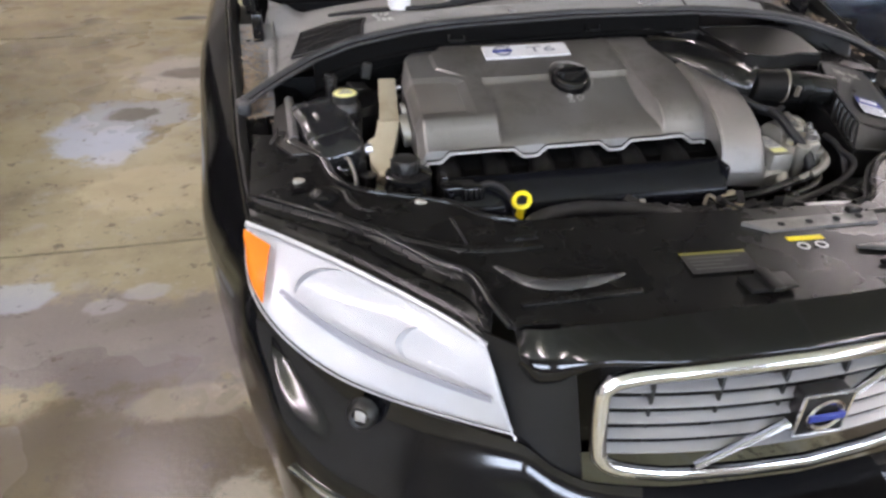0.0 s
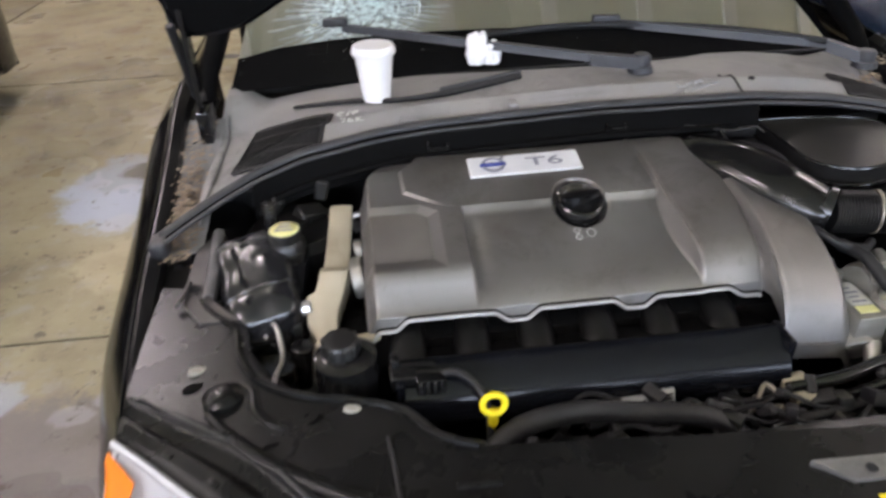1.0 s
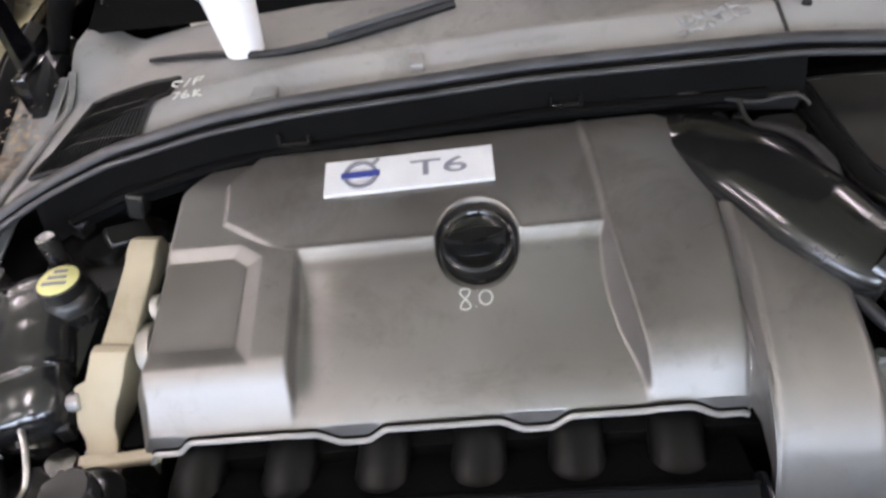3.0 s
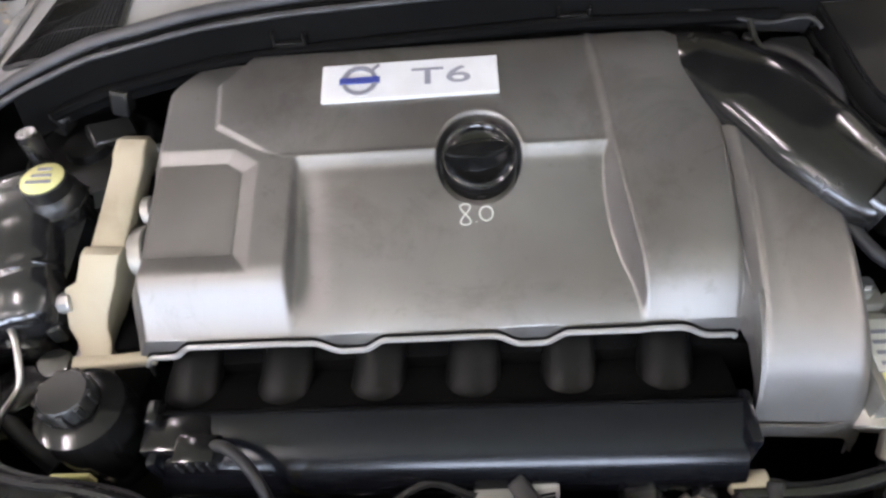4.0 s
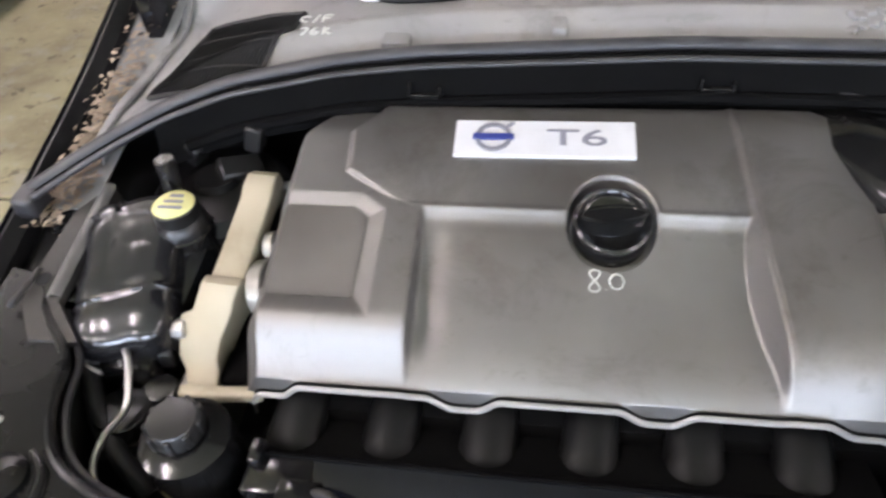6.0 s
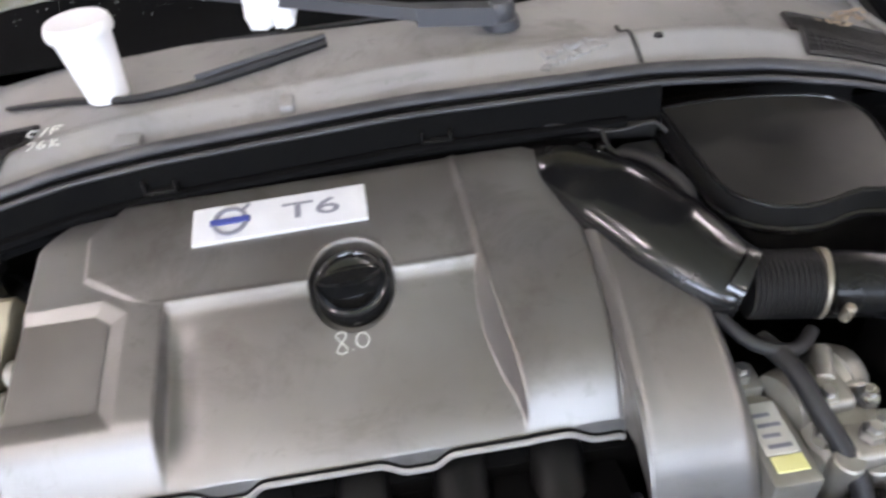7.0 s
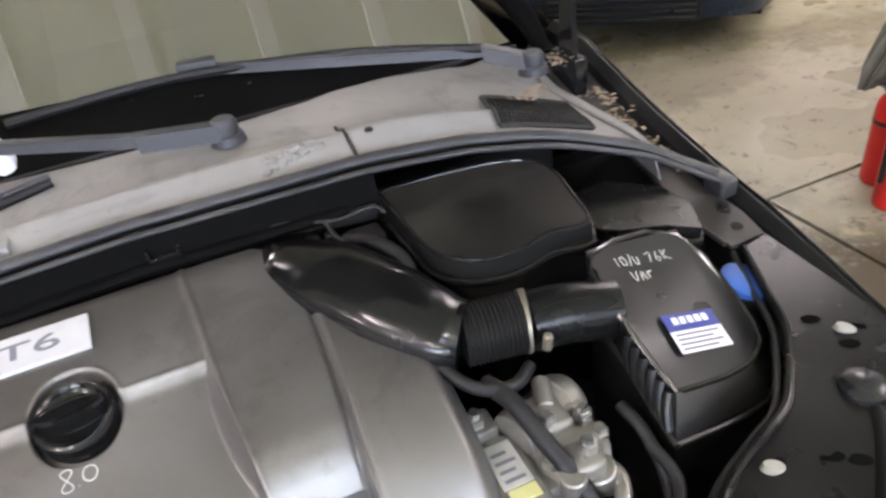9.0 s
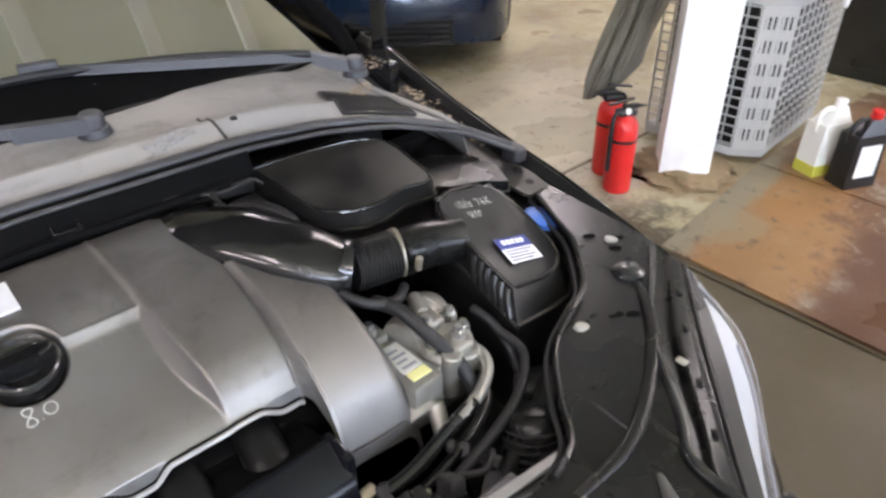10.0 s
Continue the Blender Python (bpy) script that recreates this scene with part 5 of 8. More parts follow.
part("sensor_wire", tube([(-0.39, 0.618, 0.868), (-0.372, 0.612, 0.876), (-0.348, 0.594, 0.872), (-0.33, 0.57, 0.85), (-0.325, 0.55, 0.81), (-0.33, 0.52, 0.76)], 0.0065, 10, 6), RUBBER, sensor)
dip = part("dipstick", tube([(-0.322 + 0.017 * math.cos(a), 0.543 + 0.004 * math.sin(a), 0.868 + 0.015 * math.sin(a)) for a in np.linspace(0, 2 * math.pi, 17)], 0.0052, 8, 1), YELLOW, car, "yellow dipstick with ring handle")
part("dipstick_stem", join(rod((-0.322, 0.545, 0.853), (-0.322, 0.55, 0.822), 0.008), rod((-0.322, 0.55, 0.822), (-0.322, 0.56, 0.6), 0.004, seg=8)), YELLOW, dip)
# lower hoses, lines and clutter in front of the engine
hoses = [
    ("coolant_hose", [(-0.34, 0.50, 0.80), (-0.29, 0.525, 0.83), (-0.2, 0.54, 0.835), (-0.1, 0.53, 0.83), (0.0, 0.52, 0.815), (0.06, 0.5, 0.78)], 0.017, RUBBER),
    ("vacuum_line", [(-0.25, 0.56, 0.79), (-0.1, 0.57, 0.80), (0.05, 0.56, 0.795), (0.16, 0.56, 0.8)], 0.006, RUBBER),
    ("wiring_loom", [(-0.42, 0.54, 0.77), (-0.2, 0.51, 0.775), (0.1, 0.49, 0.78), (0.3, 0.48, 0.79), (0.42, 0.53, 0.78)], 0.012, RUBBER),
    ("coolant_line", [(0.16, 0.575, 0.80), (0.25, 0.572, 0.812), (0.33, 0.585, 0.825), (0.385, 0.59, 0.838)], 0.0105, GLOSSP),
    ("pipe_bend", [(0.335, 0.586, 0.826), (0.39, 0.592, 0.84), (0.435, 0.615, 0.85), (0.45, 0.645, 0.858), (0.435, 0.668, 0.862)], 0.0098, ALU),
    ("coolant_line", [(0.17, 0.55, 0.785), (0.27, 0.552, 0.795), (0.36, 0.57, 0.81), (0.42, 0.6, 0.82), (0.44, 0.66, 0.83)], 0.0085, GLOSSP),
    ("drain_line", [(0.12, 0.52, 0.78), (0.26, 0.525, 0.80), (0.42, 0.55, 0.83), (0.5, 0.6, 0.85), (0.505, 0.66, 0.86)], 0.008, RUBBER),
    ("breather_hose", [(0.36, 0.79, 0.92), (0.372, 0.74, 0.925), (0.385, 0.69, 0.9), (0.405, 0.64, 0.86), (0.41, 0.6, 0.8)], 0.0115, RUBBER),
    ("breather_hose", [(0.505, 0.72, 0.87), (0.508, 0.68, 0.865), (0.508, 0.64, 0.84), (0.5, 0.6, 0.79)], 0.008, RUBBER),
    ("vent_hose", [(0.31, 0.82, 0.95), (0.34, 0.775, 0.935), (0.385, 0.765, 0.925), (0.42, 0.79, 0.92)], 0.008, RUBBER),
    ("fuel_line", [(0.28, 1.07, 1.0), (0.31, 1.03, 1.01), (0.335, 0.98, 1.0), (0.335, 0.95, 0.98)], 0.011, RUBBER),
    ("tank_hose", [(-0.668, 0.772, 0.885), (-0.652, 0.757, 0.89), (-0.643, 0.73, 0.875), (-0.64, 0.70, 0.86), (-0.648, 0.665, 0.86), (-0.646, 0.63, 0.855), (-0.628, 0.60, 0.84)], 0.0042, STEEL),
    ("return_hose", [(-0.72, 0.76, 0.85), (-0.68, 0.70, 0.84), (-0.64, 0.66, 0.83), (-0.6, 0.63, 0.80)], 0.012, RUBBER),
]
for name, pts, r, mat_ in hoses:
    part(name, tube(pts, r, 12, 6), mat_, car)
for x, y, z in ((0.175, 0.585, 0.805), (0.185, 0.557, 0.79)):
    part("brass_fitting", rod((x - 0.018, y, z - 0.003), (x + 0.022, y, z + 0.003), 0.012, seg=12), GOLD, car)
rnd = random.Random(5)
for k in range(26):
    x, y = rnd.uniform(-0.3, 0.3), rnd.uniform(0.47, 0.585)
    z = rnd.uniform(0.70, 0.785)
    sx, sy, sz = rnd.uniform(0.012, 0.035), rnd.uniform(0.01, 0.022), rnd.uniform(0.01, 0.03)
    part("connector", box(-sx, sx, -sy, sy, -sz, sz, 0.003, 1, pose(x, y, z, rnd.uniform(-25, 25), rnd.uniform(-25, 25), rnd.uniform(0, 90))), rnd.choice([PLASTIC, PLASTIC, RUBBER, COWLDARK, INNER]), car)
for k in range(9):
    a = Vector((rnd.uniform(-0.3, 0.2), rnd.uniform(0.48, 0.58), rnd.uniform(0.72, 0.79)))
    b = a + Vector((rnd.uniform(0.06, 0.2), rnd.uniform(-0.04, 0.04), rnd.uniform(-0.03, 0.03)))
    part("wire", tube([a, a.lerp(b, 0.4) + Vector((0, 0.01, 0.02)), b], 0.0045, 6, 5), RUBBER, car)
for x, y, z, turn, n_ in ((-0.093, 0.572, 0.803, 6, 4), (-0.045, 0.585, 0.806, 8, 3)):
    plug = part("finned_plug", box(-0.021, 0.021, -0.012, 0.012, -0.016, 0.012, 0.003, 2, pose(x, y, z, -20, 0, turn)), ACGREY, car, "soiled grey finned plug")
    for k in range(n_):
        part("plug_slot", box(-0.012, 0.016, -0.0135, 0.0, -0.011 + 0.0062 * k, -0.008 + 0.0062 * k, 0.0005, 1, pose(x, y, z, -20, 0, turn)), MATT, plug)
part("radiator", join(box(-0.36, 0.36, 0.40, 0.45, 0.35, 0.845, 0.008), box(-0.34, 0.34, 0.45, 0.475, 0.4, 0.83, 0.006)), PLASTIC, car)

# small plugs, brackets and lines low in front of the engine
rnd = random.Random(77)
for k in range(44):
    x, y = rnd.uniform(-0.28, 0.36), rnd.uniform(0.485, 0.58)
    z = rnd.uniform(0.775, 0.825) - 0.25 * max(0, 0.52 - y)
    if rnd.random() < 0.45:
        d = Vector((rnd.uniform(-1, 1), rnd.uniform(-0.4, 0.4), rnd.uniform(-0.5, 0.6))).normalized() * rnd.uniform(0.015, 0.04)
        part("fitting", rod((x, y, z), Vector((x, y, z)) + d, rnd.uniform(0.005, 0.012), seg=10), rnd.choice([RUBBER, CLAMPM, RUBBER, COWLDARK, PLASTIC]), car)
    else:
        a = rnd.uniform(0.008, 0.02)
        part("connector", box(-a, a, -a * 0.6, a * 0.6, -a * 0.6, a * 0.6, 0.003, 2, pose(x, y, z, rnd.uniform(-30, 30), rnd.uniform(-30, 30), rnd.uniform(0, 180))), rnd.choice([PLASTIC, PLASTIC, RUBBER, COWLDARK, CLAMPM, RUBBER]), car)
for k in range(12):
    a = Vector((rnd.uniform(-0.28, 0.25), rnd.uniform(0.49, 0.57), rnd.uniform(0.78, 0.825)))
    b = a + Vector((rnd.uniform(0.05, 0.16), rnd.uniform(-0.04, 0.04), rnd.uniform(-0.03, 0.02)))
    part("wire", tube([a, a.lerp(b, 0.35) + Vector((0, 0.012, 0.014)), a.lerp(b, 0.7) + Vector((0, -0.01, 0.006)), b], rnd.uniform(0.003, 0.0055), 6, 5), rnd.choice([RUBBER, RUBBER, PLASTIC, CLAMPM]), car)

# left side: expansion tank, engine mount, reservoir
TANK = Matrix.Translation((-0.684, 0.88, 0.866)) @ Euler((radians(13), radians(-6), radians(10))).to_matrix().to_4x4()


def tank_fn(u, v):
    """A blown tank: a rounded box, each face in pillows between raised moulding lines."""
    a, b = (u * 2 - 1) * math.pi, (v - 0.5) * math.pi
    f = lambda t: math.copysign(abs(t) ** 0.42, t)
    x, z, y = f(math.cos(b)) * f(math.cos(a)), f(math.cos(b)) * f(math.sin(a)), f(math.sin(b))
    px, py, pz = 0.066 * x, 0.116 * y, 0.074 * z
    px += 0.012 * sst(0.2, 0.9, y) * x
    lines = [py - 0.075 + 0.10 * px, py - 0.018 - 0.16 * px, py + 0.048 - 0.12 * px, (px + 0.012 + 0.10 * py) if z > 0 else 1.0]
    near = min(abs(q) for q in lines)
    top = sst(0.0, 0.5, z)
    lift = (0.0032 * (1 - math.exp(-(near / 0.016) ** 2)) + 0.0046 * math.exp(-(near / 0.0017) ** 2)) * (0.3 + 0.7 * top)
    d = Vector((x, y * 0.4, z)).normalized() * lift
    return tuple(TANK @ Vector((px + d.x, py + d.y, pz + d.z)))


tank_bm = skin(tank_fn, 260, 180)
bmesh.ops.remove_doubles(tank_bm, verts=tank_bm.verts, dist=0.0002)
tank = part("coolant_tank", tank_bm, TANKM, car, "glossy black coolant expansion tank", angle=80)
part("tank_shoulder", hull([(-0.645, 0.80, 0.80), (-0.60, 0.805, 0.80), (-0.585, 0.96, 0.83), (-0.63, 0.985, 0.83)], [(-0.65, 0.81, 0.905), (-0.612, 0.815, 0.89), (-0.598, 0.955, 0.925), (-0.64, 0.975, 0.935)], 0.014, 4), TANKM, tank)
part("tank_bracket", box(-0.016, 0.016, -0.012, 0.012, -0.012, 0.012, 0.005, 3, pose(-0.752, 0.832, 0.895, 10, 20, 10)), GLOSSP, tank, "moulded mounting ear")
for x in (-0.708, -0.662):
    part("spring_clip", tube([(x - 0.012, 0.772, 0.872), (x - 0.008, 0.757, 0.866), (x + 0.004, 0.752, 0.856), (x + 0.012, 0.757, 0.845), (x + 0.01, 0.77, 0.84)], 0.0026, 8, 5), STEEL, tank)
part("tank_neck", rod((-0.636, 0.931, 0.88), (-0.636, 0.931, 0.935), 0.038), GLOSSP, tank)
TC = Matrix.Translation((-0.636, 0.931, 0.93))
tcap = part("tank_cap", lathe([(0, 0.044), (0.026, 0.044), (0.029, 0.041), (0.029, 0.024), (0.034, 0.018), (0.036, 0.0), (0.036, -0.03)], 28, TC), PLASTIC, tank)
part("cap_disc", lathe([(0, 0.0475), (0.024, 0.0465), (0.027, 0.044), (0.027, 0.04)], 28, TC), CAPY, tank, "pale yellow cap disc with warning print")
part("cap_print", join(*[box(-0.016 + 0.004 * k, 0.016 - 0.003 * k, -0.012 + k * 0.011, -0.007 + k * 0.011, 0.0468, 0.0479, 0, 1, TC) for k in range(3)]), INK, tank)
part("tank_pipe", rod((-0.665, 0.985, 0.95), (-0.665, 0.99, 1.0), 0.014), GLOSSP, tank)
def loft(sections, bev=0.0, seg=3):
    """A solid through sections of as many 3D points."""
    bm = bmesh.new()
    rings = [[bm.verts.new(p) for p in sec] for sec in sections]
    n_ = len(rings[0])
    for a_, b_ in zip(rings, rings[1:]):
        for j in range(n_):
            q = (j + 1) % n_
            bm.faces.new((a_[j], a_[q], b_[q], b_[j]))
    bm.faces.new(rings[0][::-1])
    bm.faces.new(rings[-1])
    bmesh.ops.recalc_face_normals(bm, faces=bm.faces)
    return bevel(bm, bev, seg, 50)


def mount_ring(y, z, x0, x1, deep):
    return [(x0, y, z), (x1, y - 0.004, z), (x1 - 0.004, y + 0.004, z - deep), (x0 + 0.004, y + 0.004, z - deep)]


mount = part("engine_mount", loft([mount_ring(*q) for q in (
    (1.006, 0.962, -0.550, -0.513, 0.03), (0.998, 0.978, -0.551, -0.511, 0.045), (0.984, 0.985, -0.553, -0.511, 0.05), (0.965, 0.979, -0.555, -0.512, 0.042), (0.955, 0.971, -0.556, -0.513, 0.035),
    (0.90, 0.951, -0.562, -0.518, 0.035), (0.852, 0.933, -0.569, -0.523, 0.04), (0.846, 0.934, -0.571, -0.524, 0.05))], 0.004), GOLD, car, "dull gold alloy engine mount bracket", angle=25)
part("mount_foot", loft([mount_ring(*q) for q in (
    (0.852, 0.928, -0.570, -0.522, 0.05), (0.848, 0.937, -0.573, -0.522, 0.06), (0.836, 0.936, -0.575, -0.525, 0.06), (0.824, 0.925, -0.579, -0.530, 0.055), (0.814, 0.912, -0.585, -0.534, 0.05), (0.809, 0.906, -0.601, -0.537, 0.05),
    (0.79, 0.886, -0.601, -0.547, 0.05), (0.776, 0.87, -0.601, -0.550, 0.045), (0.764, 0.858, -0.592, -0.547, 0.04), (0.744, 0.85, -0.584, -0.545, 0.03))], 0.003), GOLD, mount, angle=25)
part("mount_flange", loft([[(-0.588, 0.727, 0.858), (-0.588, 0.741, 0.862), (-0.588, 0.741, 0.85), (-0.588, 0.727, 0.846)], [(-0.535, 0.725, 0.862), (-0.535, 0.739, 0.866), (-0.535, 0.739, 0.854), (-0.535, 0.725, 0.85)], [(-0.478, 0.722, 0.874), (-0.478, 0.736, 0.878), (-0.478, 0.736, 0.866), (-0.478, 0.722, 0.862)]], 0.003, 2), GOLD, mount, "thin cast flange below the bracket")
part("mount_web", box(-0.55, -0.49, 0.755, 0.84, 0.80, 0.85, 0.006), MATT, mount)
part("mount_bolt", rod((-0.618, 0.80, 0.886), (-0.592, 0.80, 0.89), 0.013, seg=8), STEEL, mount)
part("mount_bolt", rod((-0.52, 1.0, 0.95), (-0.49, 1.0, 0.955), 0.006, seg=8), STEEL, mount)
part("mount_bushing", join(rod((-0.518, 0.862, 0.898), (-0.497, 0.862, 0.902), 0.038, seg=32), rod((-0.512, 0.905, 0.93), (-0.498, 0.905, 0.932), 0.02, seg=24)), ALU, mount, "bright machined bushing")
res = part("fluid_reservoir", lathe([(0, -0.12), (0.05, -0.12), (0.056, -0.09), (0.056, -0.03), (0.05, -0.02), (0.05, -0.012), (0.054, -0.008), (0.054, 0.0), (0.04, 0.006), (0.028, 0.007)], 36, pose(-0.535, 0.655, 0.895) @ Matrix.Diagonal((0.9, 0.9, 1, 1))), GLOSSP, car, "black fluid reservoir with screw cap")
part("reservoir_cap", lathe([(0.029, 0.0), (0.029, 0.022), (0.026, 0.026), (0.0, 0.028)], 12, pose(-0.541, 0.658, 0.9)), PLASTIC, res)
for k in range(9):
    part("cap_lug", box(0.026, 0.031, -0.0035, 0.0035, 0.002, 0.024, 0.0012, 1, pose(-0.541, 0.658, 0.9, 0, 0, 40 * k)), PLASTIC, res)
part("reservoir_label", box(-0.575, -0.53, 0.598, 0.603, 0.825, 0.845, 0.001, 1), CAPY, res)
part("fluid_pump", join(rod((-0.655, 0.70, 0.76), (-0.655, 0.71, 0.845), 0.035), rod((-0.62, 0.73, 0.78), (-0.61, 0.735, 0.86), 0.02), rod((-0.69, 0.74, 0.8), (-0.66, 0.66, 0.83), 0.013), box(-0.7, -0.63, 0.75, 0.79, 0.82, 0.868, 0.008)), GLOSSP, car)
part("alternator", join(lathe([(0, 0), (0.05, 0.0), (0.055, 0.01), (0.055, 0.05), (0.04, 0.06), (0, 0.06)], 28, aim((-0.56, 0.775, 0.77), (-0.7, 0.79, 0.78)))), ALU, car)
for k, (x, y, z, a) in enumerate([(-0.7, 0.78, 0.8, 0.025), (-0.6, 1.05, 0.93, 0.03), (-0.5, 1.06, 0.9, 0.03), (-0.45, 1.1, 0.95, 0.035), (-0.66, 1.06, 0.96, 0.02), (-0.57, 1.07, 0.98, 0.02), (-0.62, 0.78, 0.86, 0.015)]):
    part("connector", box(-a, a, -a * 0.6, a * 0.6, -a * 0.7, a * 0.7, 0.003, 1, pose(x, y, z, 20 * k, 15 * k, 37 * k)), PLASTIC, car)
flange_plate = part("apron_flange", hull([(-0.762, 0.994, 0.93), (-0.752, 0.99, 0.93), (-0.750, 0.86, 0.918), (-0.752, 0.806, 0.908), (-0.704, 0.754, 0.9), (-0.768, 0.752, 0.902), (-0.80, 0.80, 0.908), (-0.806, 0.86, 0.914), (-0.80, 0.95, 0.925)], [(-0.766, 0.994, 0.944), (-0.756, 0.99, 0.944), (-0.753, 0.86, 0.928), (-0.754, 0.806, 0.918), (-0.706, 0.756, 0.908), (-0.768, 0.754, 0.911), (-0.80, 0.80, 0.918), (-0.806, 0.86, 0.924), (-0.80, 0.95, 0.936)], 0.003), APRON, car, "folded dusty flange beside the coolant tank")
part("flange_strip", skin(lambda u, v: (-0.752 - 0.02 * v - 0.004 * u, 0.812 + 0.182 * u, 0.9215 + 0.0245 * u + 0.006 * math.sin(math.pi * v)), 14, 5, 0.003), FLANGEM, flange_plate, "bright worn edge of the flange")
part("flange_hole", lathe([(0, 0), (0.0095, 0), (0.0105, 0.0012), (0, 0.0014)], 16, pose(-0.787, 0.836, 0.9245, 6)), DARK, flange_plate)
part("flange_rib", tube([(-0.812, 0.795, 0.918), (-0.806, 0.80, 0.926), (-0.80, 0.82, 0.928), (-0.798, 0.85, 0.93)], 0.004, 8, 4), APRON, flange_plate)
# right side: intake duct, bellows, air box, resonator, pump
duct = part("intake_duct", tube([(0.125, 1.105, 0.998), (0.19, 1.052, 1.002), (0.24, 0.985, 0.998), (0.29, 0.91, 0.985), (0.332, 0.855, 0.972), (0.355, 0.832, 0.966)], [0.012, 0.05, 0.066, 0.067, 0.055, 0.044], 28, 7, 0.66), GLOSSP, car, "glossy black air intake duct")
part("duct_collar", tube([(0.338, 0.846, 0.972), (0.345, 0.84, 0.969), (0.354, 0.833, 0.967)], 0.0435, 28, 3), GLOSSP, duct)
part("bellows", tube([(0.352 + 0.075 * k / 26, 0.834 - 0.012 * k / 26, 0.966 - 0.002 * k / 26) for k in range(27)], 0.0365, 28, 1, 1.0, ribs=1), PLASTIC, car, "ribbed black rubber bellows")
clamp = part("hose_clamp", tube([(0.429, 0.822, 0.964), (0.433, 0.821, 0.964), (0.436, 0.82, 0.964)], 0.0408, 30, 1), CLAMPM, car, "worn steel hose clamp")
part("clamp_screw", rod((0.436, 0.772, 0.955), (0.436, 0.768, 0.98), 0.006, seg=8), CLAMPM, clamp)
part("air_tube", tube([(0.438, 0.82, 0.962), (0.48, 0.812, 0.962), (0.52, 0.804, 0.955), (0.545, 0.8, 0.95)], 0.0385, 28, 3), PANEL, car)
abase = part("air_box", hull([(0.53, 0.64, 0.66), (0.70, 0.66, 0.66), (0.745, 0.73, 0.66), (0.735, 0.89, 0.66), (0.56, 0.86, 0.66), (0.545, 0.75, 0.66)],
                             [(0.528, 0.642, 0.868), (0.678, 0.662, 0.84), (0.752, 0.735, 0.845), (0.735, 0.90, 0.90), (0.56, 0.87, 0.92), (0.535, 0.75, 0.90)], 0.008, 2), RESM, car, "black plastic air filter box")
lid_low = [(0.526, 0.64, 0.872), (0.68, 0.66, 0.845), (0.755, 0.735, 0.852), (0.737, 0.902, 0.905), (0.558, 0.872, 0.925), (0.533, 0.75, 0.905)]
lid_top = [(0.54, 0.664, 0.922), (0.668, 0.684, 0.888), (0.726, 0.738, 0.896), (0.712, 0.888, 0.962), (0.54, 0.85, 1.012), (0.532, 0.76, 0.966)]
lid = part("air_box_lid", hull(lid_low, lid_top, 0.016, 4), PLASTIC, abase, "dull black air box lid with stickers")
part("lid_flange", hull([(x, y, z - 0.012) for x, y, z in lid_low], [(x, y, z) for x, y, z in lid_low], 0.003), PLASTIC, abase)
for k in range(6):
    f = 0.12 + k * 0.15
    a, b = Vector(lid_low[0]).lerp(Vector(lid_low[5]), f), Vector(lid_top[0]).lerp(Vector(lid_top[5]), f)
    part("lid_rib", tube([a + Vector((-0.002, 0, 0.004)), a.lerp(b, 0.5) + Vector((-0.004, 0, 0)), a.lerp(b, 0.85)], 0.006, 8, 3), RESM, abase)
def bead(name, pts, r, parent):
    """A glossy moulded edge round a lid, added to catch a highlight line."""
    return part(name, tube(list(pts) + [pts[0]], r, 8, 3), GLOSSP, parent)


mid_lid = sum((Vector(p) for p in lid_top), Vector()) / 6
bead("lid_edge", [mid_lid + (Vector(p) - mid_lid) * 0.955 + Vector((0, 0, -0.004)) for p in lid_top], 0.0045, abase)
part("lid_seam", tube([Vector(p) + Vector((0, 0, -0.004)) for p in lid_low + lid_low[:1]], 0.0045, 8, 3), RESM, abase)
# lid's own plane for its stickers
ux = (Vector(lid_top[1]) - Vector(lid_top[0])).normalized()
nz = ux.cross(Vector(lid_top[3]) - Vector(lid_top[1])).normalized()
nz = nz if nz.z > 0 else -nz
cen = sum((Vector(p) for p in lid_top), Vector()) / 6
LID = Matrix.Translation(cen + nz * 0.0035) @ Matrix((ux, nz.cross(ux), nz)).transposed().to_4x4()
def on_lid(x, y):
    """Place on the lid's plane above a point of the plan."""
    z = cen.z - ((x - cen.x) * nz.x + (y - cen.y) * nz.y) / nz.z
    m = LID.copy()
    m.translation = Vector((x, y, z)) + nz * 0.004
    return m
ST = on_lid(0.622, 0.735) @ pose(0, 0, 0, 0, 0, -6)
part("sticker_blue", box(-0.043, 0.043, 0.0, 0.024, 0, 0.0008, 0, 1, ST), BLUEINK, lid, "blue sticker band")
part("sticker_white", box(-0.043, 0.043, -0.03, 0.0, 0, 0.0008, 0, 1, ST), WHITE, lid, "white sticker with small print")
part("sticker_marks", join(*[box(-0.03 + k * 0.0125, -0.021 + k * 0.0125, 0.009, 0.019, 0.0009, 0.0014, 0, 1, ST) for k in range(5)]), WHITE, lid)
part("sticker_print", join(*[box(-0.038, 0.034 - 0.012 * (k % 2), -0.007 - k * 0.0065, -0.004 - k * 0.0065, 0.0009, 0.0014, 0, 1, ST) for k in range(4)]), INK, lid)
W1 = on_lid(0.615, 0.832) @ pose(0, 0, 0, 0, 0, -4)
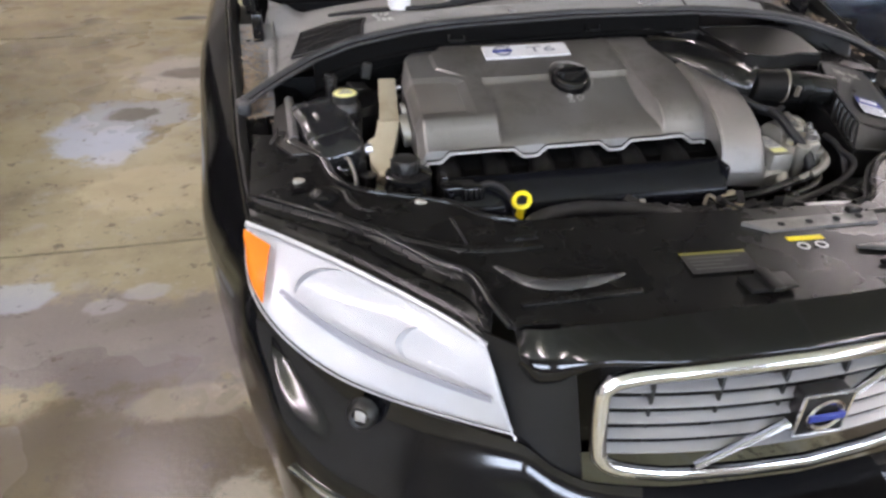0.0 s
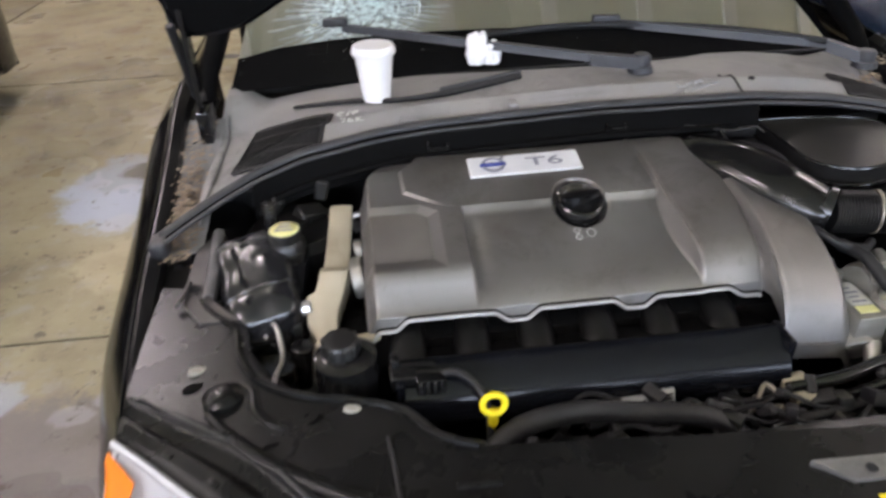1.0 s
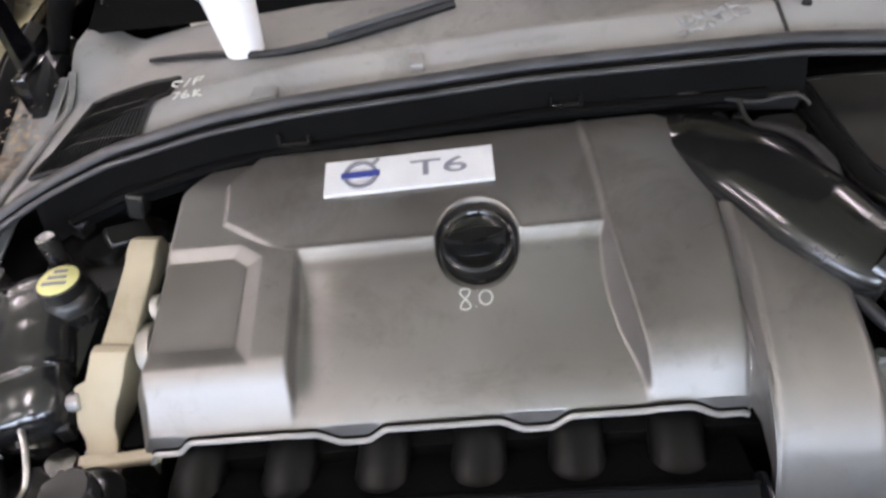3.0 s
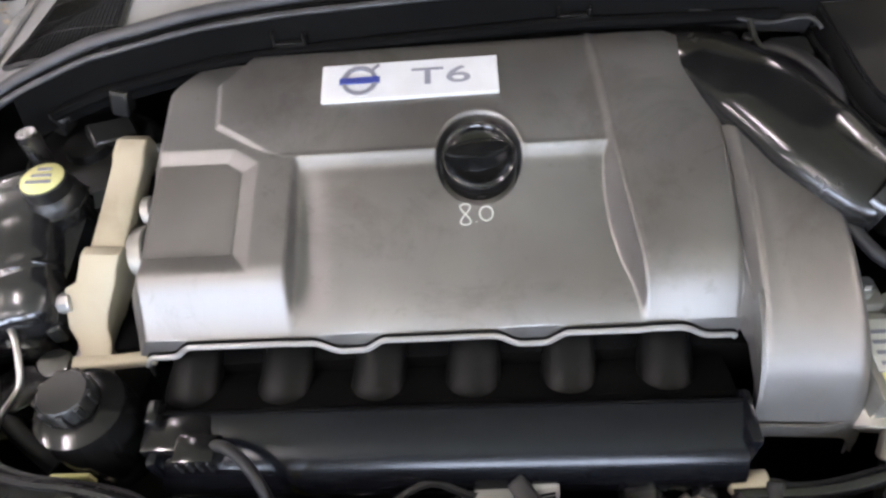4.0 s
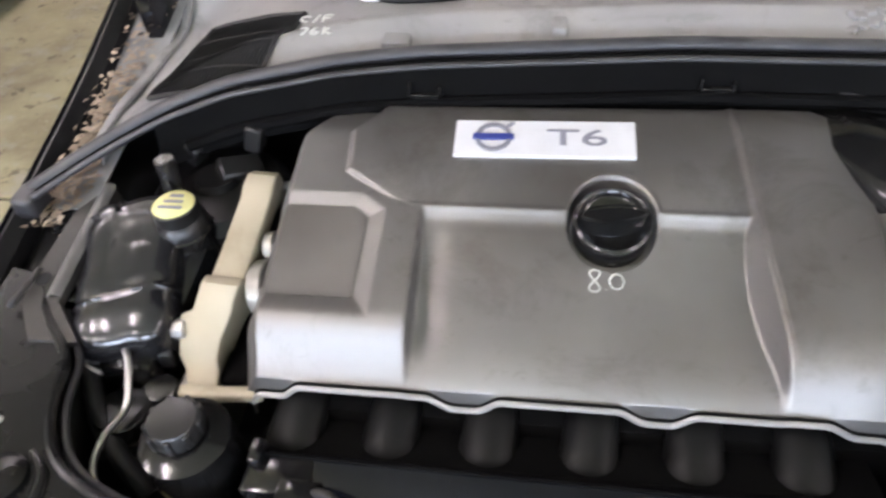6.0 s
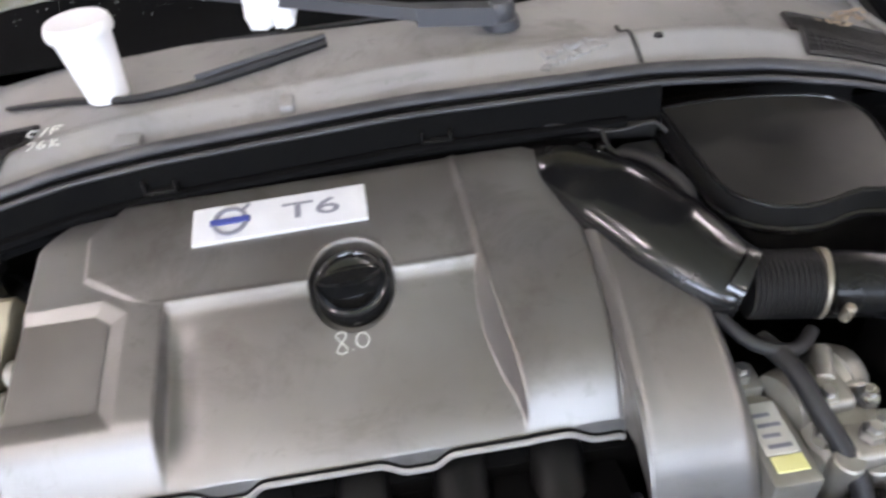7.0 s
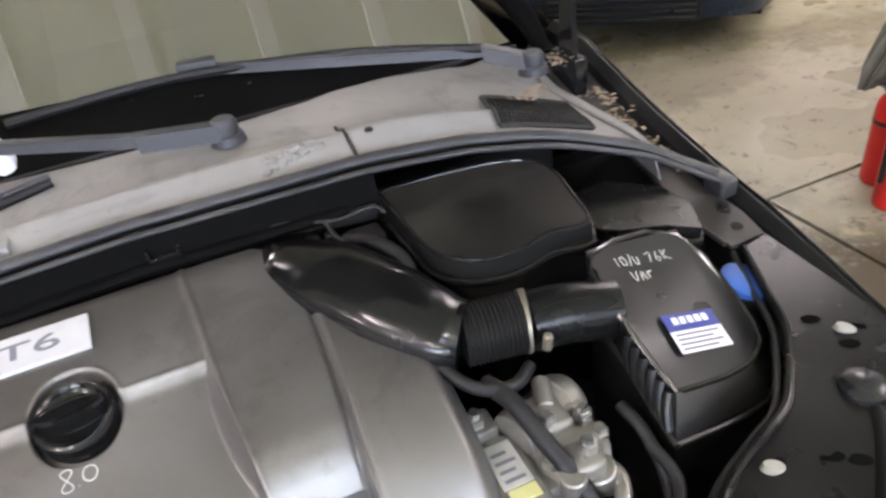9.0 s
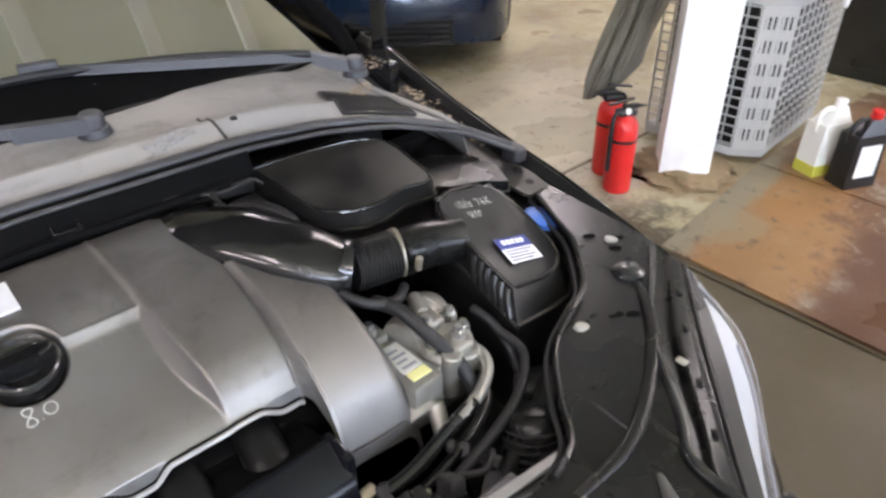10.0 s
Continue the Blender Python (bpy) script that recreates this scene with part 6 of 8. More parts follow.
strokes = [[(-3.2, 0), (-3.2, 1)], [(-2.6, 0.1), (-2.6, 0.9), (-2.1, 0.9), (-2.1, 0.1), (-2.6, 0.1)], [(-1.7, -0.1), (-1.3, 1.2)], [(-1.0, 0.9), (-1.0, 0.1), (-0.6, 0.0), (-0.5, 0.8)],
           [(0.7, 1.0), (1.3, 1.0), (0.9, 0)], [(2.2, 1.1), (1.8, 0.3), (2.1, 0.0), (2.4, 0.35), (1.9, 0.5)], [(2.9, 0), (2.9, 1.2)], [(3.6, 1.2), (2.95, 0.5), (3.7, 0)],
           [(-2.4, -0.8), (-2.1, -1.9), (-1.7, -0.8)], [(-1.4, -1.9), (-1.1, -0.9), (-0.8, -1.9)], [(-0.4, -1.0), (-0.4, -1.8)], [(-0.4, -1.1), (0.2, -1.0)]]
scrawl(strokes, 0.0135, W1, CHALK, lid)
RZ = [(0.347, 1.128), (0.352, 1.06), (0.362, 0.955), (0.385, 0.918), (0.42, 0.897), (0.469, 0.892), (0.525, 0.905), (0.584, 0.898), (0.602, 0.97), (0.61, 1.06), (0.56, 1.108), (0.43, 1.128)]
resn = part("resonator_box", hull([(x, y, 0.86) for x, y in RZ], [(0.47 + (x - 0.47) * 0.98, 1.01 + (y - 1.01) * 0.98, 1.018 + 0.07 * (y - 0.95)) for x, y in RZ], 0.011, 4), RESM, car, "dusty black plastic air resonator")
bead("resonator_edge", [(0.47 + (x - 0.47) * 0.95, 1.01 + (y - 1.01) * 0.95, 1.0165 + 0.07 * (y - 0.95)) for x, y in RZ], 0.0035, resn)
part("resonator_seam", tube([(x, y, 0.985 + 0.07 * (y - 0.95)) for x, y in RZ[:9]], 0.0055, 8, 3), GLOSSP, resn)
RW = [(0.612, 1.03), (0.612, 0.935), (0.64, 0.915), (0.70, 0.898), (0.742, 0.868), (0.772, 0.93), (0.765, 0.99), (0.70, 1.045)]
part("fuse_box", hull([(x, y, 0.8) for x, y in RW], [(x, y, 0.974 + 0.03 * (y - 0.95) - 0.06 * (x - 0.62)) for x, y in RW], 0.013, 4), PANEL, car, "black fuse box cover")
bead("fuse_box_seam", [(x, y, 0.952 + 0.03 * (y - 0.95) - 0.06 * (x - 0.62)) for x, y in RW], 0.004, car)
part("bay_bracket", hull([(0.14, 1.115, 1.015), (0.34, 1.10, 1.0), (0.345, 1.14, 1.0), (0.14, 1.145, 1.015)], [(0.14, 1.11, 1.026), (0.34, 1.095, 1.022), (0.345, 1.14, 1.03), (0.14, 1.145, 1.028)], 0.003), COWLDARK, car)
part("bracket_rod", tube([(0.178, 1.12, 1.034), (0.225, 1.108, 1.03), (0.28, 1.092, 1.024), (0.33, 1.09, 1.03), (0.346, 1.075, 1.022)], 0.003, 8, 5), COWLDARK, car, "thin black bracket rod")
part("bracket_rod", tube([(0.262, 1.096, 1.026), (0.27, 1.07, 1.008), (0.3, 1.045, 0.998)], 0.004, 8, 5), PLASTIC, car)
part("vacuum_valve", box(0.285, 0.335, 1.045, 1.085, 0.98, 1.008, 0.005), PLASTIC, car)
for x, r in ((0.235, 0.012), (0.262, 0.009)):
    part("hose_stub", rod((x, 1.083, 0.985), (x, 1.083, 1.014), r), PLASTIC, car)
blue = part("washer_filler", lathe([(0.026, -0.05), (0.026, -0.004), (0.036, 0.0), (0.037, 0.008), (0.03, 0.013), (0.0, 0.015)], 28, Matrix.Translation((0.772, 0.806, 0.892)) @ Euler((radians(10), radians(14), 0)).to_matrix().to_4x4()), BLUE, car, "blue washer fluid cap")
part("cap_tab", box(-0.02, 0.02, -0.055, -0.03, 0.004, 0.012, 0.004, 2, Matrix.Translation((0.776, 0.806, 0.892)) @ Euler((radians(8), radians(14), radians(18))).to_matrix().to_4x4()), BLUE, blue)
part("washer_neck", join(rod((0.772, 0.806, 0.74), (0.772, 0.806, 0.885), 0.03), tube([(0.765, 0.86, 0.85), (0.775, 0.9, 0.87), (0.785, 0.93, 0.86)], 0.016, 10, 4)), PLASTIC, car)
pump = part("throttle_body", box(0.36, 0.45, 0.66, 0.74, 0.76, 0.86, 0.012), ALU, car, "cast aluminium throttle body and pump")
part("pulley_cover", lathe([(0, 0), (0.04, 0), (0.045, 0.006), (0.045, 0.04), (0.036, 0.05), (0.022, 0.052), (0.02, 0.06), (0, 0.06)], 28, aim((0.425, 0.7, 0.83), (0.41, 0.68, 0.92))), ALU, pump)
part("throttle_barrel", lathe([(0, 0), (0.034, 0), (0.036, 0.01), (0.036, 0.018), (0.033, 0.02), (0.033, 0.075), (0.036, 0.077), (0.036, 0.09), (0.03, 0.1), (0, 0.1)], 24, aim((0.365, 0.735, 0.87), (0.46, 0.765, 0.872))), ALU, pump)
for a, b, q in (((0.40, 0.66, 0.8), (0.395, 0.65, 0.885), 0.016), ((0.45, 0.66, 0.80), (0.43, 0.655, 0.87), 0.02), ((0.41, 0.735, 0.9), (0.425, 0.775, 0.905), 0.012)):
    part("cast_boss", rod(a, b, q), ALU, pump)
for x0, x1, y0, y1, z0, z1 in ((0.385, 0.46, 0.725, 0.775, 0.84, 0.895), (0.375, 0.43, 0.70, 0.76, 0.885, 0.906), (0.40, 0.44, 0.645, 0.69, 0.86, 0.889)):
    part("cast_block", box(x0, x1, y0, y1, z0, z1, 0.008, 3), ALU, pump)
for x, y, z in ((0.40, 0.715, 0.905), (0.445, 0.71, 0.9), (0.425, 0.668, 0.9), (0.385, 0.68, 0.885), (0.331, 0.768, 0.895), (0.455, 0.69, 0.88)):
    part("bolt", lathe([(0, 0.011), (0.007, 0.011), (0.008, 0.003), (0.012, 0.002), (0.012, -0.01)], 6, pose(x, y, z)), STEEL, pump)
part("pump_label", box(0.322, 0.36, 0.675, 0.74, 0.87, 0.872, 0.0008, 1, pose(0, 0, 0)), LABELD, car, "soiled white part label")
part("label_print", join(*[box(0.328, 0.354 - 0.006 * (k % 2), 0.682 + 0.013 * k, 0.687 + 0.013 * k, 0.872, 0.8724, 0, 1) for k in range(4)]), INK, car)
part("label_yellow", box(0.325, 0.36, 0.655, 0.674, 0.868, 0.871, 0.0008, 1), CAPY, car)
part("pump_body", join(rod((0.33, 0.64, 0.80), (0.345, 0.76, 0.845), 0.03), rod((0.34, 0.61, 0.79), (0.35, 0.64, 0.82), 0.014), box(0.315, 0.37, 0.64, 0.75, 0.80, 0.869, 0.006), box(0.315, 0.355, 0.75, 0.79, 0.83, 0.885, 0.006)), ALU, car)
cupp = part("ribbed_hose", lathe([(0.03, -0.06), (0.043, -0.05), (0.046, -0.03), (0.047, 0.0), (0.045, 0.018), (0.038, 0.03), (0.024, 0.036), (0.0, 0.037)], 32, pose(0.435, 0.518, 0.80, -18, 12, 0)), PANEL, car, "black rubber hose end")
for k in range(5):
    part("hose_rib", lathe([(0.046, -0.002), (0.0485, 0), (0.046, 0.002)], 32, pose(0.435, 0.518, 0.80, -18, 12, 0) @ pose(0, 0, -0.042 + 0.013 * k)), RUBBER, cupp)
part("steering_pump_hose", tube([(0.50, 0.6, 0.78), (0.52, 0.56, 0.80), (0.50, 0.53, 0.81), (0.46, 0.52, 0.80)], 0.032, 16, 5), PLASTIC, car)
part("right_clutter", join(box(0.40, 0.50, 0.44, 0.50, 0.70, 0.80, 0.01), box(0.42, 0.46, 0.50, 0.56, 0.72, 0.78, 0.008), rod((0.46, 0.46, 0.8), (0.38, 0.45, 0.80), 0.014)), PLASTIC, car)
part("alloy_strip", box(0.0, 0.14, -0.008, 0.008, 0, 0.006, 0.002, 1, Matrix.Translation((0.265, 0.447, 0.846)) @ Euler((0, 0, radians(-5))).to_matrix().to_4x4()), SLAT, car)

# ---------------------------------------------------------------- cowl, windscreen, wipers, hood
SX = [-0.868, -0.80, -0.75, -0.68, -0.6, -0.45, -0.33, 0.0, 0.35, 0.5, 0.62, 0.695, 0.77, 0.823, 0.86]
SY = [0.966, 1.018, 1.05, 1.085, 1.112, 1.136, 1.146, 1.160, 1.150, 1.134, 1.108, 1.08, 1.042, 0.998, 0.965]
SZ = [0.946, 0.972, 0.990, 1.012, 1.030, 1.05, 1.057, 1.064, 1.064, 1.055, 1.040, 1.022, 1.0, 0.974, 0.955]


def seal_at(x):
    return pick(x, SX, SY), pick(x, SX, SZ)


def cowl_back(x):
    return pick(x, [-0.8, -0.6, -0.3, 0.0, 0.1, 0.2, 0.35, 0.5, 0.6, 0.8], [1.585, 1.535, 1.495, 1.455, 1.45, 1.455, 1.475, 1.50, 1.51, 1.55])


def cowl_z(x, y):
    ys, zs = seal_at(x)
    d = y - ys
    mid = sst(0.78, 0.5, abs(x))
    z = zs + pick(d, [0, 0.03, 0.06, 0.085, 0.10, 0.13, 0.2, 0.28, 0.34, 0.5], [0.0, 0.004, 0.016, 0.024, 0.022, 0.006, 0.008, 0.004, 0.002, 0.0]) * (0.25 + 0.75 * mid)
    z += (0.07 if x < 0 else 0.035) * sst(0.69 if x < 0 else 0.66, 0.80, abs(x)) * sst(1.36, 1.5, y)
    if x > 0.33:
        z += 0.006 * sst(0.33, 0.4, x) * sst(0.05, 0.12, d)
    return z


def cowl_fn(u, v):
    x = -0.80 + u * 1.615
    ys, zs = seal_at(x)
    yb = cowl_back(x)
    y = ys + 0.012 + (yb - ys - 0.012) * v
    z = cowl_z(x, y)
    if v > 0.985:
        z -= 0.03
    return (x, y, z)


cowl = part("cowl_panel", skin(cowl_fn, 130, 70, 0.003), COWL, car, "dusty grey plastic cowl panel under the windscreen")
# black slab added so that the gap behind the cowl looks unlit
part("cowl_gap_backing", box(-0.82, 0.84, 1.40, 1.56, 0.90, 0.94), DARK, car)
for s in (-1, 1):
    part("cowl_side_wall", skin(lambda u, v: (s * (0.803 + 0.02 * v), 1.06 + u * 0.42, cowl_z(s * 0.79, 1.06 + u * 0.42) - 0.004 - 0.06 * v), 20, 3, 0.003), COWL, cowl)
    part("cowl_rim", tube([(s * 0.797, y, cowl_z(s * 0.79, y) + 0.004) for y in (1.05, 1.12, 1.2, 1.28, 1.36, 1.43)], [0.006, 0.009, 0.010, 0.010, 0.010, 0.008], 8, 5, 0.5), COWL, cowl, "pale dusty edge of the cowl")
seal_pts = [(x, *seal_at(x)) for x in np.linspace(-0.868, 0.858, 40)]
seal = part("weatherstrip", tube([(x, y + 0.006, z + 0.008) for x, y, z in seal_pts], 0.0105, 12, 2), SEALM, car, "black rubber weatherstrip along the cowl")
# middle strip is black to give the shaded groove between the beads
for dy, up, r in ((-0.012, 0.003, 0.0055), (-0.024, 0.004, 0.0048), (0.021, 0.006, 0.0045)):
    part("weatherstrip_lip", tube([(x, y + dy, z + up) for x, y, z in seal_pts], r, 10, 2), SEALM if dy != -0.012 else MATT, seal)
for x, y, z in (seal_pts[0], seal_pts[-1]):
    part("seal_end", box(x - 0.017, x + 0.017, y - 0.028, y + 0.018, z - 0.02, z + 0.015, 0.009, 3), SEALM, seal)
part("firewall_lip", skin(lambda u, v: (-0.70 + u * 1.05, pick(-0.70 + u * 1.05, SX, SY) - 0.026 - 0.018 * v, pick(-0.70 + u * 1.05, SX, SZ) + 0.002 - 0.06 * v), 50, 4, 0.004), MATT, car, "dark firewall edge below the weatherstrip")
part("firewall_loom", tube([(x, seal_at(x)[0] - 0.046, seal_at(x)[1] - 0.038) for x in np.linspace(-0.66, 0.3, 14)], 0.009, 8, 3), MATT, car)
for x in (-0.332, 0.04):
    y, z = seal_at(x)
    part("seal_clip", join(box(x - 0.022, x + 0.022, y - 0.048, y - 0.04, z - 0.03, z - 0.024, 0.001, 1), box(x - 0.022, x - 0.018, y - 0.048, y - 0.038, z - 0.03, z - 0.01, 0.001, 1), box(x + 0.018, x + 0.022, y - 0.048, y - 0.038, z - 0.03, z - 0.016, 0.001, 1)), PANEL, car)


def vent(cx, cy, w, h, turn, nx, ny, label):
    """A slatted vent that follows the cowl's curve."""
    c, q = math.cos(radians(turn)), math.sin(radians(turn))

    def at(a, b, up):
        x, y = cx + a * c - b * q, cy + a * q + b * c
        return (x, y, cowl_z(x, y) + up)

    def strip(p0, p1, r, up):
        return tube([at(p0[0] + (p1[0] - p0[0]) * k / 12, p0[1] + (p1[1] - p0[1]) * k / 12, up) for k in range(13)], r, 4, 1)
    v = part("air_vent", skin(lambda a, b: at((a - 0.5) * w, (b - 0.5) * h, 0.0035), 20, 20, 0.002), DARK, car, label)
    box4 = [(-w / 2, -h / 2), (w / 2, -h / 2), (w / 2, h / 2), (-w / 2, h / 2)]
    for k in range(4):
        part("vent_frame", strip(box4[k], box4[(k + 1) % 4], 0.0042, 0.004), COWLDARK, v)
    for k in range(nx):
        x = -w / 2 + (k + 1) * w / (nx + 1)
        part("vent_slat", strip((x, -h / 2), (x, h / 2), 0.0011, 0.0046), INNER, v)
    for k in range(ny):
        y = -h / 2 + (k + 1) * h / (ny + 1)
        part("vent_slat", strip((-w / 2, y), (w / 2, y), 0.0011, 0.0045), INNER, v)
    return v


vent(-0.647, 1.212, 0.174, 0.198, -9, 26, 3, "black slatted cabin air intake vent")
vent(0.672, 1.212, 0.158, 0.132, -12, 18, 13, "black mesh air vent with dry leaves on it")
CM = Matrix.Translation((-0.505, 1.215, cowl_z(-0.505, 1.215) + 0.0022)) @ Euler((radians(6), 0, radians(4))).to_matrix().to_4x4()
scrawl([[(-0.6, 1.6), (-1.3, 1.7), (-1.5, 1.1), (-0.9, 0.8)], [(-0.3, 0.7), (0.2, 1.9)], [(0.6, 0.8), (0.7, 1.8), (1.5, 1.85)], [(0.6, 1.35), (1.3, 1.4)],
        [(-1.3, -0.2), (-0.6, -0.2), (-1.1, -1.2)], [(0.1, -0.1), (-0.3, -0.8), (0.1, -1.2), (0.4, -0.85), (-0.2, -0.65)], [(0.9, -0.1), (0.9, -1.2)], [(1.6, -0.1), (0.95, -0.7), (1.7, -1.2)]], 0.0155, CM, CHALK, cowl, r=0.0019)
part("cowl_joint", join(tube([(0.345, y, cowl_z(0.345, y) + 0.001) for y in np.linspace(1.18, 1.30, 8)], 0.003, 6, 1)), COWLDARK, cowl)
part("cowl_nozzle", lathe([(0, 0.004), (0.006, 0.004), (0.007, 0), (0.0, -0.002)], 12, pose(0.381, 1.222, cowl_z(0.381, 1.222) + 0.002)), DARK, cowl)
for x0, x1, y0, y1 in ((-0.168, -0.148, 1.19, 1.235), (-0.40, -0.36, 1.17, 1.205)):
    part("cowl_notch", box(x0, x1, y0, y1, cowl_z(x0, y0) - 0.01, cowl_z(x1, (y0 + y1) / 2) + 0.004, 0.003), COWL, cowl)
rnd = random.Random(31)
for k in range(16):
    x, y = 0.215 + 0.012 * (k % 8) + rnd.uniform(-0.004, 0.004), 1.203 + 0.016 * (k // 8) + 0.03 * ((k % 8) / 8) + rnd.uniform(-0.003, 0.003)
    part("worn_clip", box(-0.007, 0.007, -0.008, 0.008, -0.004, rnd.uniform(0.001, 0.005), 0.0025, 2, pose(x, y, cowl_z(x, y), rnd.uniform(-15, 15), rnd.uniform(-15, 15), rnd.uniform(-40, 40))), COWL, cowl)

# windscreen
def screen(u, v):
    x = (u * 2 - 1) * (0.80 - 0.16 * v)
    y0 = 1.49 + 0.05 * (abs(x) / 0.8) ** 2
    y = y0 + v * 0.86
    return (CX + x, y, 1.056 + v * 0.47 + 0.015 * math.sin(math.pi * v) - 0.02 * (abs(x) / 0.8) ** 2)


glass = part("windscreen", skin(screen, 50, 30), GLASS, car, "cracked laminated windscreen with broken corner")
glass.visible_shadow = False
def border(u, v):
    x, y, z = screen(u, v * pick(screen(u, 0)[0], [-0.79, -0.7, -0.55, -0.35, -0.15, 0.2, 0.5, 0.74], [0.10, 0.125, 0.14, 0.145, 0.14, 0.125, 0.09, 0.015]))
    return (x, y - 0.012 * (1 - v), z + 0.003)


# matt black laid over the glass in place of the dark recess there
part("screen_border", skin(border, 60, 6, 0.002), MATT, glass, "black band over the dark foot of the windscreen")
part("crushed_patch", skin(lambda u, v: (screen(0.05 + 0.4 * u, 0.02 + 0.55 * v)[0], screen(0.05 + 0.4 * u, 0.02 + 0.55 * v)[1], screen(0.05 + 0.4 * u, 0.02 + 0.55 * v)[2] + 0.0015), 30, 30), CRUSH, glass, "pale crushed glass round the blow")
part("screen_trim", tube([(screen(u, 0.0)[0], screen(u, 0)[1] - 0.006, screen(u, 0)[2] + 0.003) for u in np.linspace(0.3, 1, 20)], 0.0055, 8, 2), RUBBER, glass)
rnd = random.Random(11)


def on_glass(p, q, c=(0.205, 0.235)):
    u, v = c[0] + p / 1.6, c[1] + q / 1.0
    x, y, z = screen(min(max(u, 0.01), 0.99), min(max(v, 0.005), 0.98))
    return Vector((x, y, z + 0.0022))


lines = []
for k in range(120):
    a = 2 * math.pi * k / 120 + rnd.uniform(-0.06, 0.06)
    r0 = rnd.uniform(0.02, 0.12) if k % 2 else rnd.uniform(0.08, 0.2)
    r1 = r0 + rnd.uniform(0.025, 0.09) * (1.6 if math.cos(a) < 0 else 1.0)
    pts, off = [], 0
    for j in range(6):
        r = r0 + (r1 - r0) * j / 5
        off += rnd.uniform(-0.02, 0.02)
        pts.append(on_glass(r * math.cos(a + off), 0.75 * r * math.sin(a + off)))
    lines.append(tube(pts, rnd.uniform(0.0006, 0.0015), 4, 1, 0.4))
for ring in range(8):
    r = 0.05 + ring * 0.014
    for seg_ in range(10):
        if rnd.random() < 0.5:
            a0 = 2 * math.pi * seg_ / 10 + rnd.uniform(-0.2, 0.2)
            pts = [on_glass((r + rnd.uniform(-0.004, 0.004)) * math.cos(a0 + 0.14 * j), 0.75 * (r + rnd.uniform(-0.004, 0.004)) * math.sin(a0 + 0.14 * j)) for j in range(6)]
            lines.append(tube(pts, rnd.uniform(0.0005, 0.0012), 4, 1, 0.4))
part("crack", join(*lines), CRACK, glass, "web of white cracks")
flakes = bmesh.new()
for k in range(7600):
    r, a = abs(rnd.gauss(0, 0.075 if k % 4 else 0.19)), rnd.uniform(0, 2 * math.pi)
    c = on_glass(r * math.cos(a) * (1.1 if k % 4 else 1.8), 0.75 * r * math.sin(a)) + Vector((0, 0, 0.0035))
    s_ = rnd.uniform(0.001, 0.0034)
    vs = [flakes.verts.new(c + Vector((s_ * rnd.uniform(-1, 1), s_ * rnd.uniform(-1, 1), 0.0006 + s_ * rnd.uniform(-0.1, 0.3)))) for _ in range(3)]
    flakes.faces.new(vs)
part("glass_splinter_scatter", flakes, CRACK, glass, "crushed glass at the impact")
# dashboard under the glass, pillars, roof
part("dashboard", skin(lambda u, v: (CX + (u * 2 - 1) * 0.74, 1.60 + v * 0.62, 1.02 + 0.1 * math.sin(math.pi * v * 0.9)), 20, 10, 0.02), COWLDARK, car, "dark dashboard behind the windscreen")
part("cabin", join(box(-0.78, 0.80, 2.2, 2.24, 0.4, 1.02), box(-0.9, 0.92, 2.45, 2.5, 0.3, 1.5)), COWLDARK, car)
for s in (-1, 1):
    part("pillar", tube([(CX + s * 0.852, 1.50, 1.02), (CX + s * 0.85, 1.56, 1.07), (CX + s * 0.835, 1.64, 1.125), (CX + s * 0.76, 2.0, 1.36), (CX + s * 0.69, 2.4, 1.54)], [0.016, 0.022, 0.026, 0.03, 0.03], 12, 6), MATT, car, "black windscreen pillar")
part("roof", skin(lambda u, v: (CX + (u * 2 - 1) * 0.66, 2.38 + v * 1.9, 1.54 + 0.03 * math.sin(math.pi * u) + 0.05 * math.sin(math.pi * v)), 16, 12, 0.01), PAINT, car)
part("body_rear", box(CX - 0.9, CX + 0.9, 2.5, 4.75, 0.25, 1.02, 0.06, 3), PAINT, car)

# hood, raised on its hinges
HA = radians(74)


def hood_place(x, f):
    """x across, f metres forward of the hinge line."""
    crown = 0.045 * (1 - (x / 0.9) ** 2)
    y = 1.43 - f * math.cos(HA) + crown * math.sin(HA)
    z = 1.255 + f * math.sin(HA) + crown * math.cos(HA)
    return y, z


def hood_fn(u, v):
    t = u * 2 - 1
    f0 = pick(abs(t), [0, 0.3, 0.46, 0.6, 0.72, 0.82, 0.9, 0.96, 1.0], [0.2, 0.14, 0.085, 0.05, 0.005, -0.045, -0.06, -0.055, -0.02])
    f = f0 + v * (1.12 - f0 + 0.08 * (1 - t * t))
    wide = 0.885 + 0.02 * sst(0, 0.1, f) - 0.12 * sst(0.5, 1.15, f)
    x = t * wide
    y, z = hood_place(x, f)
    return (CX + x, y, z)


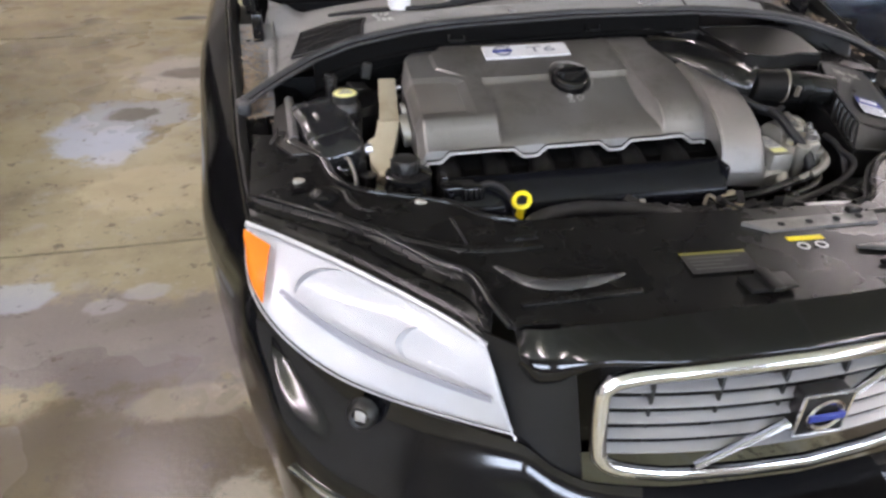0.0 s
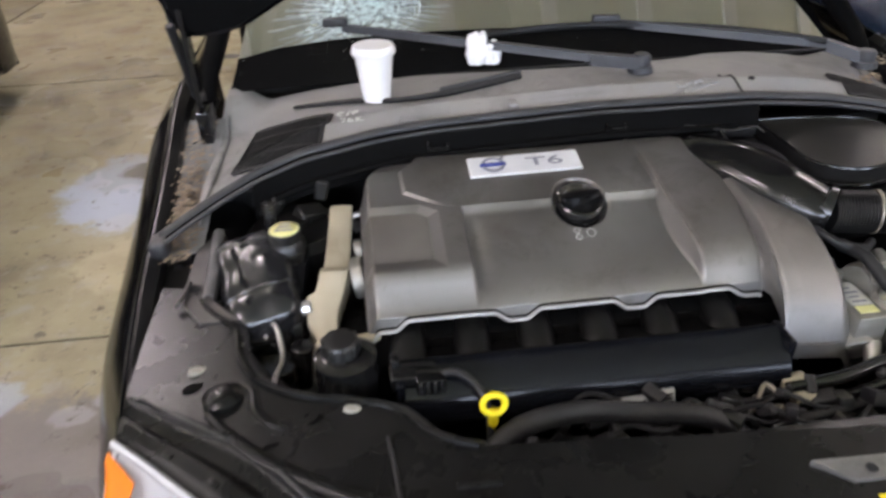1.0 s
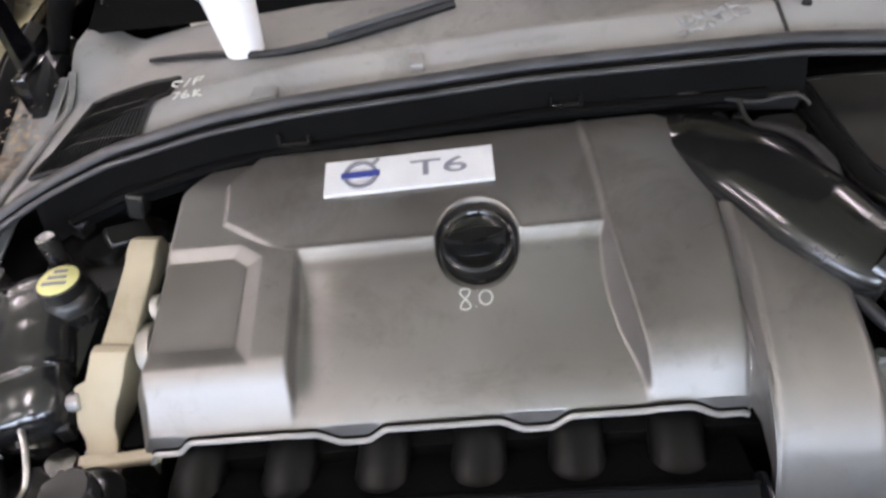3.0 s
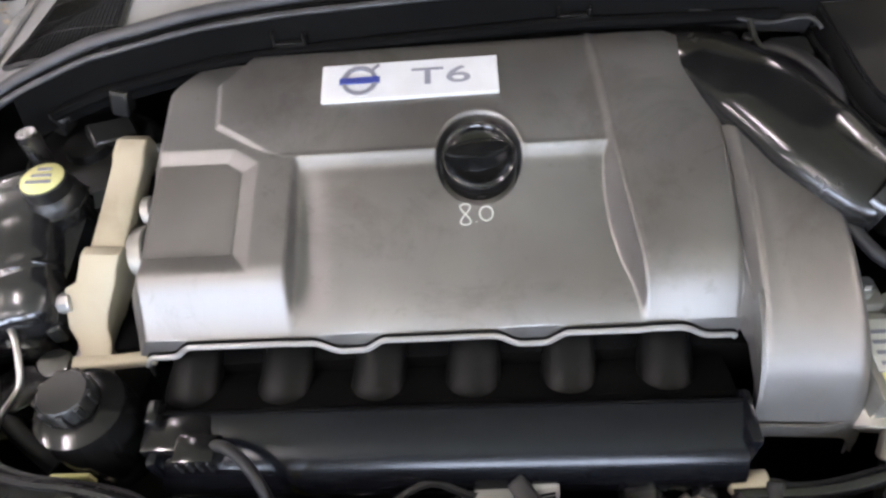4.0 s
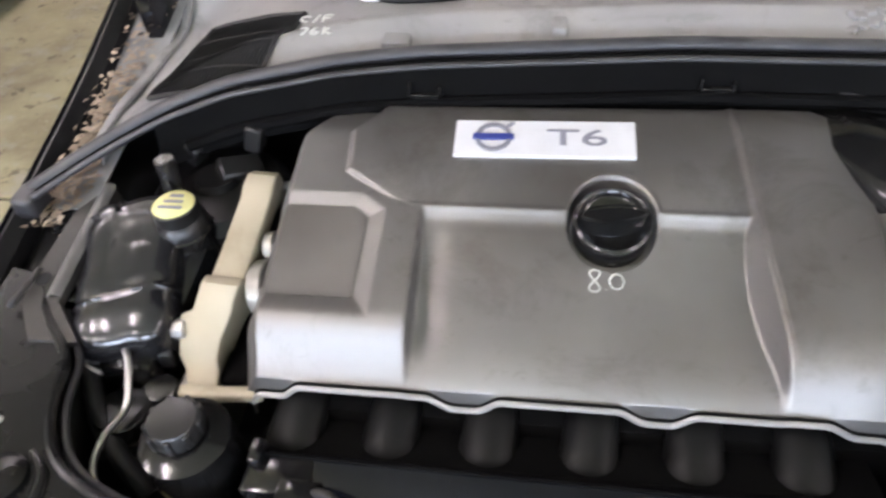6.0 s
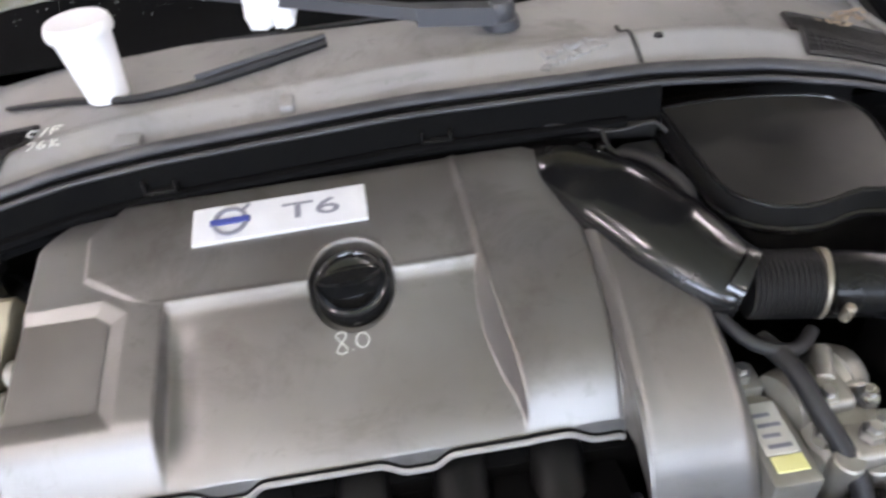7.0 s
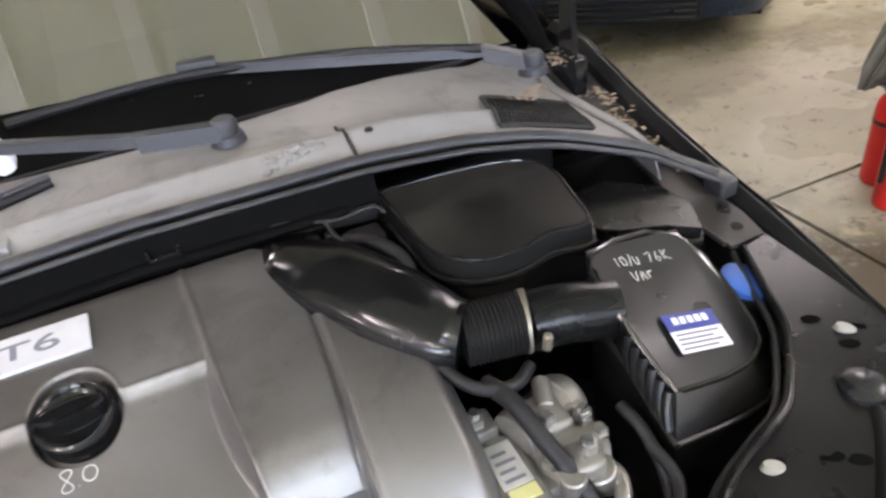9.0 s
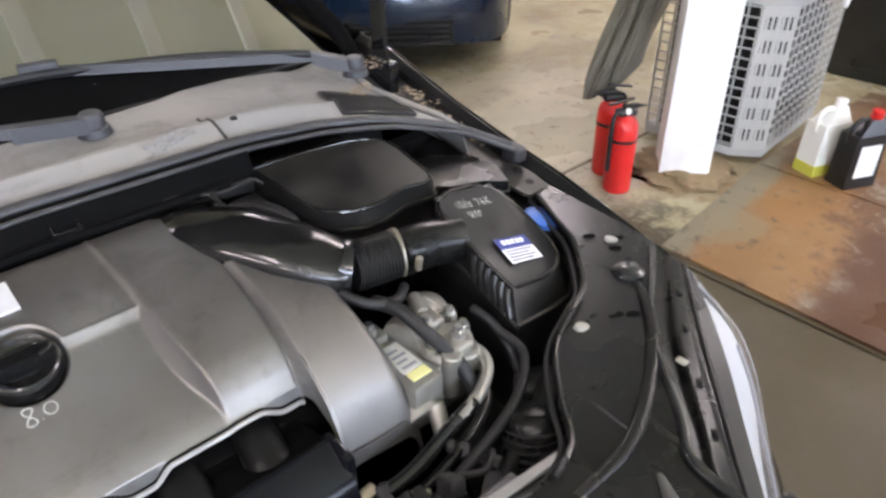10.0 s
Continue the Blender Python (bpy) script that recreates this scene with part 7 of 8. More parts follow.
hood = part("hood", skin(hood_fn, 50, 36, 0.012), PAINT, car, "black hood propped open")
part("hood_lining", skin(lambda u, v: (hood_fn(0.012 + 0.976 * u, 0.012 + 0.976 * v)[0], hood_fn(0.012 + 0.976 * u, 0.012 + 0.976 * v)[1] - 0.03 - 0.004 * math.sin(u * 20), hood_fn(0.012 + 0.976 * u, 0.012 + 0.976 * v)[2]), 40, 20, 0.01), MATT, hood, "dark insulation under the hood")
part("hood_frame", join(*[tube([(hood_fn(u, v)[0], hood_fn(u, v)[1] - 0.022, hood_fn(u, v)[2]) for u, v in line], 0.016, 8, 4) for line in (
    [(0.04, 0.04), (0.2, 0.05), (0.5, 0.06), (0.8, 0.05), (0.96, 0.04)], [(0.04, 0.04), (0.03, 0.4), (0.05, 0.96)], [(0.96, 0.04), (0.97, 0.4), (0.95, 0.96)], [(0.05, 0.96), (0.5, 0.97), (0.95, 0.96)])]), MATT, hood)
for s in (-1, 1):
    hinge = part("hood_hinge", join(box(CX + s * 0.835 - 0.014, CX + s * 0.835 + 0.014, 1.33, 1.42, 0.98, 1.06, 0.004), hull([(CX + s * 0.84 - 0.006, 1.36, 1.05), (CX + s * 0.84 + 0.006, 1.36, 1.05), (CX + s * 0.84 + 0.006, 1.41, 1.05), (CX + s * 0.84 - 0.006, 1.41, 1.05)], [(CX + s * 0.85 - 0.006, 1.385, 1.27), (CX + s * 0.85 + 0.006, 1.385, 1.27), (CX + s * 0.85 + 0.006, 1.42, 1.27), (CX + s * 0.85 - 0.006, 1.42, 1.27)], 0.003)), PAINT, car, "black steel hood hinge")
    part("hinge_strut", join(rod((CX + s * 0.862, 1.445, 1.06), (CX + s * 0.872, 1.385, 1.24), 0.011, seg=12)), RUBBER, hinge)

# wipers
def wiper(pivot, mid, tip, blade, lab):
    p, q, t = Vector(pivot), Vector(mid), Vector(tip)
    side = (q - p).cross(Vector((0, 0, 1))).normalized()

    def bar(a, b, wa, wb, h):
        return hull([a - side * wa - Vector((0, 0, h)), a + side * wa - Vector((0, 0, h)), b + side * wb - Vector((0, 0, h)), b - side * wb - Vector((0, 0, h))],
                    [a - side * wa * 0.7, a + side * wa * 0.7, b + side * wb * 0.7, b - side * wb * 0.7], 0.003)
    arm = part("wiper_arm", join(bar(p, q, 0.021, 0.019, 0.026), lathe([(0.022, -0.018), (0.022, 0.0), (0.017, 0.007), (0, 0.009)], 24, Matrix.Translation(p)), lathe([(0.03, -0.034), (0.027, -0.02), (0.02, -0.018)], 24, Matrix.Translation(p))), WIPER, car, lab)
    part("wiper_link", bar(q, t, 0.016, 0.009, 0.018), WIPER, arm)
    if blade:
        part("wiper_blade", tube(blade, 0.0095, 8, 8), RUBBER, arm)
        part("blade_clip", box(-0.036, 0.036, -0.014, 0.014, -0.008, 0.018, 0.004, 2, Matrix.Translation((0.17, 1.60, 1.132)) @ Euler((0, 0, radians(-10))).to_matrix().to_4x4()), WIPER, arm)
    return arm


wiper((0.176, 1.35, 1.112), (0.042, 1.335, 1.135), (-0.51, 1.56, 1.178), None, "black wiper arm without its blade")
wiper((0.752, 1.362, 1.08), (0.68, 1.415, 1.102), (0.17, 1.60, 1.14), ((0.67, 1.41, 1.10), (0.43, 1.524, 1.118), (0.12, 1.592, 1.128), (-0.17, 1.588, 1.12)), "black wiper arm with blade on the windscreen")
part("arm_hook", box(-0.04, 0.02, -0.014, 0.014, -0.006, 0.014, 0.005, 2, Matrix.Translation((-0.515, 1.562, 1.178)) @ Euler((0, radians(-4), radians(-22))).to_matrix().to_4x4()), WIPER, car)

# ---------------------------------------------------------------- loose things lying on the car
cz = cowl_z(-0.44, 1.33)
cup = thing("paper_cup", "white paper cup standing on the dusty cowl", "cup", (-0.442, 1.338, cz + 0.002))
part("cup_body", lathe([(0, 0.006), (0.029, 0.006), (0.03, 0.0), (0.031, 0.001), (0.0425, 0.108), (0.046, 0.11), (0.0465, 0.117), (0.0435, 0.119), (0.041, 0.112), (0.03, 0.012), (0, 0.011)], 40), PAPER, cup)
part("cup_lid", lathe([(0.0475, 0.104), (0.0485, 0.106), (0.0485, 0.113), (0.0455, 0.121), (0.043, 0.1235), (0.0, 0.1225)], 40), WHITE, cup, "flat white plastic lid")
# crumpled paper napkin on the wiper
rnd = random.Random(3)
nap = bmesh.new()
bmesh.ops.create_icosphere(nap, subdivisions=4, radius=1.0)
for v in nap.verts:
    n_ = (1 + 0.22 * noise.noise(v.co * 2.1) + 0.1 * noise.noise(v.co * 5.3 + Vector((3, 1, 2)))) / max(abs(v.co.x), abs(v.co.y), abs(v.co.z)) ** 0.6
    v.co = Vector((v.co.x * 0.024, v.co.y * 0.02, v.co.z * 0.038)) * n_
    v.co.z = max(v.co.z, -0.035)
nap2 = bmesh.new()
bmesh.ops.create_icosphere(nap2, subdivisions=4, radius=1.0)
for v in nap2.verts:
    n_ = (1 + 0.2 * noise.noise(v.co * 2.4 + Vector((7, 2, 5))) + 0.1 * noise.noise(v.co * 6.1)) / max(abs(v.co.x), abs(v.co.y), abs(v.co.z)) ** 0.6
    v.co = Vector((v.co.x * 0.019 + 0.036, v.co.y * 0.018 - 0.004, v.co.z * 0.028 - 0.008)) * 1.0
    v.co += (v.co - Vector((0.04, 0, 0))) * (n_ - 1)
    v.co.z = max(v.co.z, -0.035)
single("crumpled_napkin", join(nap, nap2), PAPER, "crumpled white paper napkin beside the wiper arm", "napkin", at=pose(-0.197, 1.43, 1.132), angle=70)
# the wiper blade that came off
blade = [(-0.635, 1.405), (-0.6, 1.385), (-0.5, 1.345), (-0.40, 1.305), (-0.3, 1.31), (-0.2, 1.345), (-0.103, 1.386)]
loose = thing("loose_wiper_blade", "detached black wiper blade lying on the cowl", "wiper blade")
part("blade_rubber", tube([(x, y, cowl_z(x, y) + 0.007) for x, y in blade], [0.004, 0.005, 0.006, 0.006, 0.008, 0.01, 0.008], 8, 6), RUBBER, loose)
part("blade_spine", tube([(x, y + 0.004, cowl_z(x, y) + 0.016) for x, y in blade[4:]], 0.0055, 8, 6), WIPER, loose)
# dry leaves and needles caught along the hood gap
def litter(name, spots, count, seed, label):
    r = random.Random(seed)
    bm = bmesh.new()
    for _ in range(count):
        x, y, z, sx, sy = r.choice(spots)
        c = Vector((x + r.gauss(0, sx), y + r.gauss(0, sy), z + r.uniform(0, 0.014)))
        a, l_, w = r.uniform(0, 6.28), r.uniform(0.008, 0.022), r.uniform(0.001, 0.006)
        d, e = Vector((math.cos(a), math.sin(a), r.uniform(-0.2, 0.25))), Vector((-math.sin(a), math.cos(a), r.uniform(-0.4, 0.4)))
        vs = [bm.verts.new(c + d * l_ * k + e * w * s_ + Vector((0, 0, 0.004 * (1 - k * k)))) for k, s_ in ((-0.5, -0.3), (0, -1), (0.5, 0), (0, 1))]
        bm.faces.new(vs)
    return single(name, bm, STRAW, label, "leaves", kind="stuff", angle=20)


def gap_z(y):
    return crest(y)[1] - 0.029


part("gap_floor", skin(lambda u, v: (-0.80 - 0.085 * v, 0.98 + 0.44 * u, gap_z(0.98 + 0.44 * u) - 0.002), 16, 3, 0.003), COWL, car, "dusty floor of the hood gap")
part("gap_floor", skin(lambda u, v: (0.815 + 0.085 * v, 0.98 + 0.44 * u, gap_z(0.98 + 0.44 * u) - 0.002), 16, 3, 0.003), APRON, car, "dusty floor of the hood gap")
litter("leaf_litter", [(-0.848, y, gap_z(y), 0.016, 0.03) for y in (0.97, 1.0, 1.02, 1.04, 1.06, 1.08, 1.1, 1.13, 1.16, 1.2, 1.24, 1.3, 1.36)], 800, 21, "dry leaves and twigs in the hood gap")
litter("leaf_litter", [(0.815, 1.37, 1.045, 0.022, 0.02), (0.685, 1.26, cowl_z(0.685, 1.26) + 0.01, 0.016, 0.012), (0.86, 1.12, gap_z(1.12), 0.012, 0.05), (0.855, 1.22, gap_z(1.22), 0.012, 0.05), (0.86, 1.3, gap_z(1.3), 0.012, 0.05)], 240, 22, "dry leaves and needles by the windscreen corner")

# ---------------------------------------------------------------- the garage's things
def extinguisher(at, turn, label):
    e = thing("fire_extinguisher", label, "fire extinguisher", at, turn, "fire extinguishers by the column")
    e.scale = (0.86, 0.86, 0.84)
    part("cylinder", lathe([(0, 0.0), (0.066, 0.0), (0.074, 0.012), (0.075, 0.03), (0.075, 0.36), (0.071, 0.395), (0.055, 0.425), (0.03, 0.44), (0.024, 0.45), (0, 0.45)], 32), RED, e)
    part("valve", join(rod((0, 0, 0.445), (0, 0, 0.49), 0.018), box(-0.05, 0.055, -0.03, 0.03, 0.44, 0.478, 0.012, 3),  box(-0.02, 0.07, -0.012, 0.012, 0.475, 0.5, 0.004)), PLASTIC, e, "black valve head")
    part("handle", join(box(-0.03, 0.11, -0.012, 0.012, 0.515, 0.525, 0.003, 2, pose(0, 0, 0, 0, -8)), box(0.02, 0.11, -0.011, 0.011, 0.48, 0.488, 0.003)), PLASTIC, e)
    part("gauge", rod((0, -0.018, 0.47), (0, -0.032, 0.47), 0.016), WHITE, e)
    part("hose", tube([(-0.02, 0, 0.48), (-0.075, -0.02, 0.45), (-0.088, -0.03, 0.36), (-0.086, -0.03, 0.22), (-0.085, -0.03, 0.14)], 0.011, 10, 6), RUBBER, e)
    part("tag_label", skin(lambda u, v: (0.0762 * math.sin((u - 0.5) * 1.9), -0.0762 * math.cos((u - 0.5) * 1.9), 0.12 + 0.2 * v), 16, 2, 0.0008), SILVERLAB if "older" in label else RED, e)
    part("band", lathe([(0.0757, 0.3), (0.0775, 0.302), (0.0775, 0.318), (0.0757, 0.32)], 32), PLASTIC, e)
    return e


extinguisher((2.42, 1.712, 0), -25, "red fire extinguisher standing on the concrete floor")
extinguisher((2.53, 1.862, 0), 150, "older red fire extinguisher with white label behind another")

col = thing("steel_column", "chipped white-painted steel column on crumbling base", "column", (2.80, 1.605, 0), -51)
part("flange", join(box(-0.08, -0.068, -0.075, 0.075, 0.02, H, 0.002, 1), box(0.068, 0.08, -0.075, 0.075, 0.02, H, 0.002, 1)), COLUMN, col)
part("web", box(-0.068, 0.068, -0.008, 0.008, 0.02, H), COLUMN, col)
part("column_casing", prism([(-0.118, -0.11), (0.095, -0.115), (0.115, -0.09), (0.11, 0.115), (-0.112, 0.112)], 0.04, 1.75, 0.008), COLUMN, col, "white painted casing round the column")
base = bmesh.new()
bmesh.ops.create_icosphere(base, subdivisions=4, radius=1.0)
for v in base.verts:
    k = 1 + 0.35 * noise.noise(v.co * 2.5) + 0.2 * noise.noise(v.co * 7)
    v.co = Vector((v.co.x * 0.23 * k, v.co.y * 0.23 * k, max(v.co.z, 0) * 0.06 * k))
part("column_base", base, RUBBLE, col, "crumbling concrete footing", angle=25)

# condenser unit
ac = thing("condenser_unit", "grey outdoor air conditioner condenser with louvred grilles", "air conditioner", (3.085, 1.375, 0), 5)
AW, AD, AH = 0.80, 0.60, 0.82
part("base_pan", prism([(0.085, 0), (AW, 0), (AW, AD), (0, AD), (0, 0.125)], 0.03, 0.075, 0.008), ACGREY, ac)
# plain block, its black standing for the unlit inside of the unit
part("core", prism([(0.12, 0.05), (AW - 0.05, 0.05), (AW - 0.05, AD - 0.05), (0.05, AD - 0.05), (0.05, 0.155)], 0.07, AH - 0.02), DARK, ac, "coil block blackened for the shade behind the grilles")
part("top_cap", prism([(0.08, -0.015), (AW + 0.015, -0.015), (AW + 0.015, AD + 0.015), (-0.015, AD + 0.015), (-0.015, 0.12)], AH - 0.05, AH, 0.015, 3), ACGREY, ac)
CA, CB = Vector((0.0, 0.125, 0)), Vector((0.085, 0.0, 0))
cd = (CB - CA).normalized()
cm = Matrix((cd, Vector((0, 0, 1)).cross(cd), Vector((0, 0, 1)))).transposed().to_4x4()
cm.translation = CA
clen = (CB - CA).length
bars = []
for k in range(7):
    x = k * (clen - 0.014) / 6
    bars.append(box(x, x + (0.013 if k % 3 else 0.02), -0.008, 0.008, 0.07, AH - 0.05, 0.001, 1, cm))
for k in range(7):
    z = 0.07 + k * (AH - 0.17) / 6
    bars.append(box(0, clen, -0.006, 0.008, z, z + 0.05, 0.001, 1, cm))
corner = part("corner_panel", box(-0.005, clen + 0.005, -0.003, 0.003, 0.07, AH - 0.05, 0.001, 1, cm), DARK, ac, "light slotted corner panel")
for b in bars:
    part("corner_slat", b, ACLIGHT, corner)


def louvre(p0, p1, rows, cols):
    p0, p1 = Vector(p0), Vector(p1)
    d = (p1 - p0).normalized()
    m = Matrix((d, Vector((0, 0, 1)).cross(d), Vector((0, 0, 1)))).transposed().to_4x4()
    m.translation = p0
    ln = (p1 - p0).length
    for k in range(rows):
        z = 0.085 + k * (AH - 0.15) / (rows - 1)
        part("grille_bar", box(0, ln, -0.005, 0.005, z, z + 0.0065, 0.001, 1, m), ACGREY, ac)
    for k in range(cols):
        x = k * (ln - 0.008) / (cols - 1)
        part("grille_upright", box(x, x + 0.008, -0.006, 0.004, 0.07, AH - 0.05, 0.001, 1, m), ACGREY, ac)


louvre((0.085, 0, 0), (AW, 0, 0), 15, 11)
louvre((0, AD, 0), (0, 0.125, 0), 15, 9)
part("service_hose", tube([(0.62, -0.02, 0.82), (0.56, -0.05, 0.78), (0.57, -0.06, 0.7), (0.63, -0.05, 0.68), (0.68, -0.04, 0.74), (0.66, -0.02, 0.82)], 0.011, 10, 6), WHITE, ac)

# a hanging bundle of plastic netting by the column, in three loose folds tied together
def fold(ox, oy, z0, wide, phase):
    def fn(u, v):
        a = 2 * math.pi * u
        z = z0 + (H - 0.05 - z0) * v
        k = min(1, 6.0 * v) ** 0.9
        r = wide * pick(2.6 * v, [0, 0.06, 0.25, 0.6, 1.0], [0.35, 0.9, 1.0, 1.0, 1.0])
        r *= 1 + 0.18 * math.sin(5 * a + 11 * v + phase) + 0.13 * math.sin(11 * a - 25 * v + phase) + 0.06 * math.sin(19 * a + 40 * v) + 0.15 * noise.noise(Vector((3 * math.cos(a) + phase, 3 * math.sin(a), 12 * v)))
        return (-0.06 + 0.30 * k + ox + 0.02 * math.sin(9 * v + phase) + r * math.cos(a), -0.06 * k + oy + 0.8 * r * math.sin(a), z)
    return fn


net = thing("netting", "dusty folded plastic netting hanging beside the white column", "netting", (2.64, 1.97, 0.05))
for ox, oy, z0, wide, phase in ((-0.07, 0.02, 0.30, 0.075, 0.0), (0.02, -0.04, 0.36, 0.085, 2.1), (0.09, 0.03, 0.27, 0.07, 4.4)):
    part("net_fold", skin(fold(ox, oy, z0, wide, phase), 80, 90), NETTING, net, angle=70)
part("tie_cord", tube([(0.245 + 0.16 * math.cos(q), -0.06 + 0.12 * math.sin(q), 1.22 + 0.01 * math.sin(3 * q)) for q in np.linspace(0, 2 * math.pi, 25)], 0.006, 8, 1), STRAW, net, "frayed cord round the netting")


def jug(at, turn, body, cap_m, level, label):
    j = thing("fluid_jug", label, "jug", at, turn, "fluid jugs by the wall")
    j.scale = (1.08, 1.08, 1.12)
    part("jug_body", hull([(-0.055, -0.08, 0), (0.055, -0.08, 0), (0.055, 0.08, 0), (-0.055, 0.08, 0)], [(-0.05, -0.075, 0.23), (0.05, -0.075, 0.23), (0.05, 0.075, 0.23), (-0.05, 0.075, 0.23)], 0.02, 4), body, j)
    part("shoulder", hull([(-0.05, -0.075, 0.222), (0.05, -0.075, 0.222), (0.05, 0.075, 0.222), (-0.05, 0.075, 0.222)], [(-0.022, -0.06, 0.29), (0.022, -0.06, 0.29), (0.022, 0.0, 0.285), (-0.022, 0.0, 0.285)], 0.012, 3), body, j)
    part("handle", tube([(0, -0.005, 0.275), (0, 0.04, 0.285), (0, 0.072, 0.25), (0, 0.07, 0.19)], 0.012, 10, 5), body, j)
    part("cap", lathe([(0.024, 0.285), (0.025, 0.29), (0.025, 0.318), (0.022, 0.321), (0, 0.321)], 18, pose(0, -0.035, 0)), cap_m, j)
    if level:
        part("liquid", hull([(-0.056, -0.081, 0.001), (0.056, -0.081, 0.001), (0.056, 0.081, 0.001), (-0.056, 0.081, 0.001)], [(-0.055, -0.08, level), (0.055, -0.08, level), (0.055, 0.08, level), (-0.055, 0.08, level)], 0.018, 4), COOLANT, j, "yellow-green coolant")
    else:
        part("label_sticker", box(-0.0565, -0.0545, -0.055, 0.05, 0.05, 0.19, 0.0005, 1), WHITE, j, "white label")
        part("label_sticker", box(-0.04, 0.04, -0.0815, -0.0795, 0.05, 0.19, 0.0005, 1), WHITE, j, "white label")
    return j


jug((3.27, 1.15, 0.012), 70, PRISM, WHITE, 0.05, "translucent white jug with a little green coolant")
jug((3.25, 0.985, 0.012), 65, PLASTIC, RED, 0, "black plastic jug with red cap and white label")

# things against the east side, seen past the condenser
cab = thing("black_cabinet", "tall black steel cabinet behind the condenser", "cabinet", (4.75, 0.75, 0.0))
part("cabinet_body", box(0, 0.6, 0, 1.0, 0.0, 1.7, 0.012), PLASTIC, cab)
for y in (0.02, 0.505):
    part("cabinet_door", box(-0.018, 0.0, y, y + 0.475, 0.08, 1.66, 0.006), PLASTIC, cab)
    part("cabinet_handle", box(-0.04, -0.018, 0.46 if y < 0.1 else 0.53, 0.475 if y < 0.1 else 0.545, 0.8, 0.95, 0.004), STEEL, cab)
bench = thing("steel_rack", "grey steel rack leaning in the corner", "rack", (4.45, 0.55, 0))
part("upright", join(box(-0.03, 0.03, -0.03, 0.03, 0, 1.6, 0.004, 1, pose(0, 0, 0, 0, 8)), box(0.5, 0.56, -0.03, 0.03, 0, 1.6, 0.004, 1, pose(0, 0, 0, 0, 8))), STEEL, bench)
part("shelf", join(box(0, 0.6, -0.2, 0.2, 0.5, 0.53, 0.004), box(0.05, 0.66, -0.2, 0.2, 1.0, 1.03, 0.004)), ACGREY, bench)


# parked cars
def wheel_set(parent, x, y, side, r=0.325, w=0.21):
    m = aim((x, y, r), (x + side, y, r))
    t = part("wheel", lathe([(0.225, -w), (0.29, -w), (r - 0.012, -w + 0.015), (r, -w + 0.03), (r, -0.03), (r - 0.012, -0.012), (0.29, 0.002), (0.232, -0.004), (0.225, -0.02), (0.225, -w)], 56, m), TYRE, parent, "black tyre on alloy rim")
    part("rim", lathe([(0.228, -w + 0.02), (0.22, -0.04), (0.232, 0.0), (0.226, 0.004), (0.212, -0.03), (0.205, -0.15), (0, -0.15)], 56, m), ALLOY, t)
    part("brake_disc", lathe([(0, -0.1), (0.15, -0.1), (0.15, -0.085), (0, -0.085)], 40, m), ALU, t)
    part("hub", lathe([(0, -0.004), (0.03, -0.006), (0.045, -0.015), (0.062, -0.035), (0.065, -0.09)], 28, m), ALLOY, t)
    for k in range(10):
        a = m @ pose(0, 0, 0, 0, 0, 36 * k)
        part("spoke", hull([(0.04, -0.02, -0.05), (0.04, 0.02, -0.05), (0.222, 0.013, -0.06), (0.222, -0.013, -0.06)], [(0.04, -0.013, -0.02), (0.04, 0.013, -0.02), (0.222, 0.009, -0.014), (0.222, -0.009, -0.014)], 0.003, 1), ALLOY, t, m=a)
    return t


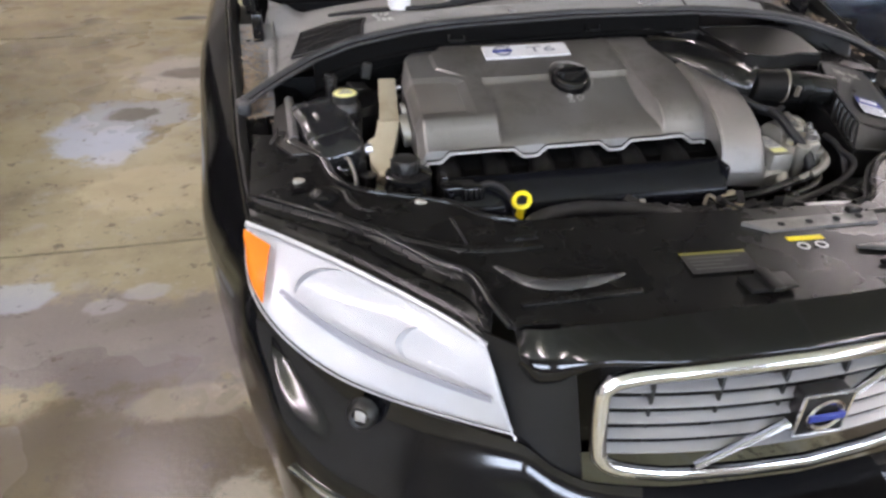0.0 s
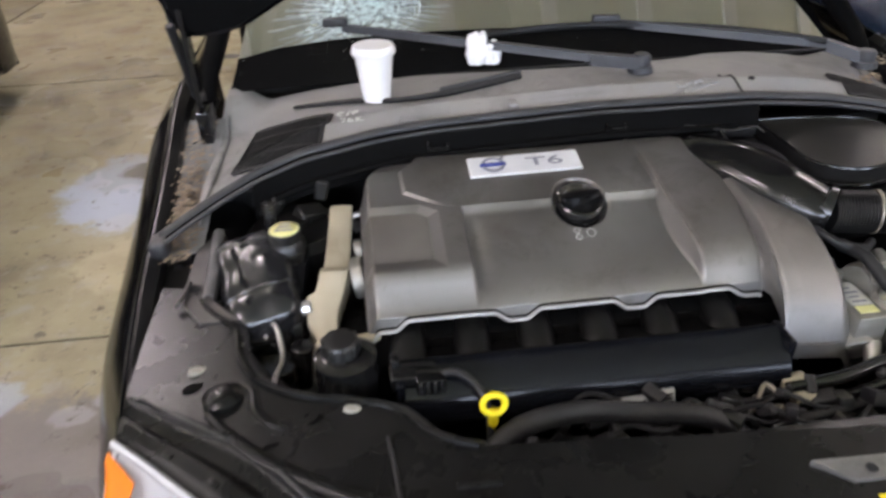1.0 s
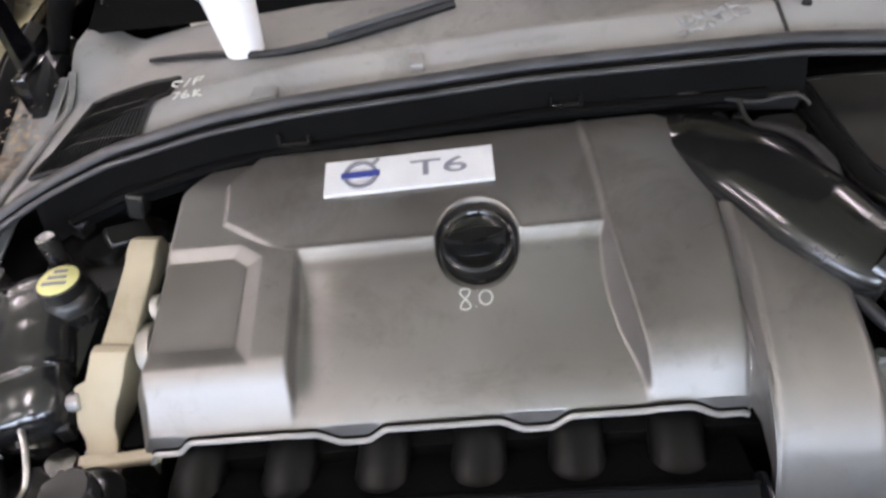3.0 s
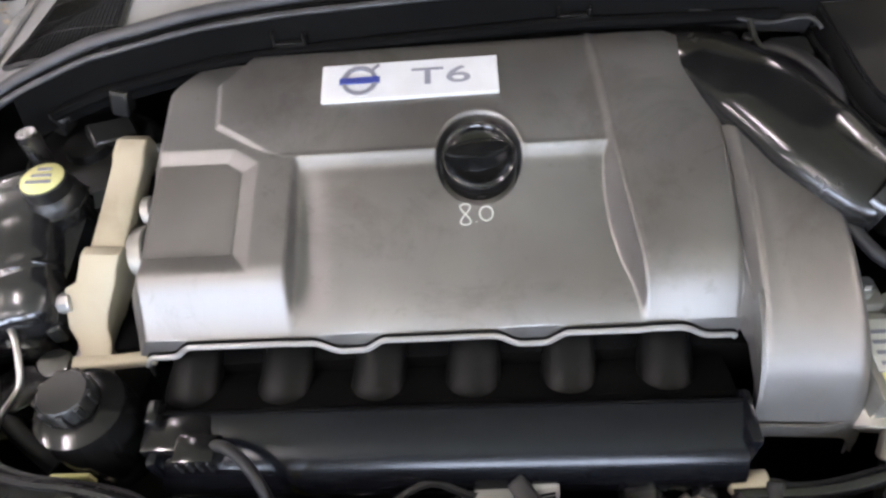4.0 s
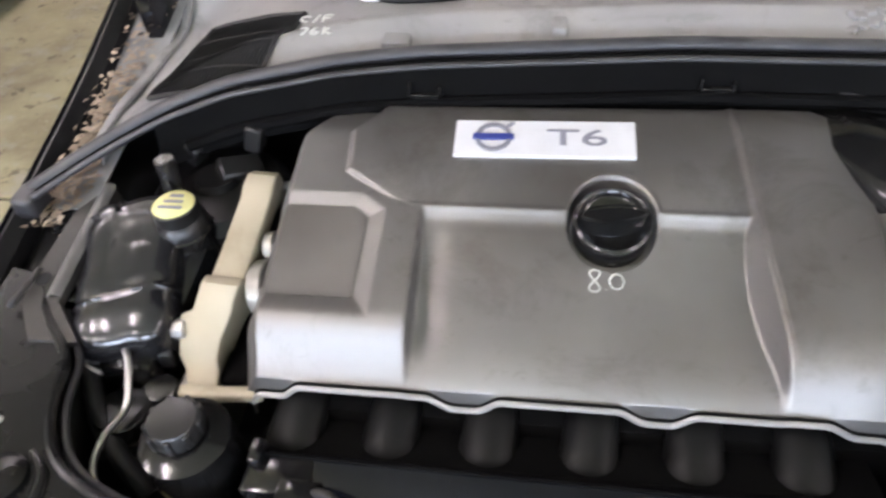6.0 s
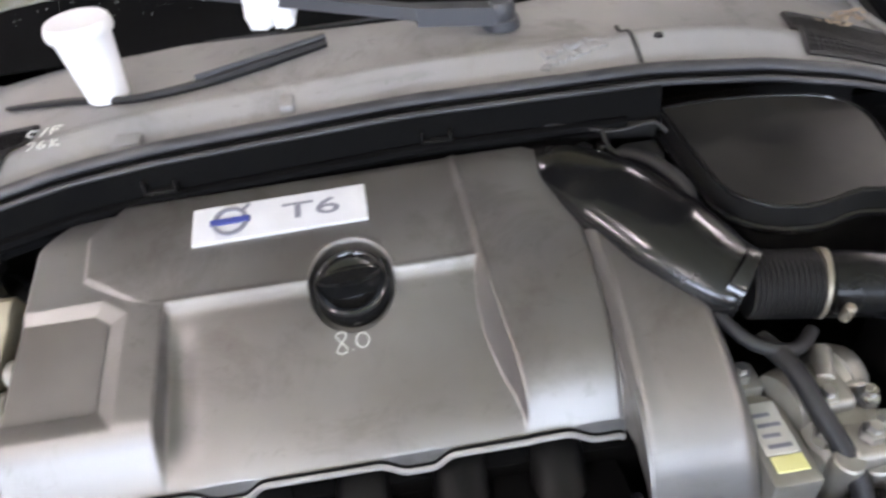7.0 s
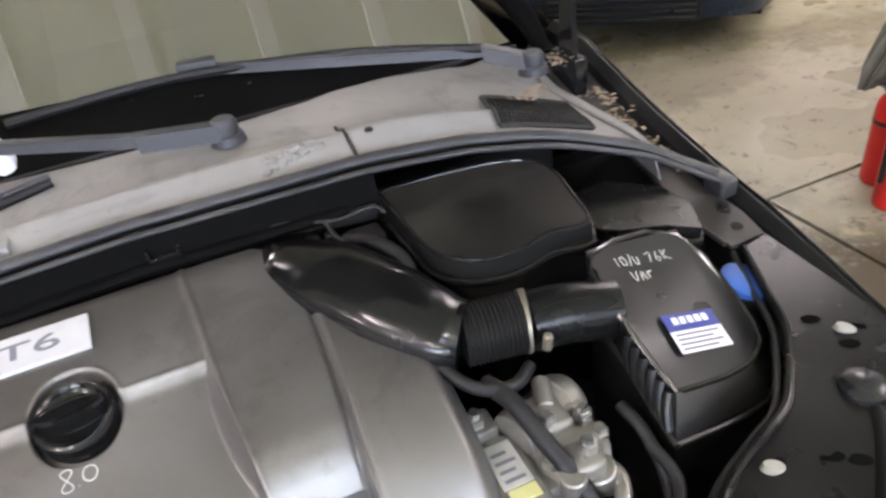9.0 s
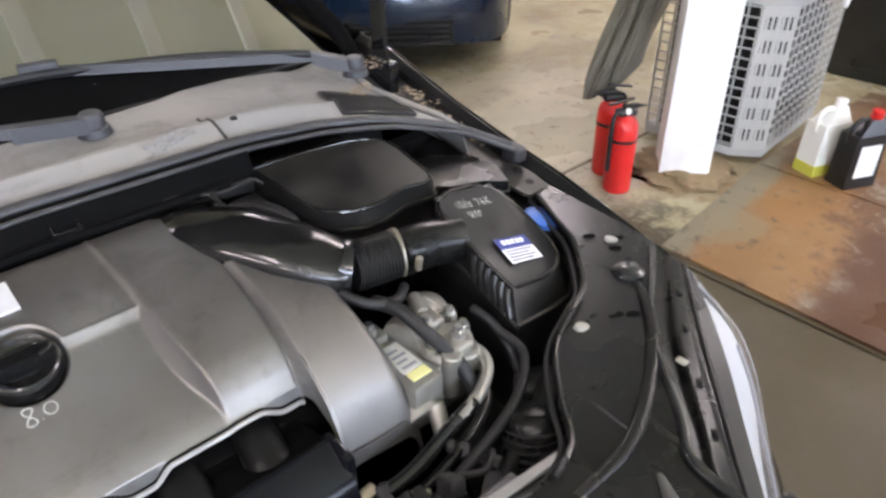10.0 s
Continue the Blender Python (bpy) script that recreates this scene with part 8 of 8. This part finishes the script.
def parked_car(at, turn, paint, label, size=1.0):
    """A saloon, nose towards -y, width about 1.8 m, standing on its wheels."""
    c = thing("car", label, "car", at, turn)
    c.scale = (size, size, size)
    L, W = 4.6, 0.9
    FW, RW_ = 0.92, 3.6

    def half(y):
        return W * pick(y, [0, 0.1, 0.3, 0.6, 1.2, 3.6, 4.3, 4.6], [0.66, 0.8, 0.92, 0.98, 1.0, 1.0, 0.95, 0.8])

    def belt(y):
        return pick(y, [0, 0.08, 0.4, 1.2, 2.0, 3.6, 4.3, 4.6], [0.62, 0.7, 0.8, 0.95, 0.98, 1.0, 1.0, 0.9])

    def side(sgn):
        def fn(u, v):
            y = u * L
            low = 0.2
            for wy in (FW, RW_):
                if abs(y - wy) < 0.37:
                    low = max(low, 0.32 + math.sqrt(0.37 ** 2 - (y - wy) ** 2))
            top = belt(y)
            z = top + (low - top) * v
            bulge = 0.03 * math.sin(math.pi * min(1, (top - z) / 0.7))
            return (sgn * (half(y) - 0.03 + bulge), y, z)
        return fn
    for sgn in (-1, 1):
        part("body_side", skin(side(sgn), 120, 14, 0.004), paint, c)
    part("bonnet", skin(lambda u, v: ((u * 2 - 1) * (half(v * 1.3) - 0.03), v * 1.3 + 0.02, belt(v * 1.3) + 0.05 * math.sin(math.pi * u) ** 0.7 * sst(0, 0.2, v)), 30, 20, 0.004), paint, c)
    part("front_bumper", skin(lambda u, v: ((u * 2 - 1) * half(0), -0.08 * math.sin(math.pi * u) - 0.05 * math.sin(math.pi * v) + 0.02, 0.2 + v * 0.44), 40, 14, 0.004), paint, c, "painted front bumper")
    for sgn in (-1, 1):
        part("bumper_corner", skin(lambda u, v: (sgn * (half(0) + (half(0.45) - half(0)) * math.sin(u * math.pi / 2)), 0.02 + 0.45 * (1 - math.cos(u * math.pi / 2)) - 0.05 * math.sin(math.pi * v) * (1 - u), 0.2 + v * (0.44 + 0.16 * u)), 16, 12, 0.004), paint, c)
        part("headlight", skin(lambda u, v: (sgn * (0.36 + 0.38 * u), -0.02 + 0.3 * u * u, 0.62 + 0.1 * v + 0.02 * u), 12, 5, 0.01), REFLECT, c)
        for wy in (FW, RW_):
            wheel_set(c, sgn * (W - 0.005), wy, sgn)
            part("arch_liner", skin(lambda u, v: (sgn * (0.5 + 0.37 * v), wy + 0.372 * math.cos(math.pi * u), 0.32 + 0.372 * math.sin(math.pi * u)), 20, 2, 0.003), DARK, c)
    for k in range(4):
        part("air_dam_slat", box(-0.42, 0.42, -0.125, -0.09, 0.24 + k * 0.035, 0.25 + k * 0.035, 0.003, 1), PLASTIC, c)
    part("air_dam", box(-0.45, 0.45, -0.10, -0.03, 0.22, 0.38, 0.01), DARK, c)
    part("underbody", box(-0.78, 0.78, 0.15, L - 0.1, 0.17, 0.24), DARK, c)
    part("cabin", skin(lambda u, v: ((u * 2 - 1) * (0.84 - 0.2 * math.sin(math.pi * v) ** 0.6), 1.25 + v * 2.9, 0.95 + 0.5 * math.sin(math.pi * v) ** 0.55 * (1 - 0.12 * abs(u * 2 - 1) ** 4)), 20, 30, 0.01), FRIT, c, "dark cabin glass")
    part("roof", skin(lambda u, v: ((u * 2 - 1) * 0.6, 2.1 + v * 1.2, 1.452 + 0.02 * math.sin(math.pi * v)), 10, 10, 0.02), paint, c)
    return c


parked_car((2.62, 3.72, 0), -40, BLUECAR, "dark blue saloon car parked on the garage floor")
parked_car((-3.8, 5.28, 0), 176, PAINT, "large black car with silver ten-spoke alloy wheels", 1.2)
